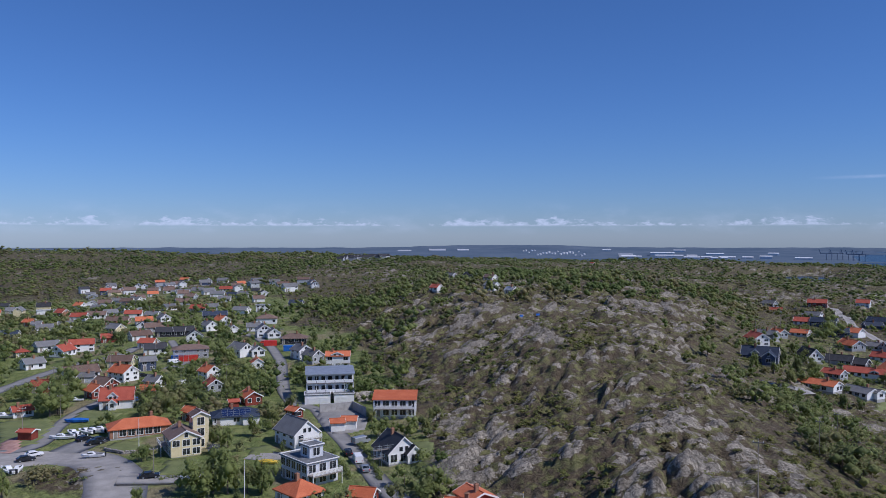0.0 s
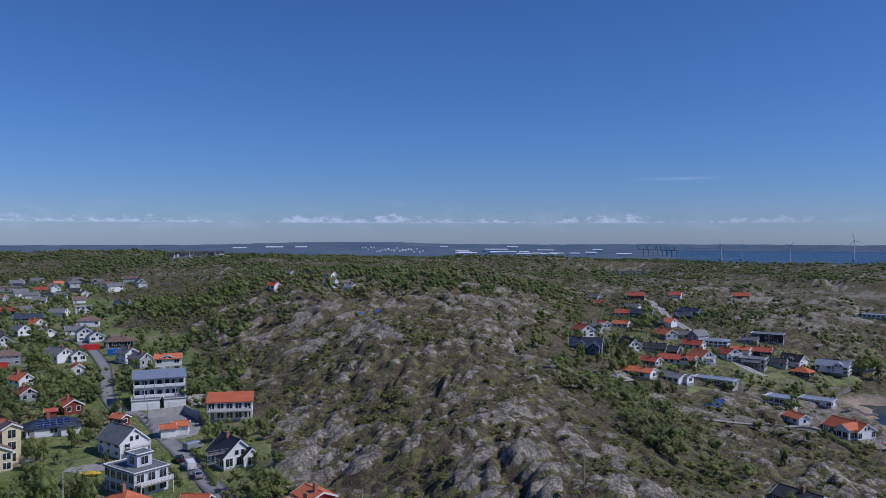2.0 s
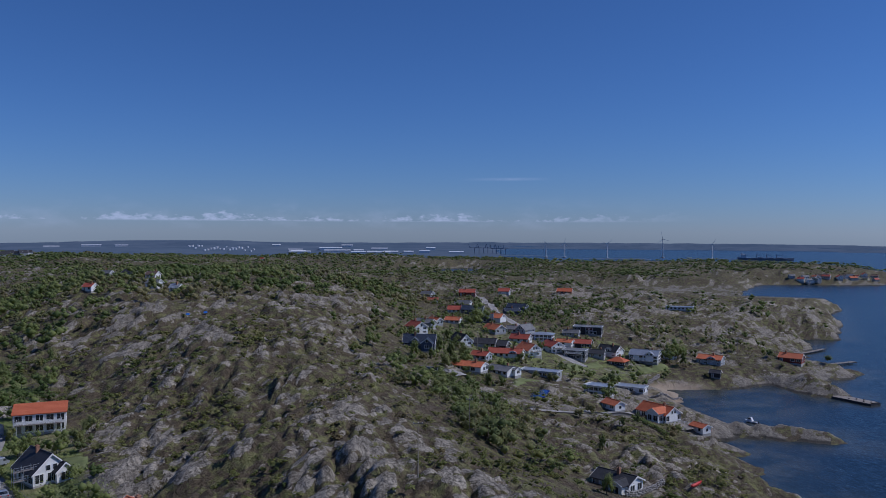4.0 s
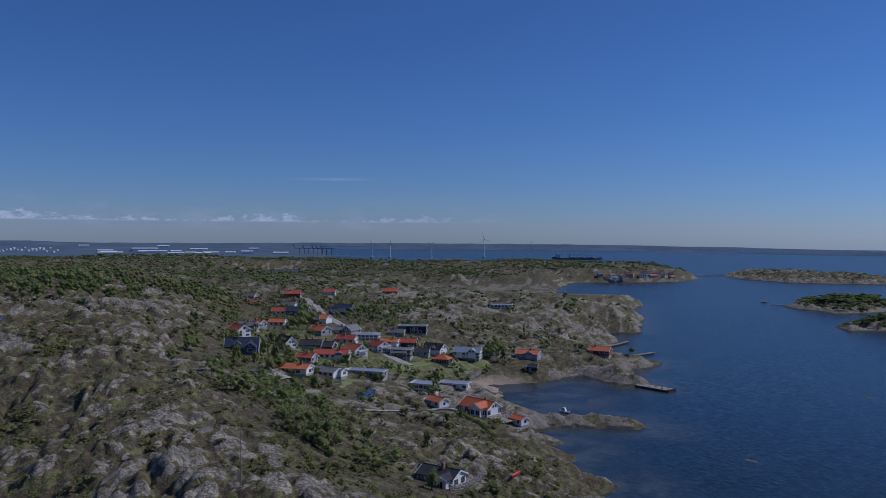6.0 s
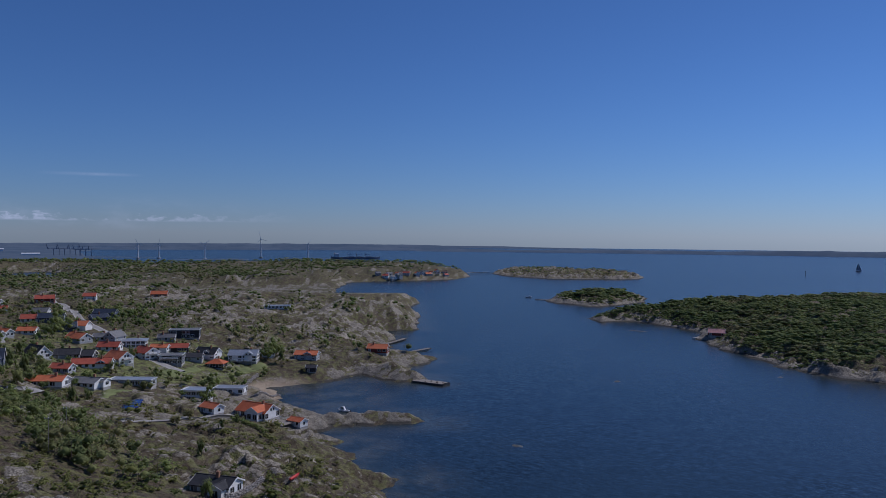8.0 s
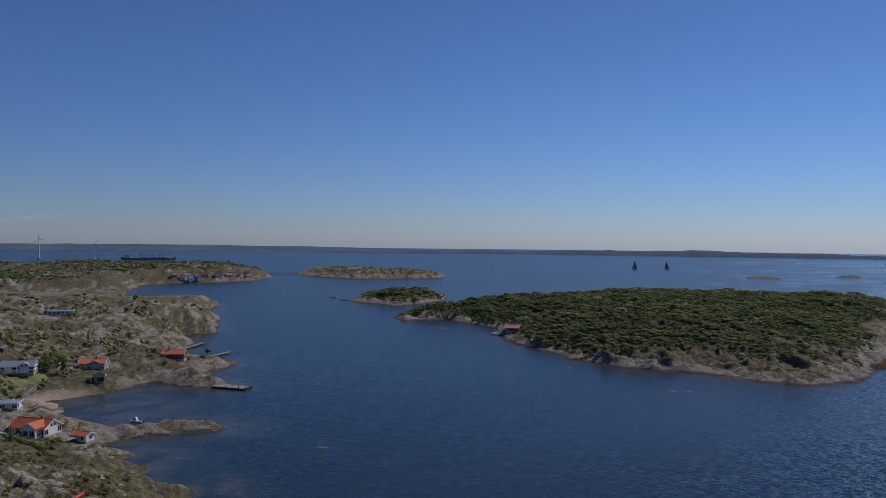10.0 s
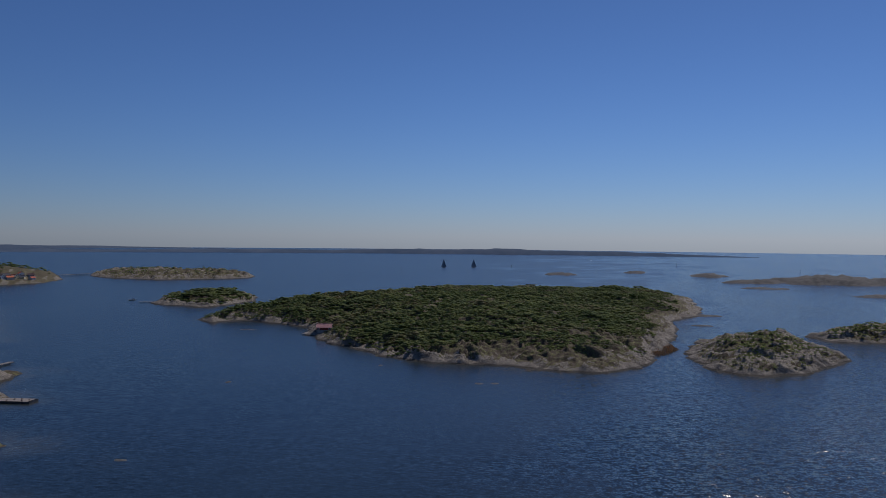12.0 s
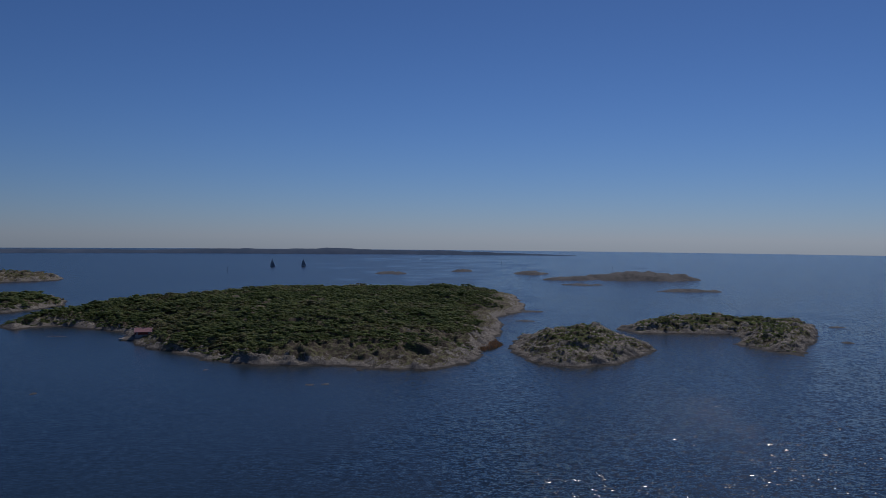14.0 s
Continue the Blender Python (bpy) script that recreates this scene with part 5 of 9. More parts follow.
def boat(x, y, turn, ln, mat, label, z=None, cover=False, cabin=False, slim=False):
    """A small boat, its bow along +x, lying on the ground or afloat."""
    afloat = z is not None
    zz = -0.15 if afloat else on_ground(x, y) + 0.05
    HOUSE_AT.append((x, y, 3.5))
    e = thing("boat", x, y, zz, turn, label, "boat", "boats ashore" if not afloat else "boats afloat")
    b = ln * (0.36 if not slim else 0.17)
    secs = []
    for k, (u, wd, keel, rail) in enumerate(((-0.5, 0.86, 0.14, 0.62), (-0.25, 1.0, 0.06, 0.64), (0.1, 0.96, 0.05, 0.70), (0.35, 0.62, 0.16, 0.78), (0.5, 0.06, 0.5, 0.88))):
        w, hz = b / 2 * wd, ln * 0.22
        secs.append([(u * ln, 0, keel * hz), (u * ln, w * 0.75, (keel + 0.18) * hz), (u * ln, w, rail * hz), (u * ln, w * 0.86, rail * hz + 0.05),
                     (u * ln, -w * 0.86, rail * hz + 0.05), (u * ln, -w, rail * hz), (u * ln, -w * 0.75, (keel + 0.18) * hz)])
    v, f = loft(secs)
    part("hull", v, f, mat, e)
    top = ln * 0.22 * 0.66
    if cover:
        secs = []
        for u, wd, hz in ((-0.49, 0.8, 0.05), (-0.2, 0.92, 0.5), (0.15, 0.88, 0.55), (0.46, 0.12, 0.2)):
            w = b / 2 * wd
            secs.append([(u * ln, w, top), (u * ln, w * 0.4, top + hz * 0.8 * (0.4 if slim else 1)), (u * ln, 0, top + hz * (0.4 if slim else 1)), (u * ln, -w * 0.4, top + hz * 0.8 * (0.4 if slim else 1)), (u * ln, -w, top)])
        v, f = loft(secs)
        part("cover", v, f, mat, e)
    else:
        v, f = box_vf(-0.4 * ln, 0.12 * ln, -b * 0.32, b * 0.32, top + 0.03, top + 0.07)
        part("cockpit", v, f, M_FELT, e)
        h = 1.5 if cabin else 0.7
        secs = [[(-0.12 * ln, s * b * 0.3, top), (0.02 * ln, s * b * 0.27, top + h), (0.2 * ln, s * b * 0.24, top + h * 0.9), (0.33 * ln, s * b * 0.2, top + 0.1)] for s in (-1, 1)]
        v, f = loft(secs)
        part("cabin", v, f, M_HULL, e)
        v, f = box_vf(0.0 * ln, 0.22 * ln, -b * 0.285, b * 0.285, top + h * 0.45, top + h * 0.8)
        part("cabin_window", v, f, M_GLASS, e)
        v, f = boxes_vf([(-0.56 * ln, -0.5 * ln, -0.2, 0.2, top * 0.4, top + 0.45)])
        part("outboard_motor", v, f, M_CARDARK, e)
    if not afloat and not slim:
        for u in (-0.25, 0.25):
            v, f = box_vf(u * ln - 0.12, u * ln + 0.12, -b * 0.3, b * 0.3, -0.3, ln * 0.22 * 0.2)
            part("cradle", v, f, M_WOOD, e)
    return e


def container(x, y, turn, mat, label, ln):
    e = thing("container", x, y, on_ground(x, y), turn, label, "container", "containers")
    v, f = boxes_vf([(-ln / 2, ln / 2, -1.2, 1.2, 0.0, 2.5)])
    part("body", v, f, mat, e)
    for k in range(int(ln / 0.5)):
        px = -ln / 2 + 0.25 + k * 0.5
        v, f = box_vf(px - 0.08, px + 0.08, -1.26, -1.2, 0.15, 2.35)
        part("rib", v, f, mat, e)
    return e


def pole(x, y, turn, h, label, category, mat, arm=False):
    e = thing(category.replace(" ", "_"), x, y, on_ground(x, y), turn, label, category, category + "s")
    v, f = lathe_vf([(0.13, -0.5), (0.10, 0.5), (0.05, h)], 7)
    part("shaft", v, f, mat, e)
    if arm:
        v, f = box_vf(-0.9, 0.9, -0.06, 0.06, h - 0.7, h - 0.56)
        part("crossbar", v, f, M_WOOD, e)
        for px in (-0.75, 0.0, 0.75):
            v, f = lathe_vf([(0.05, h - 0.56), (0.07, h - 0.45), (0.03, h - 0.34)], 6)
            part("insulator", [(a + px, b, c) for a, b, c in v], f, M_TRIM, e)
    else:
        v, f = lathe_vf([(0.05, h), (0.11, h + 0.08), (0.11, h + 0.16), (0.02, h + 0.24)], 7)
        part("knob", v, f, M_YELLOW, e)
    return e


def along(pts, step):
    out = []
    for (ax, ay), (bx, by) in zip(pts, pts[1:]):
        n = max(1, int(math.hypot(bx - ax, by - ay) / step))
        out += [(ax + (bx - ax) * k / n, ay + (by - ay) * k / n, math.degrees(math.atan2(by - ay, bx - ax))) for k in range(n)]
    return out


def hedge(pts, h, w):
    rows = along(pts, 0.8)
    rng = np.random.default_rng(int(pts[0][0] * 10) % 1000)
    x0, y0 = pts[0]
    e = thing("hedge", x0, y0, ground_z(x0, y0), 0, "clipped dark green garden hedge", "hedge", "hedges")
    z0 = ground_z(x0, y0)
    tops = np.array([[px - x0, py - y0, ground_z(px, py) - z0 + h * 0.5, w * 0.62, h * 0.55, 0.35] for px, py, a in rows])
    verts, clumps, cores, tn = leaf_cloud(tops, 4, 60, 0.15, rng)
    loops, sizes, soft = crown_faces(clumps, cores)
    ob = big_mesh("foliage", verts, loops, sizes, [M_LEAF], {"tint": tn}, smooth_on=False)
    ob.parent = e
    return e


def stone_wall(pts, h, w, label):
    x0, y0 = pts[0]
    z0 = ground_z(x0, y0)
    e = thing("stone_wall", x0, y0, z0, 0, label, "stone wall", "dry stone walls")
    rng = random.Random(int(x0))
    shapes = []
    for k in range(6):
        bm = bmesh.new()
        bmesh.ops.create_icosphere(bm, subdivisions=1, radius=0.5)
        for q in bm.verts:
            q.co *= rng.uniform(0.75, 1.15)
            q.co.x *= 1.25
            q.co.z *= 0.75
        me = bpy.data.meshes.new("stone")
        bm.to_mesh(me)
        bm.free()
        me.materials.append(M_STONE)
        shapes.append(me)
    for px, py, a in along(pts, 0.62):
        gz = ground_z(px, py) - z0
        for lay in range(max(1, int(h / 0.5))):
            s = rng.uniform(0.75, 1.2) * 0.8
            m = pose(px - x0 + rng.uniform(-0.1, 0.1), py - y0 + rng.uniform(-0.1, 0.1), gz + 0.22 + lay * 0.48, rng.uniform(-15, 15), rng.uniform(-15, 15), a + rng.uniform(-20, 20))
            share("stone", rng.choice(shapes), e, m @ Matrix.Diagonal((s, s * w, s, 1)))
    return e


def rock_cut(pts, h, label):
    """A blasted bank of broken granite: blocks heaped against the slope."""
    x0, y0 = pts[0]
    z0 = ground_z(x0, y0)
    e = thing("rock_bank", x0, y0, z0, 0, label, "rock bank")
    rng = random.Random(77)
    shapes = []
    for k in range(5):
        bm = bmesh.new()
        bmesh.ops.create_icosphere(bm, subdivisions=1, radius=0.5)
        for q in bm.verts:
            q.co *= rng.uniform(0.7, 1.2)
            q.co.x *= 1.2
        me = bpy.data.meshes.new("boulder")
        bm.to_mesh(me)
        bm.free()
        me.materials.append(M_GRANITE)
        shapes.append(me)
    for px, py, a in along(pts, 1.5):
        for lay in range(int(h / 1.0)):
            s, back = rng.uniform(1.5, 2.6), lay * 0.75 + rng.uniform(-0.4, 0.4)
            ux, uy = math.cos(radians(a + 90)) * back, math.sin(radians(a + 90)) * back
            m = pose(px - x0 + ux + rng.uniform(-0.5, 0.5), py - y0 + uy, ground_z(px + ux, py + uy) - z0 + 0.2 + lay * 0.25, rng.uniform(-25, 25), rng.uniform(-25, 25), rng.uniform(0, 360))
            share("boulder", rng.choice(shapes), e, m @ Matrix.Diagonal((s, s * 0.9, s * 0.8, 1)))
    return e


def solar_roof(x, y, z, turn, cols, rows, pitch):
    e = thing("solar_array", x, y, z, turn, "dark blue solar panels on the hipped roof", "solar panels")
    for i in range(cols):
        for j in range(rows):
            v, f = boxes_vf([(-0.8, 0.8, -0.48, 0.48, 0, 0.05), (-0.76, 0.76, -0.44, 0.44, 0.05, 0.06)])
            at = pose(0, 0, 0, pitch, 0, 0) @ Matrix.Translation(((i - (cols - 1) / 2) * 1.66, j * 1.02, 0))
            part("panel", v, f, [M_METAL, M_SOLAR], e, at=at, slots=[0] * 6 + [1] * 6)
    return e


def pier(pts, w, label, high=0.9):
    x0, y0 = pts[0]
    e = thing("pier", x0, y0, 0, 0, label, "pier", "piers")
    rows = along(pts, 0.9) + [(*pts[-1], 0)]
    for k, (px, py, a) in enumerate(rows[:-1]):
        v, f = box_vf(-0.42, 0.42, -w / 2, w / 2, high, high + 0.09)
        part("plank", v, f, M_WOOD, e, at=pose(px - x0, py - y0, 0.01 * (k % 2), 0, 0, a))
        if k % 4 == 0:
            for s in (-1, 1):
                v, f = lathe_vf([(0.16, -2.5), (0.14, high + 0.25)], 7)
                part("post", v, f, M_BARK, e, at=pose(px - x0 - math.sin(radians(a)) * s * w * 0.46, py - y0 + math.cos(radians(a)) * s * w * 0.46, 0))
    if w > 6:
        # the head is a moored barge with dark plated sides
        a = math.atan2(pts[-1][1] - y0, pts[-1][0] - x0)
        ln = math.hypot(pts[-1][0] - x0, pts[-1][1] - y0)
        v, f = boxes_vf([(-0.4, ln + 0.5, -w / 2 - 0.15, -w / 2 - 0.02, -0.8, high + 0.05), (-0.4, ln + 0.5, w / 2 + 0.02, w / 2 + 0.15, -0.8, high + 0.05),
                         (ln + 0.5, ln + 0.65, -w / 2 - 0.15, w / 2 + 0.15, -0.8, high + 0.05)])
        part("hull", v, f, M_DARKMETAL, e, "dark plated sides", at=pose(0, 0, 0, 0, 0, math.degrees(a)))
        for k in range(5):
            v, f = boxes_vf([(-0.3, 0.3, -0.2, 0.2, high, high + 0.5 + 0.2 * (k % 2))])
            part("crate", v, f, M_BARK, e, at=pose(math.cos(a) * ln * (0.4 + k * 0.13) - math.sin(a) * (k % 3 - 1) * w * 0.3, math.sin(a) * ln * (0.4 + k * 0.13) + math.cos(a) * (k % 3 - 1) * w * 0.3, 0))
    for s in (-1, 1):
        for (ax, ay), (bx, by) in zip(pts, pts[1:]):
            a, ln = math.atan2(by - ay, bx - ax), math.hypot(bx - ax, by - ay)
            v, f = box_vf(0, ln, -0.12, 0.12, high - 0.4, high)
            part("beam", v, f, M_DARKMETAL, e, at=pose(ax - x0 - math.sin(a) * s * w * 0.44, ay - y0 + math.cos(a) * s * w * 0.44, 0, 0, 0, math.degrees(a)))
    return e


def terrace_block(x, y, turn):
    """The long white house stepped up over its garages."""
    HOUSE_AT.append((x, y, 12))
    e = thing("terrace_house", x, y, ground_z(x, y), turn, "long white two-storey house stepped over white garages", "house", "houses in the gardens of the valley")
    for cx, w in ((-4.2, 8.2), (4.3, 6.4)):
        walls(e, cx, 3, w, 6, 2.9, M_RENDER, deep=2.5)
        roof_flat(e, cx, 3, w, 6, 2.9, M_FELT, over=0.15)
        for dx in ((-1.9, 1.9) if w > 7 else (-0.6,)):
            v, f = boxes_vf([(-1.4, 1.4, -0.06, 0, 0.05, 2.2)])
            door = part("garage_door", v, f, M_TRIM, e, "white panelled garage door", at=pose(cx + dx, -0.01, 0))
            for k in range(4):
                v, f = box_vf(-1.3, 1.3, -0.09, -0.06, 0.12 + k * 0.52, 0.54 + k * 0.52)
                part("panel", v, f, M_TRIM, door)
    for floor, (dy, z0, h) in enumerate(((6.4, 2.9, 2.9), (7.6, 5.8, 2.8))):
        walls(e, 0, dy + 4, 15.5, 8, h, M_RENDER, base=z0, foot=False)
        for k in range(7):
            window(e, -6.6 + k * 2.2, dy, z0 + 0.5, 0, 1.3, 1.5, True)
        balcony(e, 0, dy, z0 + 0.06, 15.6, 2.4, 0, legs=False, glass=True)
        for k in range(5):
            v, f = box_vf(-1.46, 1.46, -0.04, 0.04, 0.1, 0.95)
            part("balustrade", v, f, M_TRIM, e, "white boarded balustrade", at=pose(-6.08 + k * 3.04, dy - 2.42, z0 + 0.06))
        for k in range(6):
            v, f = box_vf(-0.08, 0.08, -0.08, 0.08, 0, h)
            part("balcony_post", v, f, M_TRIM, e, at=pose(-7.6 + k * 3.04, dy - 2.2, z0 + 0.06))
    roof_mono(e, 0, 10.4, 15.5, 10.6, 8.7, 0.9, M_METAL)
    walls(e, 0, 10.4, 15.4, 8, 2.9, M_CONCRETE, base=0, deep=2.5)
    return e


def retaining_wall(front, side):
    x0, y0 = front[0]
    z0 = ground_z(x0, y0)
    e = thing("retaining_wall", x0, y0, z0, 0, "pale concrete retaining wall round the courtyard", "wall")
    for (ax, ay), (bx, by) in zip(front + side, (front + side)[1:]):
        ln, a = math.hypot(bx - ax, by - ay), math.degrees(math.atan2(by - ay, bx - ax))
        if ln < 1:
            continue
        n = max(2, int(ln / 2.6))
        for k in range(n):
            v, f = box_vf(k * ln / n + 0.015, (k + 1) * ln / n - 0.015, -0.15, 0.15, -1.5, 2.6)
            part("panel", v, f, M_CONCRETE, e, at=pose(ax - x0, ay - y0, ground_z(ax, ay) - z0, 0, 0, a))
    return e


def scaffold(x, y, turn, ln, h):
    e = thing("scaffold", x, y, ground_z(x, y), turn, "grey metal scaffolding with plank decks", "scaffold")
    for k in range(int(ln / 2) + 1):
        for dy in (0, 1.1):
            v, f = lathe_vf([(0.05, -0.6), (0.05, h)], 6)
            part("standard", v, f, M_METAL, e, at=pose(-ln / 2 + k * 2, dy, 0))
    for lv in range(int(h / 2)):
        v, f = box_vf(-ln / 2, ln / 2, 0.1, 1.0, 1.9 + lv * 2, 1.96 + lv * 2)
        part("deck", v, f, M_WOOD, e)
        for dz in (0.5, 1.0):
            v, f = box_vf(-ln / 2, ln / 2, -0.04, 0.04, 1.9 + lv * 2 + dz, 1.97 + lv * 2 + dz)
            part("guard_rail", v, f, M_METAL, e)
    return e


def pool(outline):
    patch("pond", outline, M_POND, "small rock pool of still blue water", "pond", lift=0.9, cell=0.8, level=True)


def tarp_tent(x, y, turn):
    e = thing("tarpaulin", x, y, ground_z(x, y) + 0.2, turn, "bright blue tarpaulin shelter among bushes", "tarpaulin", "tarpaulins")
    v = [(-0.8, -0.6, 0), (0.8, -0.6, 0), (0.7, 0, 0.8), (-0.7, 0, 0.75), (0.8, 0.6, 0), (-0.8, 0.6, 0)]
    part("sheet", v, [(0, 1, 2, 3), (2, 4, 5, 3), (1, 4, 2), (0, 3, 5), (0, 5, 4, 1)], M_TARP, e)
    return e


def deck_terrace(x, y, turn):
    z0 = ground_z(x, y)
    e = thing("terrace_deck", x, y, z0, turn, "white railed wooden terrace beside the seaside house", "terrace")
    for k in range(18):
        v, f = box_vf(-6.5, 6.5, -4 + k * 0.44, -3.6 + k * 0.44, 0.7, 0.76)
        part("plank", v, f, M_WOOD, e)
    for px in np.linspace(-6.4, 6.4, 9):
        for py in (-3.95, 3.85):
            v, f = box_vf(px - 0.06, px + 0.06, py - 0.06, py + 0.06, -2.5, 1.75)
            part("post", v, f, M_TRIM, e)
    for py in (-3.95, 3.85):
        for dz in (1.1, 1.4, 1.7):
            v, f = box_vf(-6.5, 6.5, py - 0.03, py + 0.03, dz, dz + 0.07)
            part("rail", v, f, M_TRIM, e)
    return e


def reeds(outline):
    rng = np.random.default_rng(5)
    xs, ys = [p[0] for p in outline], [p[1] for p in outline]
    x, y = rng.uniform(min(xs), max(xs), 3000), rng.uniform(min(ys), max(ys), 3000)
    k = inside(outline, x, y) > 0
    x, y = x[k], y[k]
    h = rng.uniform(0.8, 1.6, len(x))
    a = rng.uniform(0, math.tau, len(x))
    dx, dy = 0.22 * np.cos(a), 0.22 * np.sin(a)
    v = np.stack([np.stack([x - dx, y - dy, 0 * x - 0.3], 1), np.stack([x + dx, y + dy, 0 * x - 0.3], 1), np.stack([x + dy * 0.6, y - dx * 0.6, h], 1)], 1).reshape(-1, 3)
    ob = big_mesh("reeds", v, np.arange(len(v)), np.full(len(x), 3), [M_REED], smooth_on=False)
    return tagged(ob, "dry tan reed bed in the shallow sound", "reeds", kind="stuff")


def ship(x, y, turn, ln):
    e = thing("cargo_ship", x, y, 0, turn, "dark blue cargo ship with cranes far out on the water", "ship")
    b = ln * 0.15
    secs = []
    for u, wd in ((-0.5, 0.7), (-0.4, 1.0), (0.35, 1.0), (0.5, 0.08)):
        secs.append([(u * ln, -b / 2 * wd * 0.8, -2), (u * ln, b / 2 * wd * 0.8, -2), (u * ln, b / 2 * wd, 6 if abs(u) < 0.45 else 8), (u * ln, -b / 2 * wd, 6 if abs(u) < 0.45 else 8)])
    v, f = loft(secs)
    part("hull", v, f, M_SHIP, e)
    v, f = boxes_vf([(-0.44 * ln, -0.34 * ln, -b * 0.4, b * 0.4, 5.8, 16)])
    part("bridge", v, f, M_FARWHITE, e)
    v, f = lathe_vf([(2, 15), (1.8, 20)], 8)
    part("funnel", [(a - 0.42 * ln, c, d) for a, c, d in v], f, M_SHIP, e)
    for u in (-0.15, 0.02, 0.2):
        v, f = lathe_vf([(1.4, 5.5), (1.0, 17)], 6)
        part("mast", [(a + u * ln, c, d) for a, c, d in v], f, M_SHIP, e)
        v, f = box_vf(u * ln, u * ln + 0.11 * ln, -0.6, 0.6, 14, 15)
        part("boom", v, f, M_SHIP, e)
        v, f = box_vf(u * ln + 4, u * ln + 0.12 * ln, -b * 0.35, b * 0.35, 5.9, 8)
        part("hatch", v, f, M_SHIP, e)
    return e


def wind_turbine(x, y, turn, h):
    e = thing("wind_turbine", x, y, max(0, ground_z(x, y)), turn, "white three-bladed wind turbine at the harbour", "wind turbine", "harbour wind turbines")
    v, f = lathe_vf([(6, -2), (6, 2.5)], 8)
    part("base", v, f, M_CONCRETE, e)
    v, f = lathe_vf([(1.7, 0), (1.0, h)], 10)
    part("tower", v, f, M_FARWHITE, e)
    v, f = box_vf(-1.2, 1.2, -2.6, 2.2, h - 0.6, h + 1.6)
    part("nacelle", v, f, M_FARWHITE, e)
    for k in range(3):
        a = k * 120 + (x * 3) % 120
        v = [(-0.5, -3.0, 0), (0.9, -3.0, 0), (0.25, -2.8, h * 0.42), (0.0, -2.9, h * 0.42), (-0.4, -2.7, 0), (0.7, -2.7, 0)]
        part("blade", v, [(0, 1, 2, 3), (4, 3, 2, 5), (0, 3, 4), (1, 5, 2), (0, 4, 5, 1)], M_FARWHITE, e, at=Matrix.Translation((0, 0, h + 0.5)) @ pose(0, 0, 0, 0, a, 0))
    return e


def harbour_crane(x, y, turn, h):
    e = thing("harbour_crane", x, y, max(2, ground_z(x, y)), turn, "tall grey gantry crane at the container harbour", "crane", "harbour cranes")
    for sx in (-1, 1):
        for sy in (-1, 1):
            v, f = box_vf(sx * 8 - 0.9, sx * 8 + 0.9, sy * 7 - 0.9, sy * 7 + 0.9, -3, h * 0.55)
            part("leg", v, f, M_SHIP, e)
    v, f = box_vf(-26, 20, -3, 3, h * 0.55, h * 0.6)
    part("girder", v, f, M_SHIP, e)
    v = [(-26, -1, h * 0.58), (-26, 1, h * 0.58), (-30, 1, h), (-30, -1, h), (-23, -1, h * 0.58), (-23, 1, h * 0.58), (-28.4, 1, h), (-28.4, -1, h)]
    part("raised_boom", v, [(0, 1, 2, 3), (7, 6, 5, 4), (0, 3, 7, 4), (1, 5, 6, 2), (2, 6, 7, 3), (0, 4, 5, 1)], M_SHIP, e)
    v, f = box_vf(-1, 1, -2, 2, h * 0.6, h * 0.85)
    part("mast", v, f, M_SHIP, e)
    return e


def sailing_yacht(x, y, turn, h):
    e = thing("sailing_yacht", x, y, 0, turn, "sailing yacht with tall dark sails", "yacht", "sailing yachts")
    ln = h * 0.62
    secs = [[(u * ln, -w, -0.3), (u * ln, w, -0.3), (u * ln, w * 1.2, 1.3), (u * ln, -w * 1.2, 1.3)] for u, w in ((-0.5, 1.2), (0.0, 1.7), (0.3, 1.1), (0.5, 0.05))]
    v, f = loft(secs)
    part("hull", v, f, M_SHIP, e)
    v, f = lathe_vf([(0.14, 0.5), (0.08, h)], 6)
    part("mast", v, f, M_DARKMETAL, e)
    for nm, a, b, c in (("mainsail", (-0.1, 0, 2.2), (-ln * 0.46, 0.5, 2.2), (-0.6, 0, h * 0.97)), ("foresail", (ln * 0.48, 0, 1.6), (0.2, 0.6, 1.8), (0.1, 0, h * 0.84))):
        a, b, c = Vector(a), Vector(b), Vector(c)
        mid = (a + b + c) / 3 + Vector((0, 0.5, 0))
        v = [a, b, c, mid, a + Vector((0, -0.05, 0)), b + Vector((0, -0.05, 0)), c + Vector((0, -0.05, 0)), mid + Vector((0, -0.05, 0))]
        part(nm, v, [(0, 1, 3), (1, 2, 3), (2, 0, 3), (5, 4, 7), (6, 5, 7), (4, 6, 7), (0, 4, 5, 1), (1, 5, 6, 2), (2, 6, 4, 0)], M_SHIP, e)
    return e


def beacon(x, y, turn, h):
    e = thing("sea_beacon", x, y, -0.5, turn, "thin dark sea mark standing in the water", "sea mark", "sea marks")
    v, f = lathe_vf([(1.2, -1), (0.5, 1.5), (0.3, h * 0.8), (0.25, h)], 6)
    part("shaft", v, f, M_DARKMETAL, e)
    v, f = lathe_vf([(0.2, h), (0.9, h + 0.3), (0.9, h + 1.6), (0.1, h + 2.2)], 8)
    part("topmark", v, f, M_DARKMETAL, e)
    return e


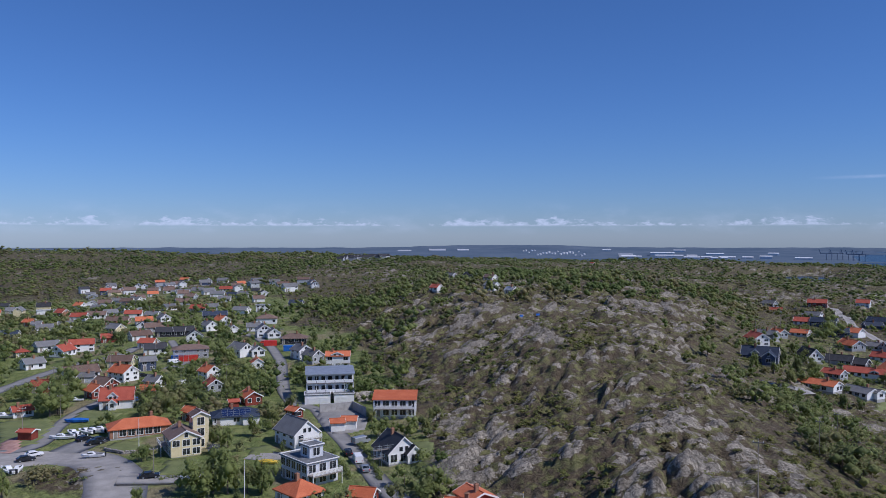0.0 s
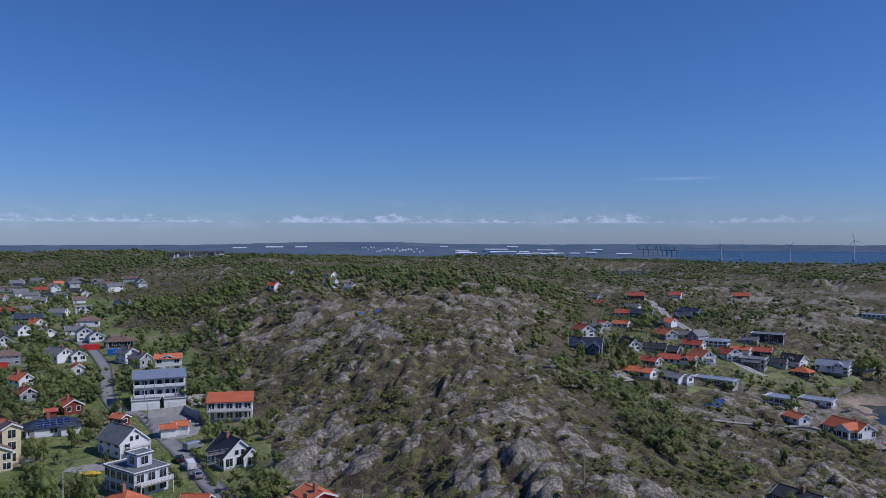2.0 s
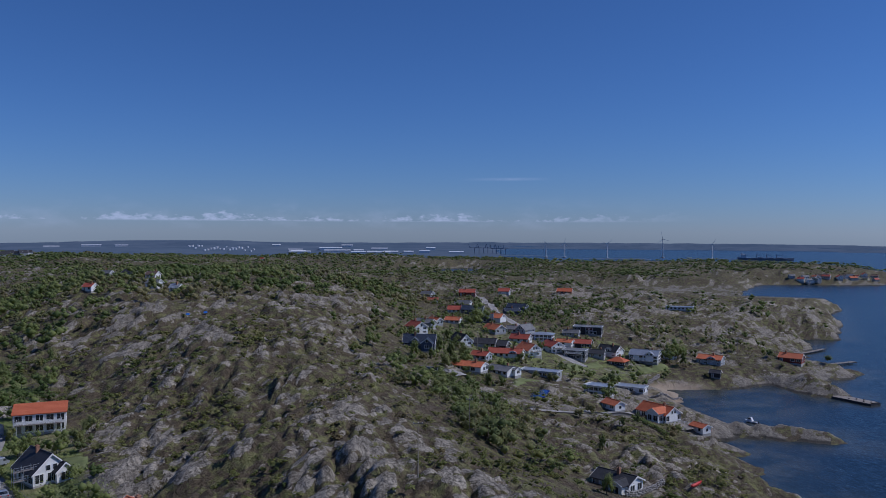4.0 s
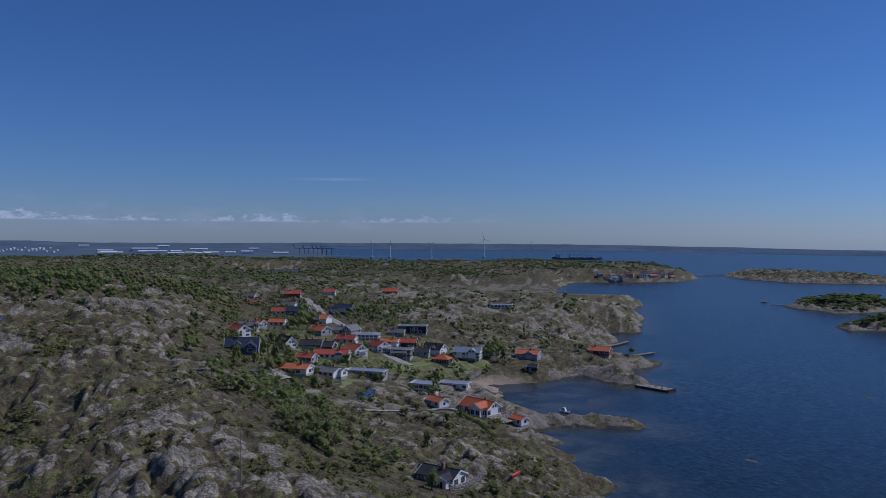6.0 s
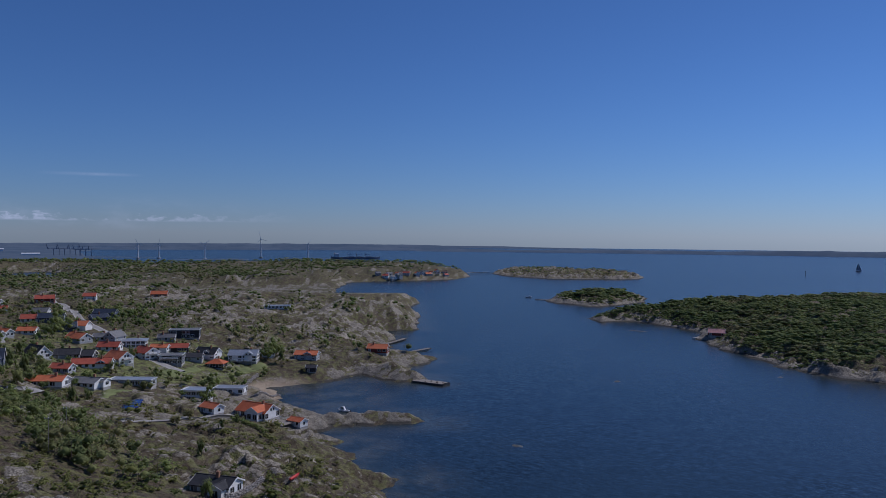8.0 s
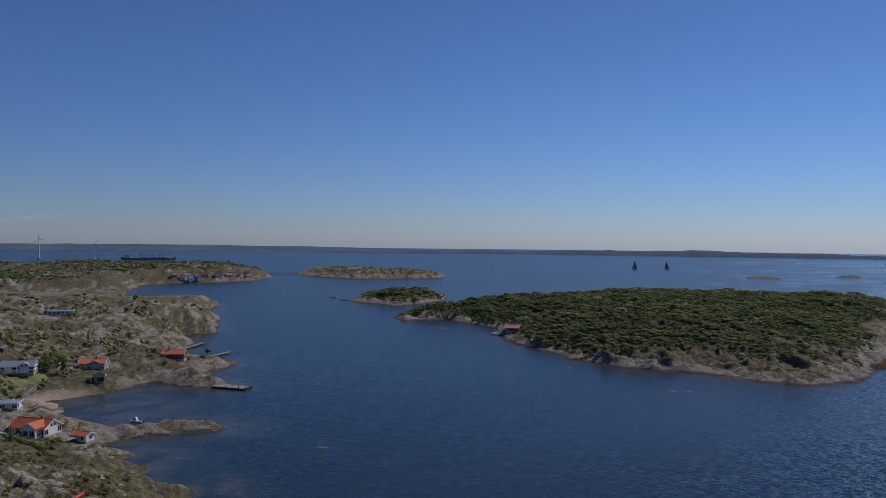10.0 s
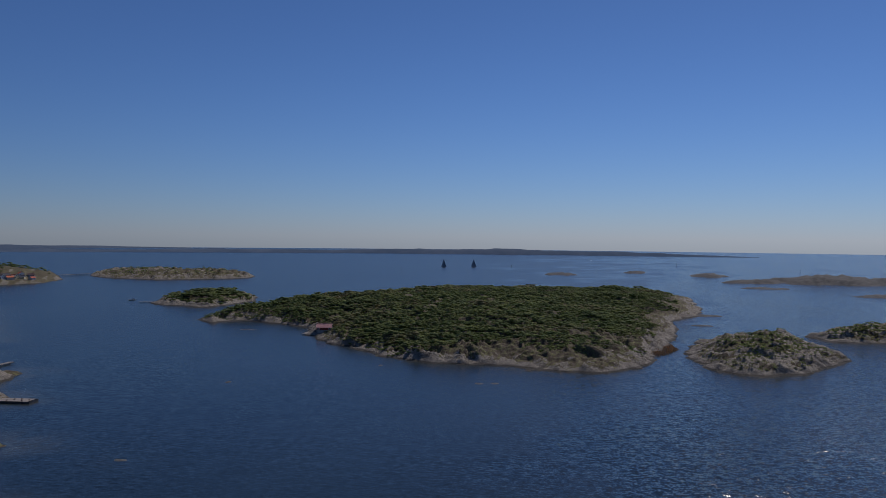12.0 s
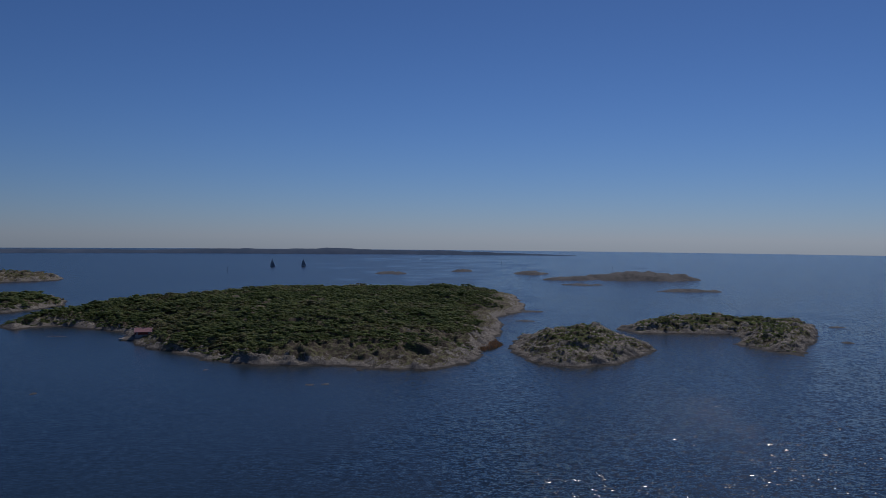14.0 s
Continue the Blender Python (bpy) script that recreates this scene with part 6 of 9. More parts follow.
def far_shed(x, y, turn, w, h):
    e = thing("harbour_shed", x, y, max(1, ground_z(x, y)), turn, "long pale harbour warehouse in the distance", "warehouse", "harbour warehouses")
    v, f = box_vf(-w / 2, w / 2, 0, 45, -4, h)
    part("hall", v, f, M_FARWHITE, e)
    v = [(-w / 2 - 1, -1, h), (w / 2 + 1, -1, h), (w / 2 + 1, 46, h), (-w / 2 - 1, 46, h), (-w / 2 - 1, 22, h + 2.4), (w / 2 + 1, 22, h + 2.4)]
    part("roof", v, [(0, 1, 5, 4), (2, 3, 4, 5), (3, 0, 4), (1, 2, 5), (3, 2, 1, 0)], M_FARWHITE, e)
    return e


def storage_tank(x, y, turn, r):
    e = thing("storage_tank", x, y, max(1, ground_z(x, y)), turn, "white cylindrical oil tank in the distance", "tank", "oil tanks")
    v, f = lathe_vf([(r, -4), (r, r * 1.1), (r * 0.9, r * 1.22), (0.5, r * 1.3)], 14)
    part("shell", v, f, M_FARWHITE, e)
    v, f = box_vf(r, r + 0.8, -0.6, 0.6, 0, r * 1.2)
    part("ladder", v, f, M_METAL, e)
    return e


def far_ridge(name, az0, az1, dist, crest, deep, seed, label):
    """A long low coast of hills, blue haze in its colour: az from and to in degrees, crest in metres as pairs of az and
    height.
    """
    az = np.arange(az0, az1 + 0.01, 0.25)
    top = np.interp(az, [c[0] for c in crest], [c[1] for c in crest])
    n = 7
    rows = []
    for i, a in enumerate(az):
        row = []
        for j in range(n):
            u = j / (n - 1)
            r = dist + (u - 0.5) * deep
            bump = math.sin(math.pi * u) ** 0.7
            x, y = r * math.sin(radians(a)), r * math.cos(radians(a))
            wob = float(fbm(np.array([a * 0.7 + u]), np.array([seed + u * 2.0]), seed, 4)[0])
            row.append((x, y, -3 + (top[i] * (1 + 0.28 * wob) + 3) * bump))
        rows.append(row)
    v = [p for r in rows for p in r]
    f = [(i * n + j, i * n + j + 1, (i + 1) * n + j + 1, (i + 1) * n + j) for i in range(len(az) - 1) for j in range(n - 1)]
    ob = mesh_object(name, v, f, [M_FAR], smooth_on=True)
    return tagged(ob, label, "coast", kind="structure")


far_ridge("backdrop_coast", -34, 62, 4750, [(-34, 14), (-20, 16), (-10, 12), (5, 17), (20, 16), (30, 20), (45, 18), (55, 12), (62, 3)], 300, 3, "distant haze-blue wooded hills along the horizon")
far_ridge("backdrop_coast", 8, 28, 3600, [(8, 2), (14, 15), (18, 13), (24, 10), (28, 1)], 300, 4, "distant haze-blue hill behind the harbour")
far_ridge("backdrop_coast", 26, 60, 3900, [(26, 8), (34, 12), (44, 13), (52, 12), (60, 2)], 260, 5, "distant haze-blue coast across the strait")
far_ridge("backdrop_coast", 50, 101.5, 3700, [(50, 1), (56, 5), (62, 16), (70, 13), (78, 20), (84, 24), (88, 19), (93, 15), (98, 6), (101.5, 0)], 260, 6, "long haze-blue island on the horizon")
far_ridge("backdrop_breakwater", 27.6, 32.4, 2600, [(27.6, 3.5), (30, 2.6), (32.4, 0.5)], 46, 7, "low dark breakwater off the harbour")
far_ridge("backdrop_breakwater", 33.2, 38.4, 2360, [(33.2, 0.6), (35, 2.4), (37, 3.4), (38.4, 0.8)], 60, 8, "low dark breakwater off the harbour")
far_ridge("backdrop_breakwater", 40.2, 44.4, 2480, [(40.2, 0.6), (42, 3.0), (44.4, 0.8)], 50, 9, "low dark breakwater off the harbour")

# ---- houses in the valley ----
house(-66.8, 200.7, -60, 9.5, 7.4, 4.43, "gable", 27, M_CREAM, M_BROWNTILE, "cream boarded house with brown tiled roof and tall windows", near=True, floors=2, group='houses in the gardens of the valley', wing=(-2.8, 4.8, 4.3, 4.0, 8.5, 'x'), deck=(0, -0.9, 5.2, 1.9, 2.5), big=True)
house(-85.2, 219.5, 27, 15.5, 7.7, 2.46, "hip", 25, M_BRICK, M_ORANGE, "long brown brick bungalow with orange hipped roof", near=True, group='houses in the gardens of the valley', big=True)
house(-104.7, 252.6, 15, 9.9, 6.9, 3.03, "gable", 42, M_WHITE, M_REDTILE, "white boarded house with red tiled roof and dormer", near=True, group='houses in the gardens of the valley', dormer=(-1.0, 2.8), wing=(-1.0, -4.0, 2.6, 2.1, 2.4, 'y'))
house(-61.3, 231.7, 18, 13.3, 7.7, 2.46, "hip", 24, M_WHITE, M_BLUETILE, "white low house with blue-black hipped roof", near=True, group='houses in the gardens of the valley', wing=(3.9, -3.4, 4.3, 2.8, 2.4, 'x'))
house(-62.9, 255.8, -58, 6.9, 5.5, 2.62, "gable", 30, M_REDWALL, M_ORANGE, "falu red house with orange tiled roof", near=True, group='houses in the gardens of the valley')
house(-66.9, 250.1, 25, 3.0, 2.2, 1.84, "gable", 25, M_REDWALL, M_REDTILE, "small red garden shed with red roof", near=True, name='shed', cat='shed', chim=False, windows=False)
house(-75.3, 234.0, -34, 4.5, 3.6, 2.67, "gable", 32, M_REDWALL, M_ORANGE, "small falu red shed with orange tiled roof", near=True, name='shed', cat='shed', chim=False)
house(-39.0, 208.4, -49, 10.3, 7.4, 3.61, "gable", 40, M_WHITE, M_GREYTILE, "white gabled house with dark grey tiled roof", near=True, floors=2, group='houses in the gardens of the valley', deck=(90, 0.4, 5.6, 2.2, 2.4), tone=M_DARKMETAL)
house(-30.9, 179.8, -48, 11.2, 8.1, 4.92, "flat", 0, M_PALEWALL, M_FELT, "modern pale grey house with flat roof and glazed front", near=True, floors=2, group='houses in the gardens of the valley', big=True, deck=(90, 0.0, 7.7, 2.2, 2.6), wing=(0.4, 0.5, 3.8, 3.6, 7.7, 'x'))
house(-45.0, 236.6, -39, 4.3, 3.1, 2.21, "gable", 28, M_REDWALL, M_ORANGE, "small red garage with orange roof and white trim", near=True, name='garage', cat='garage', chim=False)
house(-42.4, 315.0, 5, 9.3, 6.9, 5.08, "gable", 22, M_WHITE, M_ORANGE, "white two-storey house with orange tiled roof", near=True, floors=2, group='houses in the gardens of the valley', dormer=(-0.2, 4.6), deck=(0, 3.4, 3.1, 1.7, 2.5))
house(-14.8, 237.1, -0, 12.5, 7.2, 4.92, "mono", 1.3, M_WHITE, M_ORANGE, "white two-storey house with sloping orange roof and long balcony", near=True, floors=2, group='houses in the gardens of the valley', big=True, deck=(0, 0.0, 10.8, 2.1, 2.6), lift=0.3)
house(-30.4, 223.1, 14, 3.8, 4.6, 2.39, "gable", 16, M_WHITE, M_ORANGE, "white garage with orange tiled roof", near=True, name='garage', cat='garage', chim=False, windows=False, group='pair of garages')
house(-27.1, 225.0, 3, 4.1, 4.8, 2.58, "gable", 16, M_WHITE, M_ORANGE, "white garage with orange tiled roof", near=True, name='garage', cat='garage', chim=False, windows=False, group='pair of garages')
house(-12.0, 194.2, -62, 9.5, 7.9, 2.62, "gable", 42, M_WHITE, M_BLACKTILE, "white gabled house with black roof under repair", near=True, group='houses in the gardens of the valley', wing=(4.8, 2.2, 2.9, 3.6, 2.5, 'x'), big=True)
house(5.3, 141.3, -16, 10.3, 6.9, 3.44, "gable", 20, M_REDWALL, M_ORANGE, "dark red house with orange tiled roofs on the rock", near=True, floors=1, group='houses in the gardens of the valley', wing=(2.2, -2.9, 6.0, 3.8, 2.7, 'x'), lift=0.6)
house(5.7, 146.1, -62, 6.0, 5.2, 5.08, "gable", 22, M_REDWALL, M_ORANGE, "raised part of the dark red house with orange roof", near=True, group='houses in the gardens of the valley', chim=True)
house(-30.0, 163.3, -45, 7.7, 6.9, 2.79, "hip", 30, M_WHITE, M_ORANGE, "house with orange hipped roof among trees", near=True, group='houses in the gardens of the valley')
house(-16.7, 161.7, -14, 5.2, 4.3, 2.39, "gable", 28, M_REDWALL, M_ORANGE, "low outbuilding with orange tiled roof", near=True, name='shed', cat='shed', chim=False)
house(-112.6, 212.9, -7, 4.0, 2.9, 2.12, "gable", 18, M_REDWALL, M_REDTILE, "small red boat shed with red metal roof", near=True, name='shed', cat='shed', chim=False, windows=False)
house(-58.3, 198.6, 16, 2.2, 2.2, 1.84, "hip", 25, M_WHITE, M_BLACKTILE, "small white summer house with dark roof", near=True, name='summer_house', cat='summer house', chim=False)
house(-192.6, 359.0, 43, 5.6, 5.2, 2.46, "hip", 25, M_CREAM, M_REDTILE, "small cream cottage with red roof", floors=1, group='houses in the gardens of the valley')
house(-169.5, 324.6, 48, 7.7, 6.5, 2.46, "gable", 30, M_WHITE, M_GREYTILE, "white house with grey roof", floors=1, group='houses in the gardens of the valley')
house(-139.9, 303.2, 39, 12.0, 7.7, 2.46, "gable", 30, M_WHITE, M_BROWNTILE, "long white house with brown roof", near=True, floors=1, group='houses in the gardens of the valley')
house(-141.8, 277.2, 7, 6.0, 5.2, 2.46, "gable", 30, M_REDWALL, M_REDTILE, "red house with red roof", near=True, floors=1, group='houses in the gardens of the valley')
house(-141.4, 280.3, 42, 5.2, 4.3, 2.39, "gable", 30, M_WHITE, M_ORANGE, "white annexe with orange roof", near=True, floors=1, group='houses in the gardens of the valley')
house(-120.7, 296.6, -30, 9.0, 6.9, 3.44, "gable", 34, M_WHITE, M_ORANGE, "white gabled house with orange roof", near=True, floors=2, group='houses in the gardens of the valley')
house(-119.8, 278.2, -32, 7.7, 6.0, 2.62, "gable", 34, M_REDWALL, M_BROWNTILE, "red gabled house with brown roof", near=True, floors=1, group='houses in the gardens of the valley')
house(-118.2, 267.2, -42, 6.5, 5.2, 2.46, "gable", 34, M_REDWALL, M_ORANGE, "red gabled house with orange roof", near=True, floors=1, group='houses in the gardens of the valley')
house(-119.7, 317.8, 31, 6.0, 5.2, 3.77, "gable", 30, M_BLUEWALL, M_GREYTILE, "blue house with grey roof", floors=2, group='houses in the gardens of the valley')
house(-104.0, 283.3, -25, 5.6, 5.2, 2.46, "gable", 34, M_WHITE, M_GREYTILE, "small white cottage with grey roof", near=True, floors=1, group='houses in the gardens of the valley')
house(-101.2, 270.4, -4, 6.0, 4.3, 2.21, "gable", 30, M_REDWALL, M_ORANGE, "red shed with orange roof", near=True, floors=1, group='houses in the gardens of the valley')
house(-134.3, 327.7, 7, 9.5, 6.5, 2.46, "gable", 30, M_CREAM, M_BROWNTILE, "cream house with brown roof", floors=1, group='houses in the gardens of the valley')
house(-129.2, 241.0, 40, 5.6, 3.9, 2.02, "gable", 30, M_WHITE, M_REDTILE, "white shed with red roof", near=True, floors=1, group='houses in the gardens of the valley')
house(-88.0, 295.2, -43, 6.5, 5.6, 3.61, "gable", 34, M_WHITE, M_ORANGE, "white house with orange roof", near=True, floors=2, group='houses in the gardens of the valley')
house(-80.8, 275.8, -59, 6.5, 5.2, 2.39, "gable", 34, M_GREYWALL, M_REDTILE, "grey cottage with red roof", near=True, floors=1, group='houses in the gardens of the valley')
house(-232.8, 423.0, 9, 8.6, 6.9, 2.62, "gable", 30, M_WHITE, M_BLUETILE, "white house with blue-black roof", floors=1, group='houses in the gardens of the valley')
house(-275.8, 551.5, 30, 16.3, 6.9, 3.77, "flat", 0, M_RENDER, M_FELT, "white rendered house with flat roof", floors=2, group='houses in the gardens of the valley')
house(-261.5, 539.8, -24, 7.7, 6.9, 2.79, "gable", 34, M_BRICK, M_REDTILE, "brick house with red roof", floors=1, group='houses in the gardens of the valley')
house(-253.8, 483.3, -12, 6.9, 6.0, 2.46, "gable", 30, M_BRICK, M_ORANGE, "brick cottage with orange roof", floors=1, group='houses in the gardens of the valley')
house(-239.1, 462.7, 17, 5.2, 5.2, 3.61, "gable", 30, M_WHITE, M_GREYTILE, "white house with grey roof", floors=2, group='houses in the gardens of the valley')
house(-229.1, 452.2, 32, 8.6, 6.0, 2.58, "gable", 30, M_WHITE, M_GREYTILE, "white low house with grey roof", floors=1, group='houses in the gardens of the valley')
house(-317.8, 583.0, 29, 11.2, 6.9, 2.46, "gable", 30, M_GREYWALL, M_GREYTILE, "grey house with grey roof", floors=1, group='houses in the gardens of the valley')
house(-273.4, 592.6, -25, 7.7, 6.9, 2.79, "gable", 34, M_WHITE, M_ORANGE, "white gabled house with orange roof", floors=1, group='houses in the gardens of the valley')
house(-231.8, 501.4, 5, 9.5, 6.9, 2.95, "gable", 30, M_WHITE, M_REDTILE, "white house with red roof", floors=1, group='houses in the gardens of the valley')
house(-248.8, 565.6, -6, 6.9, 6.0, 2.46, "gable", 30, M_GREYWALL, M_GREYTILE, "grey house with grey roof", floors=1, group='houses in the gardens of the valley')
house(-225.0, 510.4, 14, 12.0, 6.9, 2.58, "gable", 30, M_WHITE, M_BROWNTILE, "long white house with brown roof", floors=1, group='houses in the gardens of the valley')
house(-221.5, 523.0, 43, 8.6, 6.9, 2.46, "gable", 30, M_GREYWALL, M_GREYTILE, "grey house with grey roof", floors=1, group='houses in the gardens of the valley')
house(-219.3, 543.4, -38, 7.7, 6.9, 2.95, "gable", 34, M_WHITE, M_GREYTILE, "white gabled house with grey roof", floors=1, group='houses in the gardens of the valley')
house(-197.1, 476.6, 7, 12.9, 6.9, 2.58, "gable", 30, M_BRICK, M_BROWNTILE, "brick house with brown roof", floors=1, group='houses in the gardens of the valley')
house(-182.6, 438.5, -27, 7.7, 6.9, 2.46, "gable", 34, M_CREAM, M_GREYTILE, "cream house with grey roof", floors=1, group='houses in the gardens of the valley')
house(-171.1, 402.4, 28, 7.7, 6.0, 2.39, "gable", 30, M_REDWALL, M_REDTILE, "red house with red roof", floors=1, group='houses in the gardens of the valley')
house(-189.5, 375.9, 45, 10.3, 6.9, 2.46, "gable", 30, M_WHITE, M_GREYTILE, "white house with grey roof", floors=1, group='houses in the gardens of the valley')
house(-172.8, 357.4, 78, 9.0, 6.9, 2.79, "gable", 34, M_WHITE, M_REDTILE, "white gabled house with red roof", floors=1, group='houses in the gardens of the valley')
house(-171.0, 371.9, 25, 10.8, 6.5, 3.61, "gable", 30, M_WHITE, M_REDTILE, "white long house with red roof", floors=2, group='houses in the gardens of the valley')
house(-210.2, 540.1, 21, 6.0, 5.2, 2.46, "flat", 0, M_RENDER, M_FELT, "white rendered flat-roofed house", floors=1, group='houses in the gardens of the valley')
house(-223.3, 465.1, 26, 7.7, 6.0, 2.46, "gable", 30, M_WHITE, M_GREYTILE, "white house with grey roof", floors=1, group='houses in the gardens of the valley')
house(-251.9, 682.6, 20, 8.6, 6.9, 2.46, "gable", 30, M_WHITE, M_ORANGE, "white house with orange roof", floors=1, group='houses in the gardens of the valley')
house(-244.4, 625.8, -19, 8.6, 6.9, 2.46, "gable", 30, M_WHITE, M_GREYTILE, "white house with grey roof", floors=1, group='houses in the gardens of the valley')
house(-189.3, 543.3, 49, 7.7, 6.0, 2.46, "gable", 30, M_WHITE, M_GREYTILE, "white house with grey roof", floors=1, group='houses in the gardens of the valley')
house(-178.8, 469.7, 26, 9.5, 6.9, 2.46, "gable", 30, M_GREYWALL, M_ORANGE, "grey house with orange roof", floors=1, group='houses in the gardens of the valley')
house(-169.2, 442.0, -69, 6.9, 6.0, 2.79, "gable", 34, M_WHITE, M_BLUETILE, "white gabled house with blue-black roof", floors=1, group='houses in the gardens of the valley')
house(-161.1, 437.9, 28, 10.3, 6.9, 2.46, "gable", 30, M_GREYWALL, M_BROWNTILE, "grey house with brown roof", floors=1, group='houses in the gardens of the valley')
house(-184.0, 498.5, -10, 8.6, 6.9, 2.46, "gable", 30, M_WHITE, M_GREYTILE, "white house with grey roof", floors=1, group='houses in the gardens of the valley')
house(-170.2, 478.7, -50, 6.9, 6.0, 2.46, "gable", 34, M_WHITE, M_GREYTILE, "white gabled house with grey roof", floors=1, group='houses in the gardens of the valley')
house(-144.3, 416.5, 9, 14.6, 6.9, 2.58, "gable", 30, M_DARKWALL, M_BLACKTILE, "dark house with black roof", floors=1, group='houses in the gardens of the valley')
house(-138.6, 419.1, 28, 10.3, 6.9, 2.46, "gable", 30, M_DARKWALL, M_BLACKTILE, "dark house with black roof", floors=1, group='houses in the gardens of the valley')
house(-125.5, 396.7, -72, 7.7, 7.7, 2.62, "gable", 34, M_WHITE, M_BLACKTILE, "white gabled house with black roof", floors=1, group='houses in the gardens of the valley')
house(-156.9, 406.8, 41, 10.3, 6.9, 2.46, "gable", 30, M_WHITE, M_BROWNTILE, "white house with brown roof", floors=1, group='houses in the gardens of the valley')
house(-136.4, 469.4, 19, 13.8, 6.9, 4.1, "gable", 30, M_BLUEWALL, M_BLUETILE, "blue two-storey house with dark roof", floors=2, group='houses in the gardens of the valley')
house(-127.3, 451.4, -44, 8.2, 6.9, 2.95, "gable", 34, M_WHITE, M_ORANGE, "white gabled house with orange roof", floors=1, group='houses in the gardens of the valley')
house(-128.8, 431.6, -45, 7.7, 6.9, 2.95, "gable", 34, M_WHITE, M_GREYTILE, "white gabled house with grey roof", floors=1, group='houses in the gardens of the valley')
house(-113.2, 420.6, -55, 5.2, 5.2, 2.39, "gable", 34, M_WHITE, M_GREYTILE, "white garage with grey roof", floors=1, group='houses in the gardens of the valley')
house(-162.2, 522.4, -3, 10.3, 6.9, 2.46, "gable", 30, M_GREYWALL, M_REDTILE, "grey house with red roof", floors=1, group='houses in the gardens of the valley')
house(-154.8, 525.3, 26, 7.7, 6.9, 2.46, "gable", 30, M_WHITE, M_GREYTILE, "white house with grey roof", floors=1, group='houses in the gardens of the valley')
house(-129.1, 502.5, -16, 9.5, 6.9, 2.46, "gable", 30, M_WHITE, M_GREYTILE, "white house with grey roof", floors=1, group='houses in the gardens of the valley')
house(-162.0, 602.5, 15, 7.7, 6.0, 2.46, "gable", 30, M_WHITE, M_BLUETILE, "white house with blue-black roof", floors=1, group='houses in the gardens of the valley')
house(-151.9, 600.1, -6, 8.6, 6.9, 2.79, "gable", 30, M_WHITE, M_GREYTILE, "white house with grey roof", floors=1, group='houses in the gardens of the valley')
house(-116.9, 509.2, 8, 8.6, 6.0, 3.94, "flat", 0, M_RENDER, M_FELT, "white modern house with flat roof", floors=2, group='houses in the gardens of the valley')
house(-131.7, 359.2, 24, 9.5, 6.9, 2.62, "gable", 30, M_WHITE, M_BLACKTILE, "white house with black roof", floors=1, group='houses in the gardens of the valley')
house(-141.8, 378.0, -9, 7.7, 6.0, 2.46, "gable", 30, M_WHITE, M_REDTILE, "white house with red roof", floors=1, group='houses in the gardens of the valley')
house(-89.6, 347.4, -44, 10.3, 7.2, 3.28, "gable", 34, M_WHITE, M_GREYTILE, "white gabled house with grey roof", floors=1, group='houses in the gardens of the valley')
house(-82.4, 346.4, -62, 6.9, 5.6, 2.58, "gable", 34, M_WHITE, M_GREYTILE, "white garage with grey roof", floors=1, group='houses in the gardens of the valley')
house(-75.4, 317.9, -69, 5.5, 4.6, 2.46, "gable", 34, M_WHITE, M_ORANGE, "white cottage with orange roof", near=True, floors=1, group='houses in the gardens of the valley')
house(-101.0, 449.3, 8, 11.2, 7.7, 3.28, "hip", 25, M_WHITE, M_BROWNTILE, "white house with brown hipped roof", floors=1, group='houses in the gardens of the valley')
house(-92.2, 402.4, -71, 9.5, 7.2, 3.77, "gable", 34, M_WHITE, M_GREYTILE, "white gabled two-storey house with grey roof", floors=2, group='houses in the gardens of the valley')
house(-86.1, 397.1, -68, 7.7, 6.5, 2.46, "gable", 34, M_WHITE, M_GREYTILE, "white gabled house with grey roof", floors=1, group='houses in the gardens of the valley')
house(-71.9, 377.5, 5, 12.0, 7.7, 2.62, "hip", 25, M_DARKWALL, M_BROWNTILE, "dark boarded house with brown hipped roof", floors=1, group='houses in the gardens of the valley')
house(-98.0, 522.9, -4, 8.6, 6.9, 2.62, "gable", 30, M_BLUEWALL, M_BLUETILE, "blue house with dark roof", floors=1, group='houses in the gardens of the valley')
house(-61.0, 336.4, -50, 7.7, 6.0, 3.77, "gable", 34, M_WHITE, M_GREYTILE, "white gabled house with grey roof", floors=2, group='houses in the gardens of the valley')
house(-54.5, 326.6, -41, 6.9, 6.0, 3.28, "gable", 34, M_GREYWALL, M_GREYTILE, "grey gabled house with grey roof", near=True, floors=1, group='houses in the gardens of the valley')
house(-134.3, 295.6, 24, 5.2, 4.3, 2.21, "gable", 30, M_GREYWALL, M_GREYTILE, "grey shed with grey roof", near=True, floors=1, group='houses in the gardens of the valley')
house(-102.5, 423.9, 14, 6.9, 6.0, 2.46, "gable", 30, M_WHITE, M_GREYTILE, "white house with grey roof", floors=1, group='houses in the gardens of the valley')
house(-227.6, 671.5, 29, 8.6, 6.9, 2.46, "gable", 30, M_WHITE, M_GREYTILE, "white house with grey roof", floors=1, group='houses in the gardens of the valley')
house(-196.6, 612.2, -12, 8.6, 6.9, 2.46, "gable", 30, M_GREYWALL, M_BROWNTILE, "grey house with brown roof", floors=1, group='houses in the gardens of the valley')
house(-159.5, 573.2, 6, 8.6, 6.9, 2.46, "gable", 30, M_WHITE, M_GREYTILE, "white house with grey roof", floors=1, group='houses in the gardens of the valley')
house(-132.6, 563.4, 23, 7.7, 6.9, 2.46, "gable", 30, M_WHITE, M_BROWNTILE, "white house with brown roof", floors=1, group='houses in the gardens of the valley')
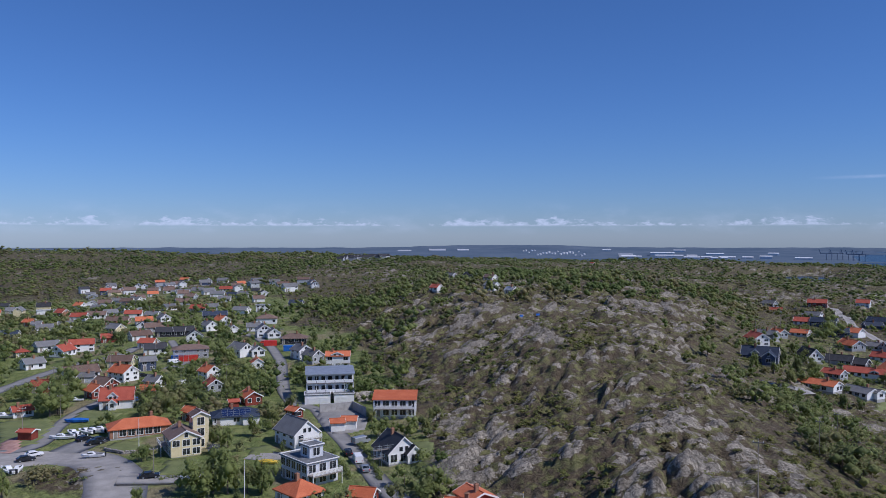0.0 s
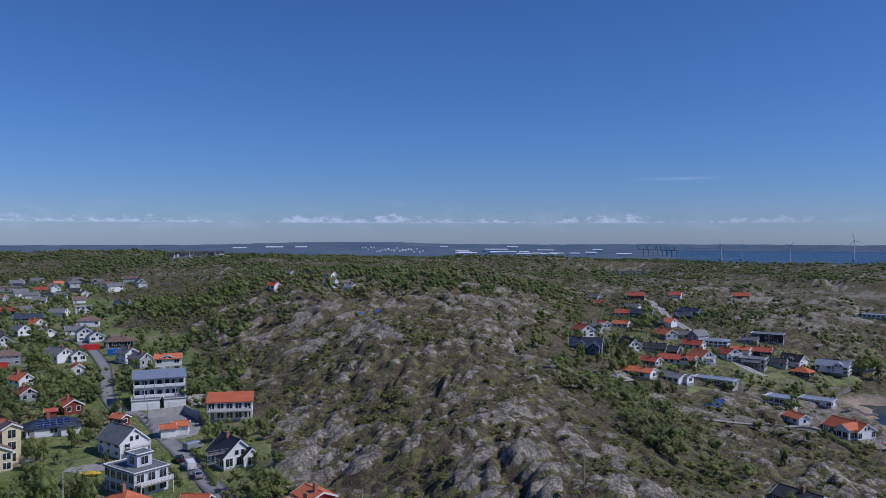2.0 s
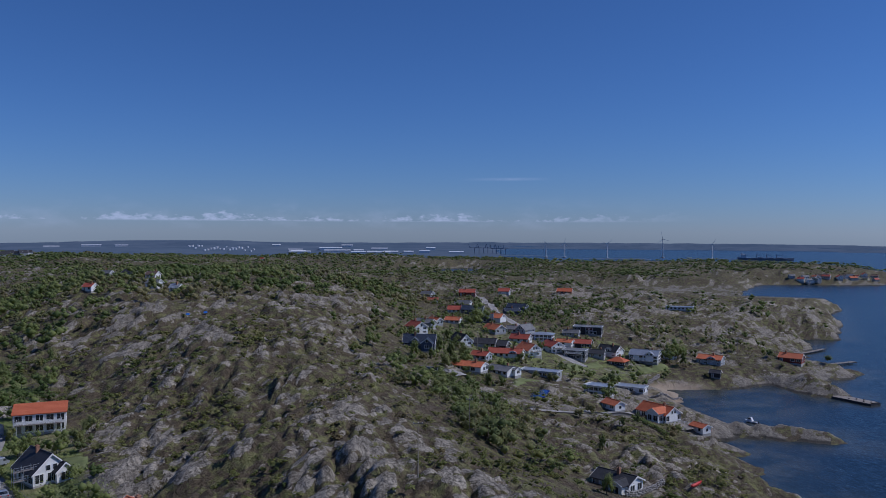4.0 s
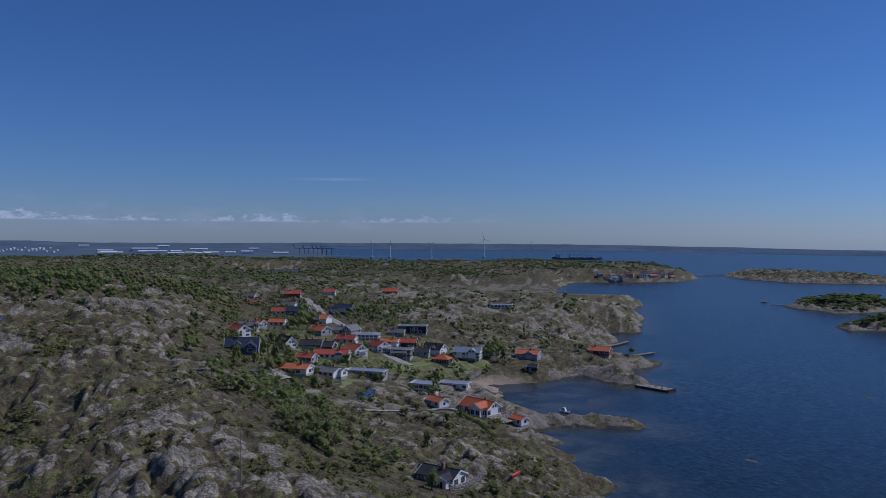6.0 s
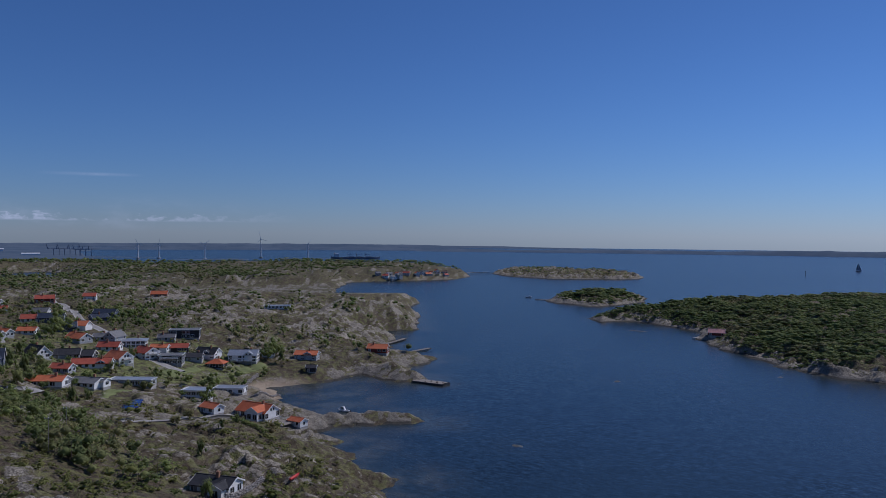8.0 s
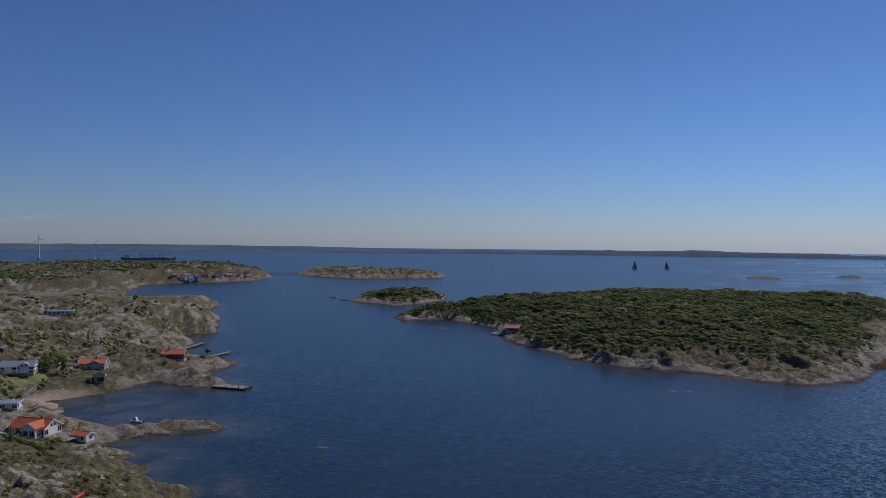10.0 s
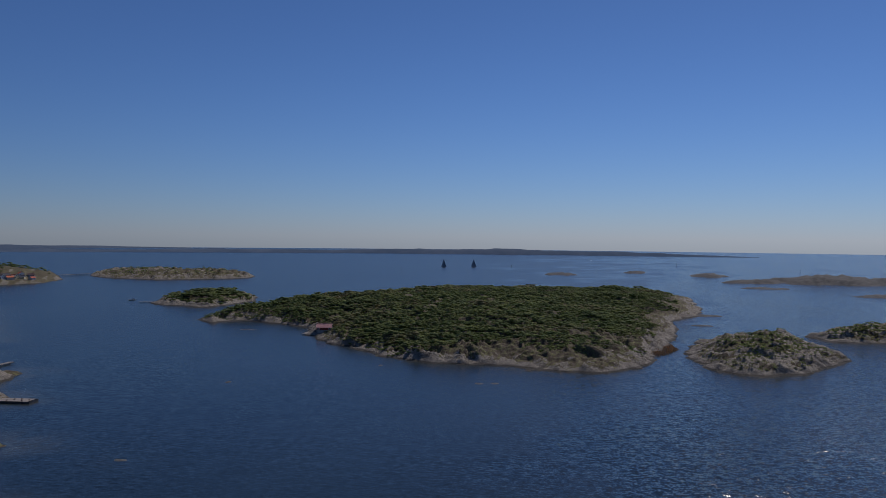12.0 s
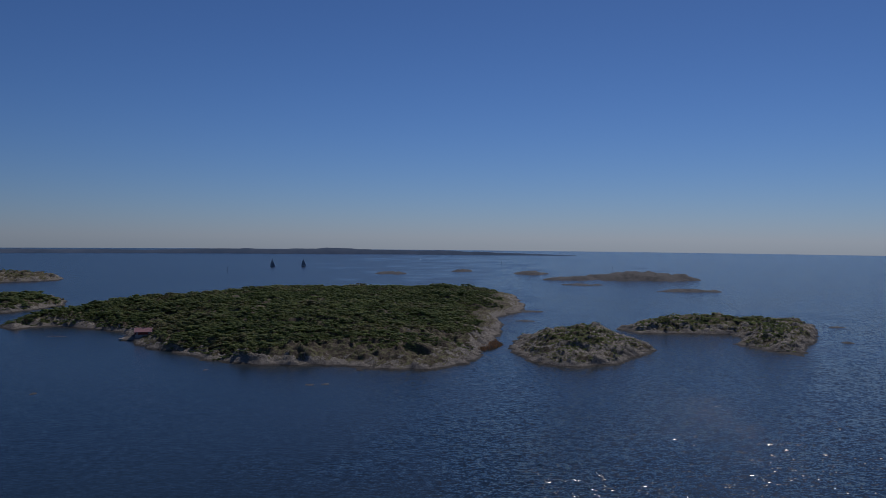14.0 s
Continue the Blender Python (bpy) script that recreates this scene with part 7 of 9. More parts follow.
house(-111.2, 345.8, 20, 14.6, 8.6, 4.1, "hip", 20, M_GREYWALL, M_BROWNTILE, "grey house with brown hipped roof behind scaffolding", floors=2, group='houses in the gardens of the valley')
# far end of the valley and houses on the wooded hill
house(25.7, 430.2, -40, 6.8, 5.2, 2.9, "gable", 32, M_WHITE, M_GREYTILE, "white gabled house with grey roof among the trees of the hill", group='houses on the wooded hill', sparse=0.4)
house(35.6, 420.5, -40, 5.2, 5.2, 1.9, "gable", 32, M_WHITE, M_METAL, "low white house with pale roof on the heath", group='houses on the wooded hill', sparse=0.4)
house(-4.6, 450.0, -40, 5.6, 5.2, 2.2, "gable", 32, M_WHITE, M_REDTILE, "white cottage with red roof among the trees of the hill", group='houses on the wooded hill', sparse=0.4)
house(4.6, 559.0, -40, 6.8, 5.2, 2.1, "gable", 32, M_GREYWALL, M_GREYTILE, "low grey house with grey roof on the hill", group='houses on the wooded hill', sparse=0.4)
house(17.1, 525.7, -40, 7.5, 5.2, 2.1, "gable", 32, M_GREYWALL, M_BLACKTILE, "grey house with black roof on the hill", group='houses on the wooded hill', sparse=0.4)
house(27.9, 479.2, -40, 6.8, 5.2, 2.2, "gable", 32, M_WHITE, M_BROWNTILE, "white house with brown roof on the hill", group='houses on the wooded hill', sparse=0.4)
house(277.0, 1482.3, -20, 6.8, 5.2, 4.0, "gable", 32, M_WHITE, M_REDTILE, "tall white house with red roof on the hill", group='houses on the wooded hill', sparse=0.4)


def upper_valley():
    """Houses on both sides of the upper valley, closer and smaller than those below."""
    rng = random.Random(41)
    coats = [(M_WHITE, "white")] * 6 + [(M_GREYWALL, "grey")] * 2 + [(M_CREAM, "cream"), (M_BLUEWALL, "dark blue")]
    tops = [(M_GREYTILE, "grey")] * 9 + [(M_BLACKTILE, "black")] * 4 + [(M_BROWNTILE, "brown")] * 4 + [(M_REDTILE, "red")] * 2 + [(M_ORANGE, "orange")]
    taken = [(hx, hy) for hx, hy, hr in HOUSE_AT]
    for cx, cy, rx, ry, n in ((-285, 775, 70, 75, 24), (-165, 690, 60, 75, 18), (-235, 575, 110, 80, 12), (-330, 640, 70, 60, 6)):
        made = tries = 0
        while made < n and tries < 400:
            tries += 1
            a, r = rng.uniform(0, math.tau), math.sqrt(rng.random())
            x, y = cx + rx * r * math.cos(a), cy + ry * r * math.sin(a)
            if min(math.hypot(x - hx, y - hy) for hx, hy in taken) < 14:
                continue
            taken.append((x, y))
            made += 1
            (wall, wt), (tile, tt) = rng.choice(coats), rng.choice(tops)
            two = rng.random() < 0.35
            house(x, y, rng.choice((20, 20, -70, 5, 40)) + rng.uniform(-8, 8), rng.uniform(8, 11.5), rng.uniform(6, 7.2), 4.2 if two else 2.6, "gable", rng.uniform(26, 38), wall, tile,
                  "%s %s house with %s roof in the upper valley" % (wt, "two-storey" if two else "low", tt), floors=2 if two else 1, group="houses of the upper valley", chim=rng.random() < 0.5, sparse=0.72)


upper_valley()

# ---- the bay village ----
house(124.0, 309.9, -28, 13.2, 7.7, 3.03, "gable", 38, M_BLUEWALL, M_BLUETILE, "dark blue house with blue-black roof and dormer", near=True, floors=2, group='houses of the bay village', dormer=(-1.7, 2.9), wing=(3.6, -4.3, 5.2, 4.7, 3.3, 'y'))
house(137.8, 348.6, -82, 9.5, 6.9, 3.31, "gable", 32, M_WHITE, M_REDTILE, "white house with red tiled roof", floors=2, group='houses of the bay village')
house(159.6, 345.7, -83, 9.9, 7.2, 2.2, "gable", 42, M_WHITE, M_BLACKTILE, "white gabled house with black roof", group='houses of the bay village')
house(139.7, 294.2, -52, 13.8, 6.9, 2.1, "gable", 22, M_WHITE, M_ORANGE, "long low white house with orange roof", near=True, group='houses of the bay village', big=True)
house(157.9, 319.9, -56, 8.0, 6.0, 2.17, "gable", 26, M_GREYWALL, M_REDTILE, "grey house with red-brown roof", group='houses of the bay village')
house(175.7, 329.6, -42, 16.1, 7.7, 2.1, "gable", 24, M_WHITE, M_REDTILE, "long white house with red tiled roof", group='houses of the bay village', dormer=(4.3, 3.0))
house(192.1, 337.0, -84, 10.9, 7.7, 2.89, "gable", 34, M_WHITE, M_ORANGE, "white gabled house with orange roof", floors=2, group='houses of the bay village', deck=(90, 0.0, 5.2, 1.7, 2.3))
house(155.2, 294.4, -66, 10.9, 7.2, 2.1, "gable", 22, M_RENDER, M_GREYTILE, "pale house with grey roof and white porch", near=True, group='houses of the bay village', wing=(4.7, 2.1, 4.3, 4.3, 2.4, 'x'))
house(178.1, 301.7, -53, 17.5, 6.4, 2.1, "flat", 0, M_GREYWALL, M_METAL, "long low grey house with flat metal roof", group='houses of the bay village', big=True)
house(212.2, 376.0, 19, 8.0, 6.9, 3.72, "gable", 36, M_GREYWALL, M_GREYTILE, "grey gabled house with grey roof", floors=2, group='houses of the bay village')
house(218.5, 368.1, -41, 11.3, 8.6, 3.17, "hip", 12, M_WHITE, M_METAL, "white house with low pale metal roof", floors=2, group='houses of the bay village', big=True)
house(200.8, 360.4, -49, 9.9, 6.9, 2.2, "gable", 28, M_WHITE, M_REDTILE, "white house with red tiled roof", group='houses of the bay village')
house(212.7, 348.5, -87, 10.5, 8.1, 3.03, "gable", 28, M_WHITE, M_REDTILE, "white gabled house with red roof and balcony", floors=2, group='houses of the bay village', deck=(90, 0.0, 6.0, 1.7, 2.4))
house(226.5, 358.6, -52, 8.5, 5.2, 2.17, "gable", 24, M_WHITE, M_ORANGE, "white house with orange roof", group='houses of the bay village')
house(220.8, 339.8, -45, 11.3, 7.7, 4.0, "flat", 0, M_DARKWALL, M_FELT, "black modern house with flat roof", floors=2, group='houses of the bay village', big=True, deck=(0, 0.0, 8.6, 1.7, 2.7))
house(235.8, 356.7, -43, 10.5, 6.9, 2.48, "gable", 25, M_DARKWALL, M_REDTILE, "dark house with red roof", group='houses of the bay village')
house(245.6, 344.8, -67, 11.3, 7.7, 2.76, "gable", 34, M_WHITE, M_BLACKTILE, "white house with black roof", floors=2, group='houses of the bay village', dormer=(0.9, 2.9))
house(235.2, 341.4, -45, 7.6, 5.2, 2.48, "gable", 30, M_GREYWALL, M_BLACKTILE, "grey house with black roof", group='houses of the bay village')
house(241.3, 331.9, -56, 8.5, 6.9, 2.1, "hip", 28, M_DARKWALL, M_ORANGE, "dark pavilion with orange hipped roof", group='houses of the bay village')
house(261.7, 336.4, -52, 14.6, 8.3, 3.31, "gable", 28, M_WHITE, M_METAL, "large white house with pale grey roof", floors=2, group='houses of the bay village', dormer=(3.1, 4.0), big=True, deck=(0, 0.0, 11.2, 1.9, 0.4))
house(278.2, 339.0, -69, 7.6, 6.0, 2.17, "gable", 24, M_WHITE, M_GREYTILE, "white garage with grey roof", name='garage', cat='garage', group='houses of the bay village')
house(293.9, 323.5, -58, 12.3, 8.1, 2.89, "gable", 22, M_GREYWALL, M_ORANGE, "grey house with orange roof above the shore", floors=2, group='houses of the bay village', dormer=(1.3, 4.0))
house(280.6, 305.5, -53, 5.1, 3.8, 2.17, "gable", 30, M_DARKWALL, M_BLACKTILE, "small black boarded hut by the shore", name='hut', cat='hut', group='', chim=False)
house(191.3, 276.0, -59, 10.5, 6.9, 4.13, "flat", 0, M_RENDER, M_METAL, "white two-storey house with flat metal roof", floors=2, group='houses of the bay village', big=True)
house(219.5, 291.8, -55, 13.2, 6.9, 2.1, "flat", 0, M_RENDER, M_METAL, "low white house with flat metal roof", group='houses of the bay village', big=True)
house(178.5, 248.3, -84, 7.6, 5.0, 2.17, "gable", 27, M_WHITE, M_ORANGE, "white garage with orange roof", near=True, name='garage', cat='garage', chim=False, group='houses of the bay village')
house(194.9, 242.3, -79, 14.2, 8.6, 2.62, "gable", 30, M_WHITE, M_ORANGE, "white seaside house with orange roof", near=True, group='houses of the bay village', big=True, wing=(3.4, -4.3, 6.0, 5.2, 3.5, 'y'))
house(202.0, 227.4, -84, 6.3, 4.3, 2.17, "gable", 22, M_WHITE, M_ORANGE, "white boathouse with orange roof", near=True, name='boathouse', cat='boathouse', chim=False, group='houses of the bay village')
house(214.7, 447.0, -36, 13.2, 7.7, 3.17, "gable", 30, M_BLUEWALL, M_BLUETILE, "blue house with dark roof", floors=2, group='houses of the bay village')
house(204.9, 413.8, -26, 12.3, 7.7, 2.48, "gable", 30, M_BLUEWALL, M_BLUETILE, "blue house with dark roof", floors=1, group='houses of the bay village')
house(206.6, 453.6, -34, 10.5, 6.9, 2.1, "gable", 30, M_WHITE, M_REDTILE, "white house with red roof", floors=1, group='houses of the bay village')
house(261.2, 553.8, -30, 12.3, 7.7, 3.17, "gable", 30, M_REDWALL, M_REDTILE, "red house with red roof", floors=2, group='houses of the bay village')
house(258.3, 468.4, -49, 13.2, 7.7, 2.76, "gable", 30, M_BLUEWALL, M_BLUETILE, "blue house with dark roof", floors=1, group='houses of the bay village')
house(247.7, 457.2, -8, 9.5, 6.9, 2.1, "gable", 30, M_BLUEWALL, M_BLUETILE, "blue house with dark roof", floors=1, group='houses of the bay village')
house(290.7, 548.5, -38, 8.5, 6.9, 3.03, "gable", 30, M_WHITE, M_REDTILE, "white house with red roof", floors=2, group='houses of the bay village')
house(355.9, 564.0, -42, 12.3, 7.7, 2.34, "gable", 30, M_BRICK, M_ORANGE, "brick house with orange roof", floors=1, group='houses of the bay village')
house(214.8, 415.5, -57, 9.5, 6.9, 2.76, "gable", 30, M_WHITE, M_ORANGE, "white house with orange roof", floors=1, group='houses of the bay village')
house(195.3, 379.6, -77, 10.5, 7.7, 2.34, "gable", 30, M_GREYWALL, M_ORANGE, "grey house with orange roof", floors=1, group='houses of the bay village')
house(214.8, 512.4, -23, 7.6, 5.2, 2.1, "gable", 30, M_WHITE, M_REDTILE, "low cottage with red roof", floors=1, group='houses of the bay village')
house(226.6, 551.5, -52, 9.5, 6.9, 2.48, "gable", 30, M_GREYWALL, M_GREYTILE, "grey house with grey roof", floors=1, group='houses of the bay village')
house(165.1, 390.7, -73, 7.6, 5.2, 2.1, "gable", 30, M_GREYWALL, M_ORANGE, "low cottage with orange roof", floors=1, group='houses of the bay village')
house(182.8, 405.9, -44, 8.5, 5.2, 2.1, "gable", 30, M_WHITE, M_ORANGE, "low cottage with orange roof", floors=1, group='houses of the bay village')
house(173.7, 347.0, -37, 10.5, 6.9, 2.17, "gable", 30, M_GREYWALL, M_BLACKTILE, "grey house with black roof", floors=1, group='houses of the bay village')
house(179.7, 344.5, -48, 9.5, 6.9, 2.17, "gable", 30, M_DARKWALL, M_BLACKTILE, "dark house with black roof", floors=1, group='houses of the bay village')
house(229.6, 493.2, -45, 10.5, 6.9, 2.34, "gable", 30, M_WHITE, M_GREYTILE, "white house with grey roof", floors=1, group='houses of the bay village')
house(208.6, 383.1, -49, 6.6, 5.2, 2.1, "gable", 30, M_WHITE, M_GREYTILE, "small white cottage with grey roof", floors=1, group='houses of the bay village')
house(153.8, 376.5, -52, 9.5, 6.0, 2.1, "gable", 30, M_GREYWALL, M_GREYTILE, "grey house with grey roof", floors=1, group='houses of the bay village')
house(242.0, 376.5, -43, 8.5, 5.2, 2.1, "gable", 30, M_GREYWALL, M_GREYTILE, "grey shed with grey roof", floors=1, group='houses of the bay village')
house(385.5, 456.9, -44, 18.9, 6.9, 2.1, "flat", 0, M_RENDER, M_METAL, "long low white shed with pale roof", name='shed', cat='shed', chim=False)
house(257.2, 382.7, -42, 16.1, 8.6, 4.0, "flat", 0, M_DARKWALL, M_FELT, "black modern house with flat roof", floors=2, group='houses of the bay village', big=True)
house(110.4, 151.8, -68, 9.9, 6.2, 2.17, "gable", 24, M_WHITE, M_BLACKTILE, "white cabin with black roof above the shore", near=True, group='', wing=(2.8, -3.4, 4.0, 3.4, 2.4, 'y'), name='cabin', cat='cabin', big=True)
house(337.1, 310.7, -61, 11.5, 7.0, 2.6, "gable", 30, M_REDWALL, M_ORANGE, "red boathouse with orange roof by the pier", name='boathouse', cat='boathouse')
house(573.5, 195.9, -75, 11.3, 6.9, 2.1, "gable", 34, M_REDWALL, M_PINKTILE, "red boathouse with faded red roof on the island shore", name='boathouse', cat='boathouse')
# village on the headland
house(973.1, 852.3, -3, 9.5, 6.9, 3.77, "gable", 32, M_CREAM, M_GREYTILE, "house of the headland village seen across the water", group='houses on the headland')
house(965.4, 866.5, -10, 9.5, 6.9, 3.77, "gable", 32, M_WHITE, M_GREYTILE, "house of the headland village seen across the water", group='houses on the headland')
house(954.8, 864.8, -57, 9.5, 6.9, 3.77, "gable", 32, M_WHITE, M_REDTILE, "house of the headland village seen across the water", group='houses on the headland')
house(996.9, 856.0, -61, 11.2, 6.9, 3.77, "gable", 32, M_GREYWALL, M_REDTILE, "house of the headland village seen across the water", group='houses on the headland')
house(1079.8, 858.4, -114, 7.7, 6.9, 2.79, "gable", 32, M_WHITE, M_ORANGE, "house of the headland village seen across the water", group='houses on the headland')
house(1025.4, 846.4, -105, 7.7, 6.9, 3.77, "gable", 32, M_WHITE, M_GREYTILE, "house of the headland village seen across the water", group='houses on the headland')
house(1002.6, 859.6, -40, 7.7, 6.9, 2.79, "gable", 32, M_WHITE, M_ORANGE, "house of the headland village seen across the water", group='houses on the headland')
house(995.1, 864.6, -59, 7.7, 6.9, 2.79, "gable", 32, M_WHITE, M_BROWNTILE, "house of the headland village seen across the water", group='houses on the headland')
house(1047.3, 843.3, -101, 9.5, 6.9, 3.77, "gable", 32, M_CREAM, M_REDTILE, "house of the headland village seen across the water", group='houses on the headland')
house(973.1, 850.5, -99, 7.7, 6.9, 3.77, "gable", 32, M_GREYWALL, M_GREYTILE, "house of the headland village seen across the water", group='houses on the headland')
house(1061.6, 824.3, -7, 7.7, 6.9, 2.79, "gable", 32, M_GREYWALL, M_REDTILE, "house of the headland village seen across the water", group='houses on the headland')
house(1054.1, 833.8, -82, 7.7, 6.9, 2.79, "gable", 32, M_CREAM, M_GREYTILE, "house of the headland village seen across the water", group='houses on the headland')
house(1036.7, 840.1, -27, 9.5, 6.9, 3.77, "gable", 32, M_GREYWALL, M_BROWNTILE, "house of the headland village seen across the water", group='houses on the headland')
house(1032.9, 840.0, -15, 11.2, 6.9, 2.79, "gable", 32, M_GREYWALL, M_ORANGE, "house of the headland village seen across the water", group='houses on the headland')
house(1000.2, 858.7, -98, 7.7, 6.9, 3.77, "gable", 32, M_WHITE, M_GREYTILE, "house of the headland village seen across the water", group='houses on the headland')
house(974.2, 855.7, -95, 7.7, 6.9, 3.77, "gable", 32, M_WHITE, M_ORANGE, "house of the headland village seen across the water", group='houses on the headland')
house(1051.4, 861.0, -60, 11.2, 6.9, 2.79, "gable", 32, M_WHITE, M_GREYTILE, "house of the headland village seen across the water", group='houses on the headland')
house(963.3, 855.3, -11, 11.2, 6.9, 3.77, "gable", 32, M_WHITE, M_GREYTILE, "house of the headland village seen across the water", group='houses on the headland')
house(1042.3, 845.7, -117, 9.5, 6.9, 3.77, "gable", 32, M_CREAM, M_GREYTILE, "house of the headland village seen across the water", group='houses on the headland')
house(1091.2, 848.7, -55, 9.5, 6.9, 2.79, "gable", 32, M_GREYWALL, M_BROWNTILE, "house of the headland village seen across the water", group='houses on the headland')
house(1006.8, 841.6, -118, 9.5, 6.9, 3.77, "gable", 32, M_WHITE, M_ORANGE, "house of the headland village seen across the water", group='houses on the headland')
house(951.2, 878.5, -27, 7.7, 6.9, 3.77, "gable", 32, M_GREYWALL, M_GREYTILE, "house of the headland village seen across the water", group='houses on the headland')

# ---- vehicles, boats, poles and other things of the valley ----
car(-21.2, 192.6, 106, M_HULL, "white van parked on the road", van=True)
car(-18.7, 185.1, 106, M_CARGREY, "silver car parked on the road", van=False)
car(-24.4, 198.9, 107, M_CARDARK, "dark car parked on the road", van=False)
car(-22.0, 208.2, 41, M_CARGREY, "blue-grey van parked beside the road", van=True)
car(-103.2, 197.9, 38, M_HULL, "white car parked at the yard", van=False)
car(-103.1, 193.9, 33, M_CARDARK, "dark car parked at the yard", van=False)
car(-97.3, 212.8, 55, M_CARDARK, "dark car on the parking place", van=False)
car(-92.8, 208.9, 39, M_CARDARK, "dark car on the parking place", van=False)
car(-92.9, 211.5, 64, M_CARDARK, "black car on the parking place", van=False)
car(-101.8, 261.1, 31, M_CARBLUE, "blue-grey car beside the white house", van=False)
car(-113.7, 332.1, 39, M_HULL, "white van beside the building site", van=True)
car(-95.0, 285.8, 78, M_HULL, "white van in the lane", van=True)
car(-66.5, 177.5, 21, M_CARDARK, "dark car by the gravel drive", van=False)
car(-86.4, 378.5, 13, M_REDPAINT, "red car in a drive", van=False)
car(109.7, 263.0, 7, M_CARDARK, "dark car in a gravel yard", van=False)
car(-116.0, 303.2, 41, M_CARDARK, "dark car between houses", van=False)
boat(-87.3, 195.6, 194, 5.5, M_HULL, "white motor boat on a trailer")
boat(-103.9, 214.3, 196, 6.5, M_HULL, "white motor boat laid up ashore")
boat(-102.7, 218.2, 145, 6, M_HULL, "white motor boat laid up ashore")
boat(-100.8, 216.5, 155, 6, M_HULL, "white motor boat laid up ashore")
boat(-100.1, 220.1, 154, 6, M_HULL, "white motor boat laid up ashore")
boat(-98.1, 220.3, 174, 6.5, M_HULL, "white motor boat laid up ashore")
boat(-96.5, 221.7, 184, 6, M_HULL, "white motor boat laid up ashore")
boat(-100.6, 181.6, 149, 6, M_HULL, "white motor boat laid up ashore")
boat(-98.8, 181.9, 89, 5, M_HULL, "white motor boat laid up ashore")
boat(-55.6, 176.3, 187, 7, M_HULL, "white motor boat on a trailer")
boat(-122.3, 261.4, 195, 5, M_HULL, "small white boat in a garden")
boat(-133.6, 238.8, 179, 7, M_HULL, "white boat beside the lawn")
boat(-108.4, 232.1, 195, 6.5, M_TARP, "boat under a blue tarpaulin", cover=True)
boat(-42.9, 190.8, 183, 5, M_YELLOW, "small yellow boat in a drive", cover=True)
boat(237.4, 238.2, 105, 5.6, M_HULL, "white cabin boat moored at the rocks", z=0.0, cabin=True)
boat(131.0, 148.5, 19, 4.5, M_REDPAINT, "red kayak on the shore rocks", cover=True, slim=True)
boat(205.0, 226.4, 18, 3.6, M_REDPAINT, "small red dinghy beside the boathouse", cover=True)
boat(940.3, 55.9, -77, 6, M_HULL, "small white motor boat on the sea", z=0.0, cabin=True)
boat(818.5, 507.7, -38, 8, M_HULL, "small white motor boat on the sea", z=0.0, cabin=True)
boat(2733.2, -11.5, -90, 6, M_HULL, "small white motor boat on the sea", z=0.0, cabin=True)
container(-109.8, 338.4, 18, M_REDPAINT, "red container at the building site", 8.0)
container(-114.1, 338.3, 19, M_TARP, "blue container at the building site", 6.0)
container(-82.3, 373.2, 12, M_REDPAINT, "dull red covered trailer", 6.0)
container(-69.7, 356.8, 11, M_TARP, "blue covered stack in a garden", 6.0)
pole(-40.2, 158.2, 14, 10.5, "white tapered flagpole in a garden", "flagpole", M_TRIM)
pole(-80.3, 207.0, 21, 7.5, "white tapered flagpole in a garden", "flagpole", M_TRIM)
pole(13.2, 131.9, -6, 7, "white tapered flagpole in a garden", "flagpole", M_TRIM)
pole(-76.0, 274.7, 15, 10, "grey wooden utility pole with a crossbar", "utility pole", M_WOOD, arm=True)
pole(-92.2, 276.0, 18, 9, "grey wooden utility pole with a crossbar", "utility pole", M_WOOD, arm=True)
pole(-75.5, 367.3, 12, 9, "grey wooden utility pole with a crossbar", "utility pole", M_WOOD, arm=True)
pole(-128.7, 303.9, 23, 9, "grey wooden utility pole with a crossbar", "utility pole", M_WOOD, arm=True)
pole(-124.5, 258.4, 26, 7, "grey wooden utility pole with a crossbar", "utility pole", M_WOOD, arm=True)
pole(-117.0, 240.0, 26, 7, "grey wooden utility pole with a crossbar", "utility pole", M_WOOD, arm=True)
pole(-65.9, 178.4, 20, 7, "grey wooden utility pole with a crossbar", "utility pole", M_WOOD, arm=True)
pole(-113.9, 212.6, 28, 9, "grey wooden utility pole with a crossbar", "utility pole", M_WOOD, arm=True)
pole(-137.8, 277.9, 26, 9, "grey wooden utility pole with a crossbar", "utility pole", M_WOOD, arm=True)
pole(-122.1, 333.6, 20, 9, "grey wooden utility pole with a crossbar", "utility pole", M_WOOD, arm=True)
pole(-91.2, 435.1, 12, 9, "grey wooden utility pole with a crossbar", "utility pole", M_WOOD, arm=True)
pole(-146.8, 337.2, 24, 8, "grey wooden utility pole with a crossbar", "utility pole", M_WOOD, arm=True)
pole(-187.5, 501.9, 20, 8, "grey wooden utility pole with a crossbar", "utility pole", M_WOOD, arm=True)
pole(167.1, 393.1, -23, 11, "grey wooden utility pole with a crossbar", "utility pole", M_WOOD, arm=True)
pole(166.0, 362.2, -25, 11, "grey wooden utility pole with a crossbar", "utility pole", M_WOOD, arm=True)
pole(162.5, 333.3, -26, 10, "grey wooden utility pole with a crossbar", "utility pole", M_WOOD, arm=True)
pole(144.2, 366.3, -21, 9, "grey wooden utility pole with a crossbar", "utility pole", M_WOOD, arm=True)
pole(102.0, 204.6, -26, 9, "grey wooden utility pole with a crossbar", "utility pole", M_WOOD, arm=True)
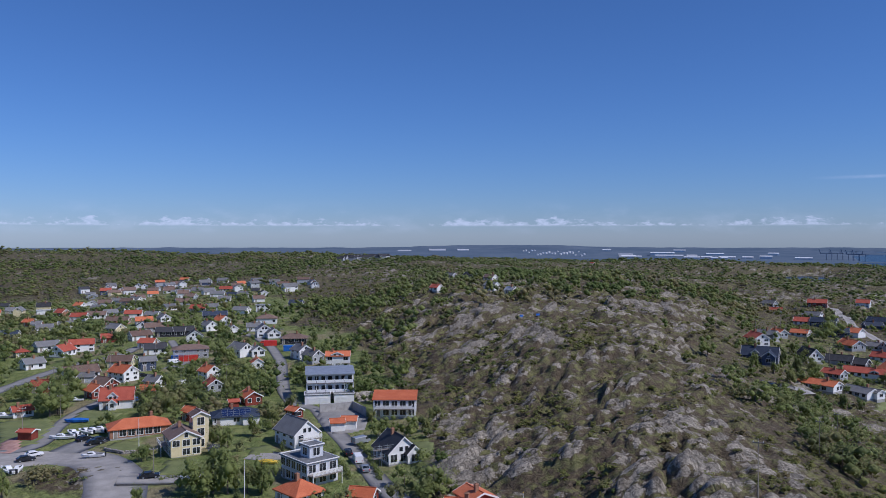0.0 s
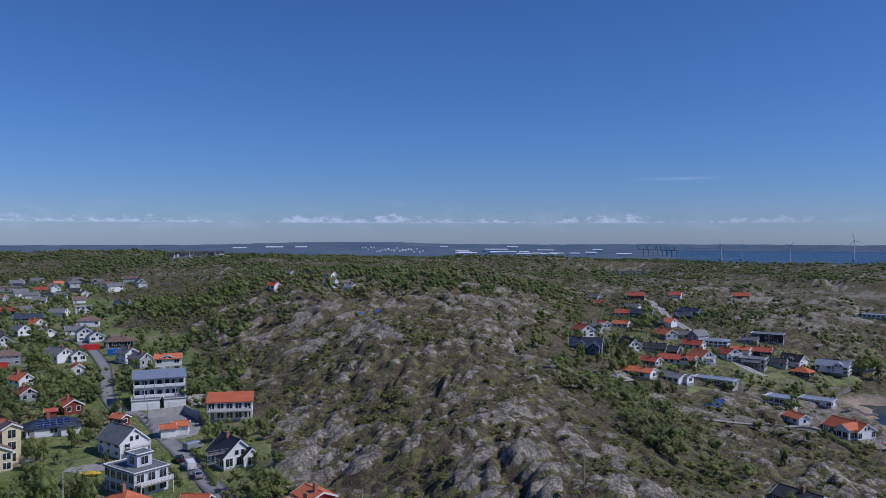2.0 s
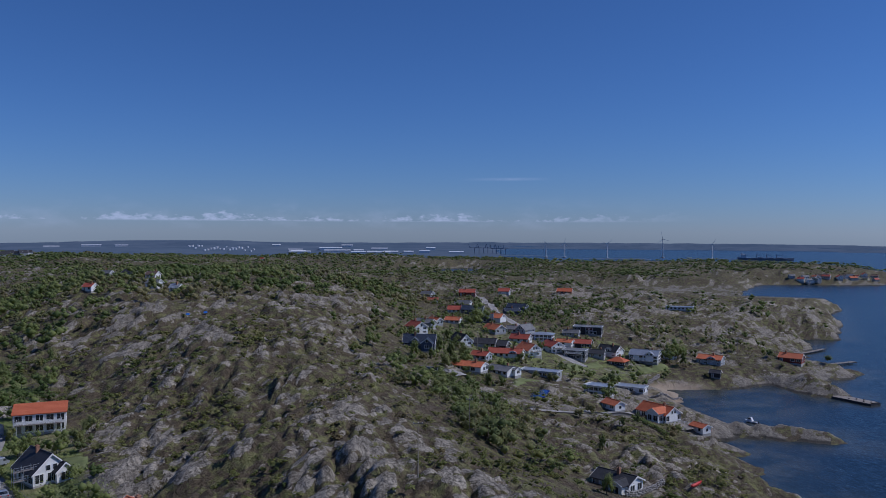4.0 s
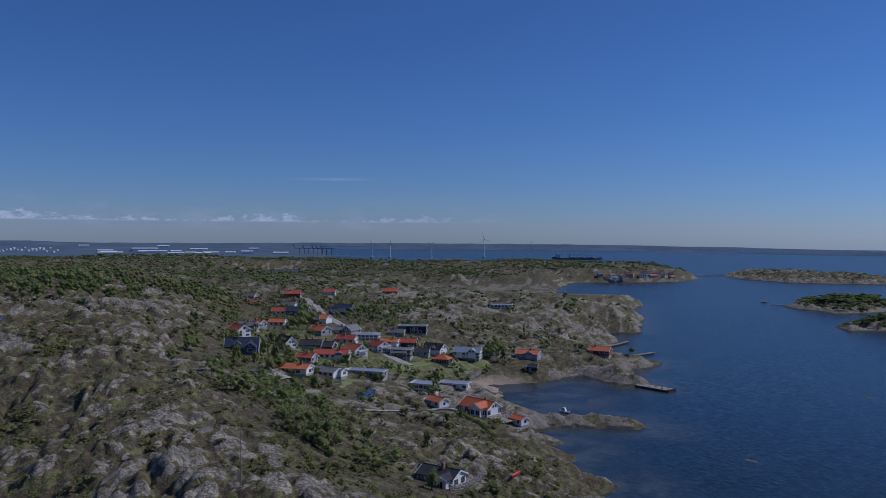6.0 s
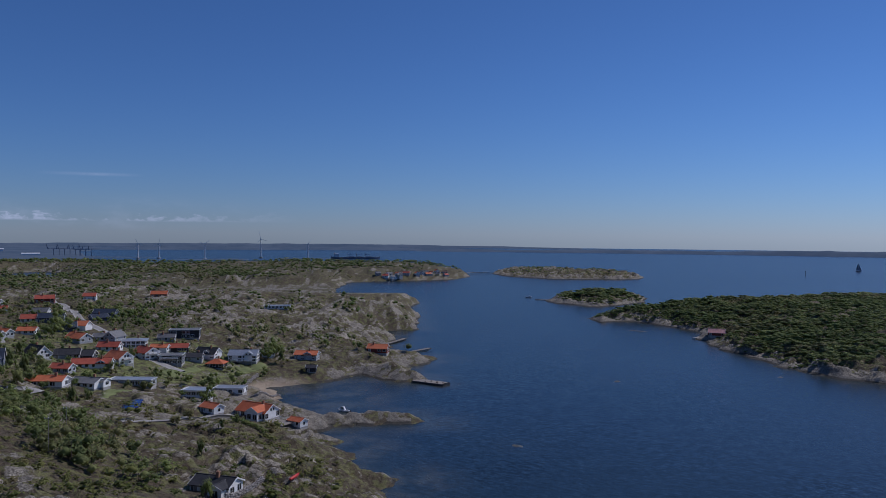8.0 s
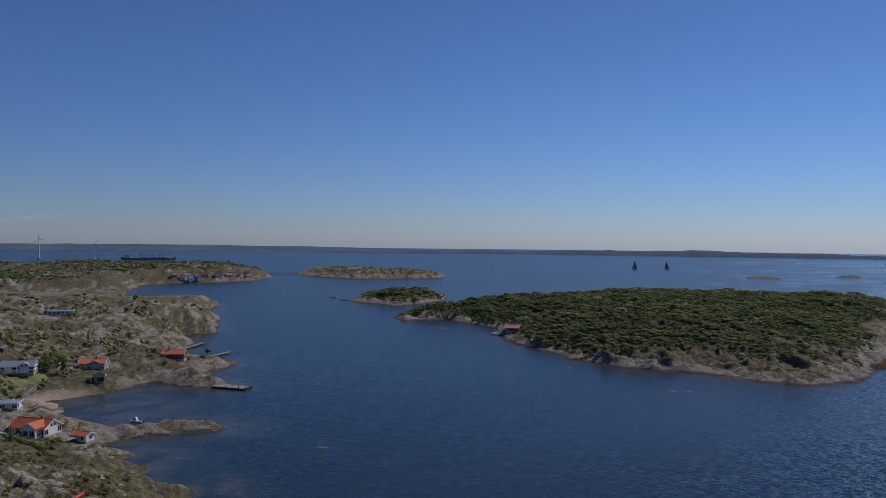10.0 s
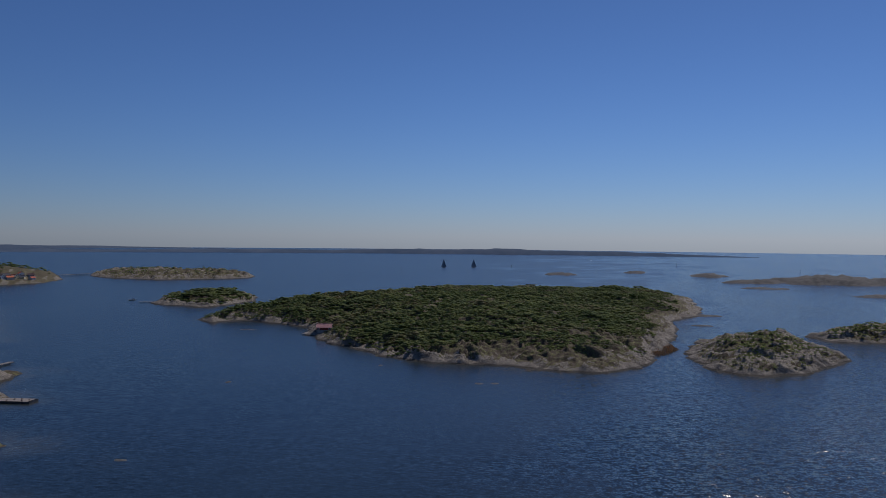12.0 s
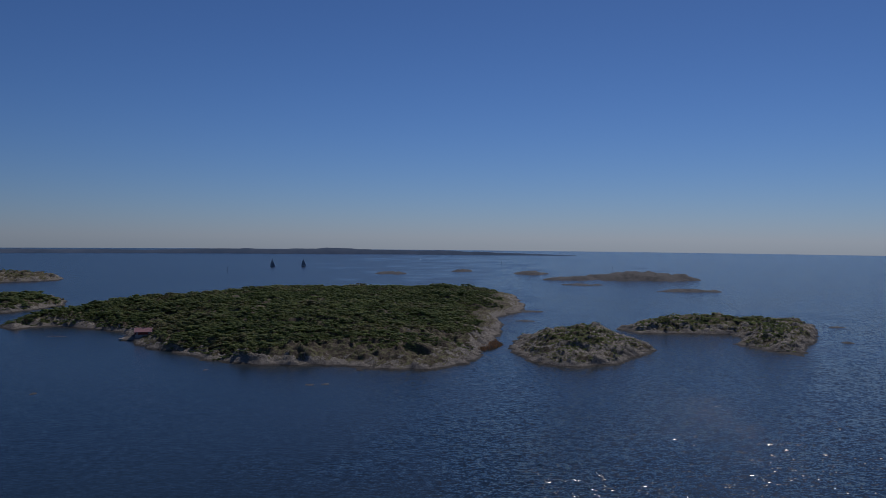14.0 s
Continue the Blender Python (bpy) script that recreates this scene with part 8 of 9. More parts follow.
pole(189.0, 353.4, -28, 8, "grey wooden utility pole with a crossbar", "utility pole", M_WOOD, arm=True)
pole(324.0, 336.0, -44, 9, "grey wooden utility pole with a crossbar", "utility pole", M_WOOD, arm=True)
pole(87.6, 184.2, -25, 9, "grey wooden utility pole with a crossbar", "utility pole", M_WOOD, arm=True)
pole(50.4, 126.6, -22, 10, "grey wooden utility pole with a crossbar", "utility pole", M_WOOD, arm=True)
pole(239.1, 351.1, -34, 9, "grey wooden utility pole with a crossbar", "utility pole", M_WOOD, arm=True)
hedge([(-24.3, 212.8), (-18.9, 196.5), (-14.3, 177.6)], 1.6, 1.4)
hedge([(-28.6, 200.2), (-24.2, 188.1), (-21.0, 178.2)], 1.4, 1.2)
hedge([(-35.8, 204.5), (-33.1, 206.2), (-31.7, 211.2)], 1.2, 1.2)
hedge([(-63.9, 176.6), (-58.8, 180.3), (-52.1, 184.2)], 1.0, 1.0)
hedge([(179.4, 237.4), (177.5, 223.0), (177.9, 215.0)], 1.8, 2.0)
stone_wall([(-87.6, 202.7), (-81.2, 198.9), (-77.9, 199.5)], 1.0, 0.7, "low dry stone wall below the lawn")
stone_wall([(-58.0, 196.2), (-57.0, 199.0)], 1.0, 0.6, "low dry stone wall")
stone_wall([(217.0, 287.3), (225.9, 280.3), (241.4, 283.1)], 1.2, 1.0, "dark boulder wall along the beach")
stone_wall([(107.8, 144.9), (115.8, 147.8), (123.2, 150.4)], 1.6, 0.8, "dry stone terrace wall beside the cabin")
stone_wall([(235.3, 303.5), (252.9, 314.0)], 2, 1.2, "stone wall beside a drive")
terrace_block(-36.7, 254.8, 10)
rock_cut([(-27.0, 257.5), (-21.0, 260.5), (-14.0, 256.0)], 7.0, "bank of broken grey granite blocks behind the courtyard")
solar_roof(-60.19, 228.28, ground_z(-61.3, 231.7) + 2.99, 18, 5, 3, 24)
retaining_wall([(-38.3, 241.8), (-28.6, 246.1)], [(-28.6, 246.1), (-23.6, 237.0)])
scaffold(-13.7, 189.1, 28, 7.0, 5.0)
scaffold(-108.5, 337.6, 20, 14.0, 4.5)
pool([(145.4, 254.1), (152.6, 262.5), (156.3, 263.1), (158.8, 262.3), (151.2, 252.1), (144.8, 248.3)])
tarp_tent(33.1, 339.4, -6)
tarp_tent(40.4, 341.6, -6)
# ---- piers and decks of the shore ----
pier([(308.4, 296.8), (312.5, 283.1), (310.7, 258.6)], 2.2, "long weathered wooden pier on posts")
pier([(309.8, 259.3), (311.5, 241.5)], 6.5, "wide dark pier head with tyres and bollards")
pier([(365.8, 324.5), (384.4, 324.7), (403.1, 325.5)], 3.0, "floating wooden jetty beside rocks")
pier([(391.9, 359.3), (409.2, 363.2), (429.5, 369.6)], 2.6, "narrow wooden jetty on posts")
pier([(570.5, 210.6), (588.6, 209.2), (603.6, 209.0)], 4.5, "stone and timber landing stage")
pier([(1234.4, 905.1), (1298.6, 889.6)], 5, "low footbridge between the islands", high=3.0)
pier([(795.0, 483.6), (800.1, 460.8)], 3, "narrow wooden jetty on posts")
deck_terrace(196.4, 233.1, -80)
reeds([(532.8, -39.1), (570.8, -46.6), (579.1, -58.5), (556.1, -61.5), (532.7, -52.7), (520.9, -44.4)])
# ---- far things across the water ----
ship(1747.5, 1708.3, -42, 150)
wind_turbine(1270.9, 2125.3, -31, 42)
wind_turbine(1322.9, 2100.5, -32, 42)
wind_turbine(1376.3, 1951.1, -35, 44)
wind_turbine(1651.1, 1816.4, -42, 44)
wind_turbine(1595.5, 1970.6, -39, 58)
harbour_crane(1227.2, 2525.2, -26, 34)
harbour_crane(1258.1, 2517.0, -27, 34)
harbour_crane(1289.1, 2508.7, -27, 34)
harbour_crane(1320.1, 2500.5, -28, 34)
harbour_crane(1269.0, 2440.4, -27, 34)
sailing_yacht(1988.4, 361.2, -65, 21)
sailing_yacht(2015.3, 287.9, -67, 21)
beacon(1718.0, -426.6, -104, 14)
beacon(1673.5, 398.3, -77, 8)
beacon(2313.1, -246.8, -96, 8)
beacon(1966.6, 186.1, -85, 6)
far_shed(-183.3, 3643.9, 3, 60, 4.2)
far_shed(-31.9, 3605.6, 1, 76, 4.8)
far_shed(85.2, 3575.9, -1, 51, 4.2)
far_shed(647.2, 2756.1, -13, 76, 4.8)
far_shed(795.4, 2798.0, -16, 94, 5.4)
far_shed(824.1, 2632.4, -17, 51, 4.2)
far_shed(906.2, 2610.5, -19, 51, 3.6)
far_shed(1046.1, 2573.3, -22, 37, 9.0)
far_shed(1019.2, 2657.7, -21, 34, 4.2)
far_shed(1155.8, 2544.2, -24, 51, 4.8)
far_shed(679.0, 3310.4, -12, 34, 4.8)
far_shed(804.9, 2922.2, -15, 85, 4.8)
far_shed(681.1, 2972.8, -13, 51, 3.6)
far_shed(975.8, 2852.4, -19, 60, 4.2)
far_shed(671.1, 2881.2, -13, 51, 3.6)
far_shed(763.4, 2804.3, -15, 31, 3.6)
far_shed(906.1, 3048.7, -17, 42, 6.0)
far_shed(854.8, 2731.3, -17, 34, 3.6)
far_shed(882.6, 2662.0, -18, 34, 3.0)
far_shed(952.9, 2662.0, -20, 51, 3.6)
far_shed(1231.9, 2962.6, -23, 37, 7.2)
storage_tank(315.7, 3173.6, -6, 4.7)
storage_tank(323.0, 3133.8, -6, 4.8)
storage_tank(326.6, 3061.8, -6, 3.7)
storage_tank(356.2, 3229.8, -6, 5.3)
storage_tank(359.5, 3156.1, -6, 4.1)
storage_tank(347.8, 2958.9, -7, 4.5)
storage_tank(363.1, 2996.1, -7, 4.6)
storage_tank(380.0, 3044.3, -7, 3.9)
storage_tank(390.9, 3042.6, -7, 5.3)
storage_tank(405.6, 3069.4, -8, 5.1)
storage_tank(411.2, 3027.4, -8, 3.7)
storage_tank(418.8, 3002.2, -8, 4.8)
storage_tank(446.9, 3121.3, -8, 3.7)
storage_tank(436.1, 2969.3, -8, 4.5)
storage_tank(452.4, 3003.9, -9, 5.4)
storage_tank(463.3, 3002.3, -9, 5.4)
storage_tank(487.3, 3084.0, -9, 5.2)
storage_tank(496.2, 3067.7, -9, 5.5)
storage_tank(488.5, 2952.1, -9, 3.8)
storage_tank(532.7, 3147.4, -10, 4.0)
storage_tank(506.0, 2925.1, -10, 4.5)
storage_tank(531.7, 3008.1, -10, 4.2)
house(-144.0, 1095.2, -10, 10, 8, 5, "gable", 35, M_GREYWALL, M_BLACKTILE, "row house with black roof on the far slope", floors=2, group="row of far houses", chim=False, windows=False)
house(-146.1, 1150.0, -17, 10, 8, 5, "gable", 35, M_GREYWALL, M_BLACKTILE, "row house with black roof on the far slope", floors=2, group="row of far houses", chim=False, windows=False)
house(-146.0, 1190.5, -19, 10, 8, 5, "gable", 35, M_GREYWALL, M_BLACKTILE, "row house with black roof on the far slope", floors=2, group="row of far houses", chim=False, windows=False)
house(-137.2, 1160.7, -5, 10, 8, 5, "gable", 35, M_GREYWALL, M_BLACKTILE, "row house with black roof on the far slope", floors=2, group="row of far houses", chim=False, windows=False)
house(-132.3, 1163.1, -5, 10, 8, 5, "gable", 35, M_GREYWALL, M_BLACKTILE, "row house with black roof on the far slope", floors=2, group="row of far houses", chim=False, windows=False)
house(-127.5, 1166.6, 14, 10, 8, 5, "gable", 35, M_GREYWALL, M_BLACKTILE, "row house with black roof on the far slope", floors=2, group="row of far houses", chim=False, windows=False)
house(-122.8, 1170.8, 1, 10, 8, 5, "gable", 35, M_GREYWALL, M_BLACKTILE, "row house with black roof on the far slope", floors=2, group="row of far houses", chim=False, windows=False)
house(-115.2, 1146.2, 16, 10, 8, 5, "gable", 35, M_GREYWALL, M_BLACKTILE, "row house with black roof on the far slope", floors=2, group="row of far houses", chim=False, windows=False)
house(-114.0, 1187.3, 11, 10, 8, 5, "gable", 35, M_GREYWALL, M_BLACKTILE, "row house with black roof on the far slope", floors=2, group="row of far houses", chim=False, windows=False)
house(-110.4, 1205.8, 19, 10, 8, 5, "gable", 35, M_GREYWALL, M_BLACKTILE, "row house with black roof on the far slope", floors=2, group="row of far houses", chim=False, windows=False)
house(-108.7, 1247.5, 0, 10, 8, 5, "gable", 35, M_GREYWALL, M_BLACKTILE, "row house with black roof on the far slope", floors=2, group="row of far houses", chim=False, windows=False)
house(-96.7, 1169.0, -30, 10, 8, 5, "gable", 35, M_GREYWALL, M_BLACKTILE, "row house with black roof on the far slope", floors=2, group="row of far houses", chim=False, windows=False)
house(-91.5, 1168.2, 12, 10, 8, 5, "gable", 35, M_GREYWALL, M_BLACKTILE, "row house with black roof on the far slope", floors=2, group="row of far houses", chim=False, windows=False)
house(-90.1, 1220.1, 18, 10, 8, 5, "gable", 35, M_WHITE, M_BLACKTILE, "row house with black roof on the far slope", floors=2, group="row of far houses", chim=False, windows=False)

# trees that stand out in the gardens: x, y, size, turn, kind
def placed(x, y, s, a, k):
    PLACED_TREES.append((x, y, s, a, k))


PLACED_TREES = []
placed(-120.4, 240.3, 1.3, 235, 1)
placed(-119.7, 244.0, 1.1, 340, 1)
placed(-126.4, 264.8, 1.25, 106, 1)
placed(-135.2, 277.9, 1.1, 15, 1)
placed(-88.7, 245.5, 1.0, 160, 2)
placed(-84.2, 242.6, 0.9, 300, 2)
placed(-89.1, 237.0, 0.8, 20, 2)
placed(-49.9, 169.8, 1.2, 105, 1)
placed(-46.7, 169.5, 1.25, 280, 0)
placed(-42.6, 169.9, 1.1, 165, 2)
placed(-39.4, 169.5, 1.1, 340, 0)
placed(-52.9, 167.7, 1.0, 255, 1)
placed(-18.3, 214.0, 0.7, 335, 1)
placed(-14.4, 213.7, 0.72, 150, 1)
placed(-9.7, 211.6, 0.75, 0, 1)
placed(-6.0, 215.9, 0.8, 175, 2)
placed(-21.4, 231.2, 0.6, 265, 2)
placed(-2.2, 223.2, 0.8, 350, 2)
placed(-41.9, 213.1, 0.7, 330, 3)
placed(-44.0, 215.8, 0.5, 260, 4)
placed(-41.2, 199.8, 0.45, 239, 3)
placed(-156.9, 385.1, 1.1, 65, 3)
placed(-57.6, 293.2, 0.7, 330, 4)
placed(-78.5, 305.1, 1, 95, 2)
placed(-73.2, 266.1, 1, 280, 2)
placed(-50.0, 221.8, 0.7, 50, 4)
placed(-50.4, 231.0, 0.8, 120, 2)
placed(-91.9, 330.0, 1.2, 245, 1)
placed(-60.5, 238.4, 0.7, 130, 4)
placed(-2.2, 164.4, 0.9, 315, 1)
placed(-4.5, 161.3, 0.8, 175, 4)
placed(-32.3, 313.3, 0.7, 160, 2)
placed(212.5, 295.0, 0.9, 75, 1)
placed(180.2, 270.0, 0.6, 50, 4)
placed(136.6, 318.1, 1.0, 355, 3)
placed(136.7, 306.3, 1.1, 135, 3)
placed(126.6, 289.1, 0.9, 65, 2)
placed(203.1, 411.6, 1.4, 160, 1)
placed(188.9, 393.2, 1.2, 55, 1)
placed(283.2, 336.5, 1.3, 195, 1)
placed(273.9, 331.7, 1.1, 90, 1)
placed(276.3, 324.3, 1.0, 265, 3)
placed(155.4, 211.2, 0.5, 180, 3)
placed(176.9, 231.0, 0.5, 30, 3)
placed(158.1, 233.5, 0.8, 120, 5)
placed(148.4, 225.5, 0.7, 340, 5)
placed(188.3, 265.1, 0.8, 45, 1)
placed(128.0, 182.8, 0.6, 335, 3)
placed(102.6, 144.9, 0.6, 24, 0)

# ---- woods, heath bushes and garden trees ----
def wood_at(x, y):
    """How thickly the mainland is wooded, 0 to 1, and how tall the trees stand."""
    d = np.hypot(x, y)
    n = fbm(x / 70, y / 70, 200, 4)
    m = fbm(x / 22, y / 22, 210, 3)
    hillw = smooth(y, 290, 430) * smooth(x + 0.12 * y, -60, 20) * smooth(400 - x, 0, 110)
    out = 0.46 * hillw
    out = np.maximum(out, 0.7 * smooth(y, 620, 900) * smooth(420 - x, -200, 200))
    out = np.maximum(out, 0.75 * smooth(y, 330, 420) * smooth(x, -110, -55) * smooth(40 - x, 0, 60))
    gardens = turf_at(x, y)
    bay = smooth(x, 60, 110) * gardens
    out = np.maximum(out, (0.46 + 0.2 * smooth(d, 420, 560)) * gardens + 0.36 * bay)
    # the hollow behind the near ridge, and the gardens of the bay village
    out = np.maximum(out, 0.95 * smooth(26 - np.hypot((x - 104) / 1.0, (y - 228) / 1.5), 0, 14))
    out = np.maximum(out, 0.6 * smooth(20 - np.hypot((x - 98) / 0.8, (y - 180) / 1.6), 0, 10))
    out = np.maximum(out, 0.75 * smooth(44 - np.hypot(x - 150, (y - 330) / 1.4), 0, 20))
    out = np.maximum(out, 0.55 * smooth(45 - np.hypot(x + 2, (y - 190) / 1.3), 10, 34) * smooth(10 - x, 0, 8))
    out = np.maximum(out, 0.8 * smooth(16 - np.hypot((x - 345) / 1.6, y - 352), 0, 10))
    north = smooth(x, 330, 460) * smooth(y, 330, 480)
    out = np.where(north > 0.5, 0.2 + 0.5 * smooth(y, 800, 1050), out)
    out = out * (1 - 0.95 * smooth(x, 430, 560) * smooth(d, 680, 780) * smooth(1190 - d, 0, 40))
    out = out * (1 - 0.75 * smooth(x, 400, 480) * smooth(1000 - y, 0, 200))
    near = rocky(x, y) * smooth(760 - d, 0, 200) * (0.55 + 0.45 * smooth(430 - d, 0, 110)) * smooth(x + 10 + 0.1 * np.maximum(0, y - 250), 0, 12)
    out = out * (1 - 0.93 * near)
    out = np.maximum(out, 0.55 * bay_gardens(x, y))
    out = out + (n * 1.1 + m * 0.9) * np.clip(out * 1.6, 0, 0.6)
    tall = 4.4 + 2.6 * smooth(n, -0.3, 0.4) - 1.2 * hillw - 1.4 * gardens * smooth(560 - d, 0, 120) - 0.9 * smooth(x, 60, 110) * gardens
    return np.clip(out, 0, 1), tall


def ring_points(r0, r1, cell, seed, a0=-34, a1=126):
    rng = np.random.default_rng(seed)
    n = int(r1 * 2 / cell) + 2
    g = (np.arange(n) - n / 2) * cell
    x, y = np.meshgrid(g, g, indexing="ij")
    x = x + rng.uniform(-0.5, 0.5, x.shape) * cell
    y = y + rng.uniform(-0.5, 0.5, y.shape) * cell
    r, a = np.hypot(x, y), np.degrees(np.arctan2(x, y))
    k = (r >= r0) & (r < r1) & (a > a0) & (a < a1)
    return x[k], y[k]


ROADS_AT = []
for ob in list(scene.objects):
    if ob.type == "MESH" and ob.name.split(".")[0] in ("road", "yard", "lawn", "paving"):
        co = np.zeros(len(ob.data.vertices) * 3)
        ob.data.vertices.foreach_get("co", co)
        ROADS_AT.append(co.reshape(-1, 3)[:, :2])
ROADS_AT = np.concatenate(ROADS_AT)
TAKEN = set((int(x // 3), int(y // 3)) for x, y in ROADS_AT)
for hx, hy, hr in HOUSE_AT:
    if math.hypot(hx, hy) > 480 or hx > 60:
        hr *= 0.6
    q = int(hr * 0.8 // 3) + 1
    for i in range(-q, q + 1):
        for j in range(-q, q + 1):
            if math.hypot(i * 3, j * 3) < hr * 0.8 + 1:
                TAKEN.add((int(hx // 3) + i, int(hy // 3) + j))


# gardens stay open on the side of the slope that the windows look out on
for hx, hy, hr in HOUSE_AT:
    d = math.hypot(hx, hy)
    if d < 480 and hx < 60:
        for k in range(0, 9, 2):
            bx, by = hx - hx / d * (hr + k), hy - hy / d * (hr + k)
            q = int(hr * 0.7 // 3)
            for i in range(-q, q + 1):
                for j in range(-q, q + 1):
                    TAKEN.add((int(bx // 3) + i, int(by // 3) + j))


def sight_clear(x, y):
    return np.array([(int(a // 3), int(b // 3)) not in TAKEN for a, b in zip(x, y)], bool) if len(x) else np.zeros(0, bool)


def grow(name, x, y, z, tall, wide, tint, per, lobes, size, mat, label, category, seed, stems=True, heart=0.6):
    """A joined wood: every plant has a stem and a crown of leaf clumps."""
    if not len(x):
        return None
    rng = np.random.default_rng(seed)
    tops = np.stack([x, y, z + tall * 0.50, wide * 1.15, tall * 0.50, tint], 1)
    verts, clumps, cores, tn = leaf_cloud(tops, lobes, per, size, rng, heart)
    loops, sizes, soft = crown_faces(clumps, cores)
    slots = np.zeros(len(sizes), np.int32)
    if stems:
        n = len(x)
        b0 = len(verts)
        r = (0.02 * tall)[:, None]
        a = np.array([0, 2.1, 4.2])
        foot = np.stack([x[:, None] + r * np.cos(a), y[:, None] + r * np.sin(a), np.repeat((z - 0.6)[:, None], 3, 1)], 2)
        tip = np.stack([x, y, z + tall * 0.7], 1)[:, None, :]
        sv = np.concatenate([foot, tip], 1).reshape(-1, 3)
        b = b0 + np.arange(n)[:, None] * 4
        st = np.concatenate([b + [0, 1, 3], b + [1, 2, 3], b + [2, 0, 3]], 1).ravel()
        verts = np.concatenate([verts, sv])
        tn = np.concatenate([tn, np.full(len(sv), 0.5)])
        loops = np.concatenate([loops, st])
        sizes = np.concatenate([sizes, np.full(n * 3, 3)])
        slots = np.concatenate([slots, np.ones(n * 3, np.int32)])
        soft = np.concatenate([soft, np.zeros(n * 3, bool)])
    ob = big_mesh(name, verts, loops, sizes, [mat, M_BARK], {"tint": tn}, smooth_on=False)
    ob.data.polygons.foreach_set("material_index", slots)
    ob.data.polygons.foreach_set("use_smooth", soft)
    return tagged(ob, label, category, kind="stuff")


def mainland_wood(r0, r1, cell, per, size, seed, scale=1.0):
    x, y = ring_points(r0, r1, cell, seed)
    rng = np.random.default_rng(seed + 1)
    s = inside(MAINLAND, x, y)
    k = s > 6
    x, y = x[k], y[k]
    dens, tall = wood_at(x, y)
    k = rng.uniform(0, 1, len(x)) < dens * (1.0 if r0 < 300 else 0.75)
    k &= sight_clear(x, y) if r0 < 1000 else True
    x, y, tall = x[k], y[k], tall[k]
    z, s = land_z(0, x, y)
    tall = tall * rng.uniform(0.6, 1.35, len(x)) * scale
    wide = tall * rng.uniform(0.42, 0.62, len(x)) * (1.0 if r0 < 600 else 1.7 if r0 < 1200 else 2.0)
    tint = np.clip(0.45 + 0.9 * fbm(x / 45, y / 45, 300, 3) + rng.normal(0, 0.16, len(x)), 0, 1)
    dark = rng.uniform(0, 1, len(x)) < 0.30 + 0.45 * smooth(np.hypot(x, y), 400, 1000)
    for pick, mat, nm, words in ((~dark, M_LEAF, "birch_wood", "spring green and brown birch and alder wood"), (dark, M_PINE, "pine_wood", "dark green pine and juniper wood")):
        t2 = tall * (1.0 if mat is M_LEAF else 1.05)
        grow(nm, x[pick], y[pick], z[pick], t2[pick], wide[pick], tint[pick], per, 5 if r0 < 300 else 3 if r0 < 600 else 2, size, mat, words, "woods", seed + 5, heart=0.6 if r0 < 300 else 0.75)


mainland_wood(120, 320, 4.0, 88, 0.145, 11)
mainland_wood(320, 620, 4.8, 27, 0.21, 12)
mainland_wood(620, 900, 5.6, 12, 0.2, 13, 0.8)
mainland_wood(900, 1250, 7.6, 9, 0.24, 15, 0.9)
mainland_wood(1250, 2100, 12, 7, 0.36, 14, 1.0)


def heath_bushes():
    for r0, r1, cell, per, size, seed in ((118, 330, 2.4, 26, 0.2, 21), (330, 700, 4.0, 10, 0.3, 22)):
        x, y = ring_points(r0, r1, cell, seed)
        rng = np.random.default_rng(seed)
        s = inside(MAINLAND, x, y)
        z, _ = land_z(0, x, y)
        c = cover_at(x, y, z, 0)
        k = (s > 10) & (rng.uniform(0, 1, len(x)) < 0.5 * smooth(c, 0.4, 0.7) * (0.3 + 1.4 * smooth(fbm(x / 13, y / 13, 330, 3), -0.1, 0.35))) & sight_clear(x, y) & (z > 4)
        k &= turf_at(x, y) < 0.4
        x, y, z = x[k], y[k], z[k]
        tall = rng.gamma(3.0, 0.32, len(x)) + 0.35
        tall = np.where(rng.uniform(0, 1, len(x)) < 0.06, tall * 1.8, tall)
        tint = np.clip(0.4 + 0.8 * fbm(x / 30, y / 30, 310, 3) + rng.normal(0, 0.15, len(x)), 0, 1)
        grow("heath_bush", x, y, z - 0.1, tall, tall * rng.uniform(0.6, 1.0, len(x)), tint, per, 3, size, M_BUSH, "low brown and green heath bushes between the rocks", "bushes", seed, stems=False)


heath_bushes()


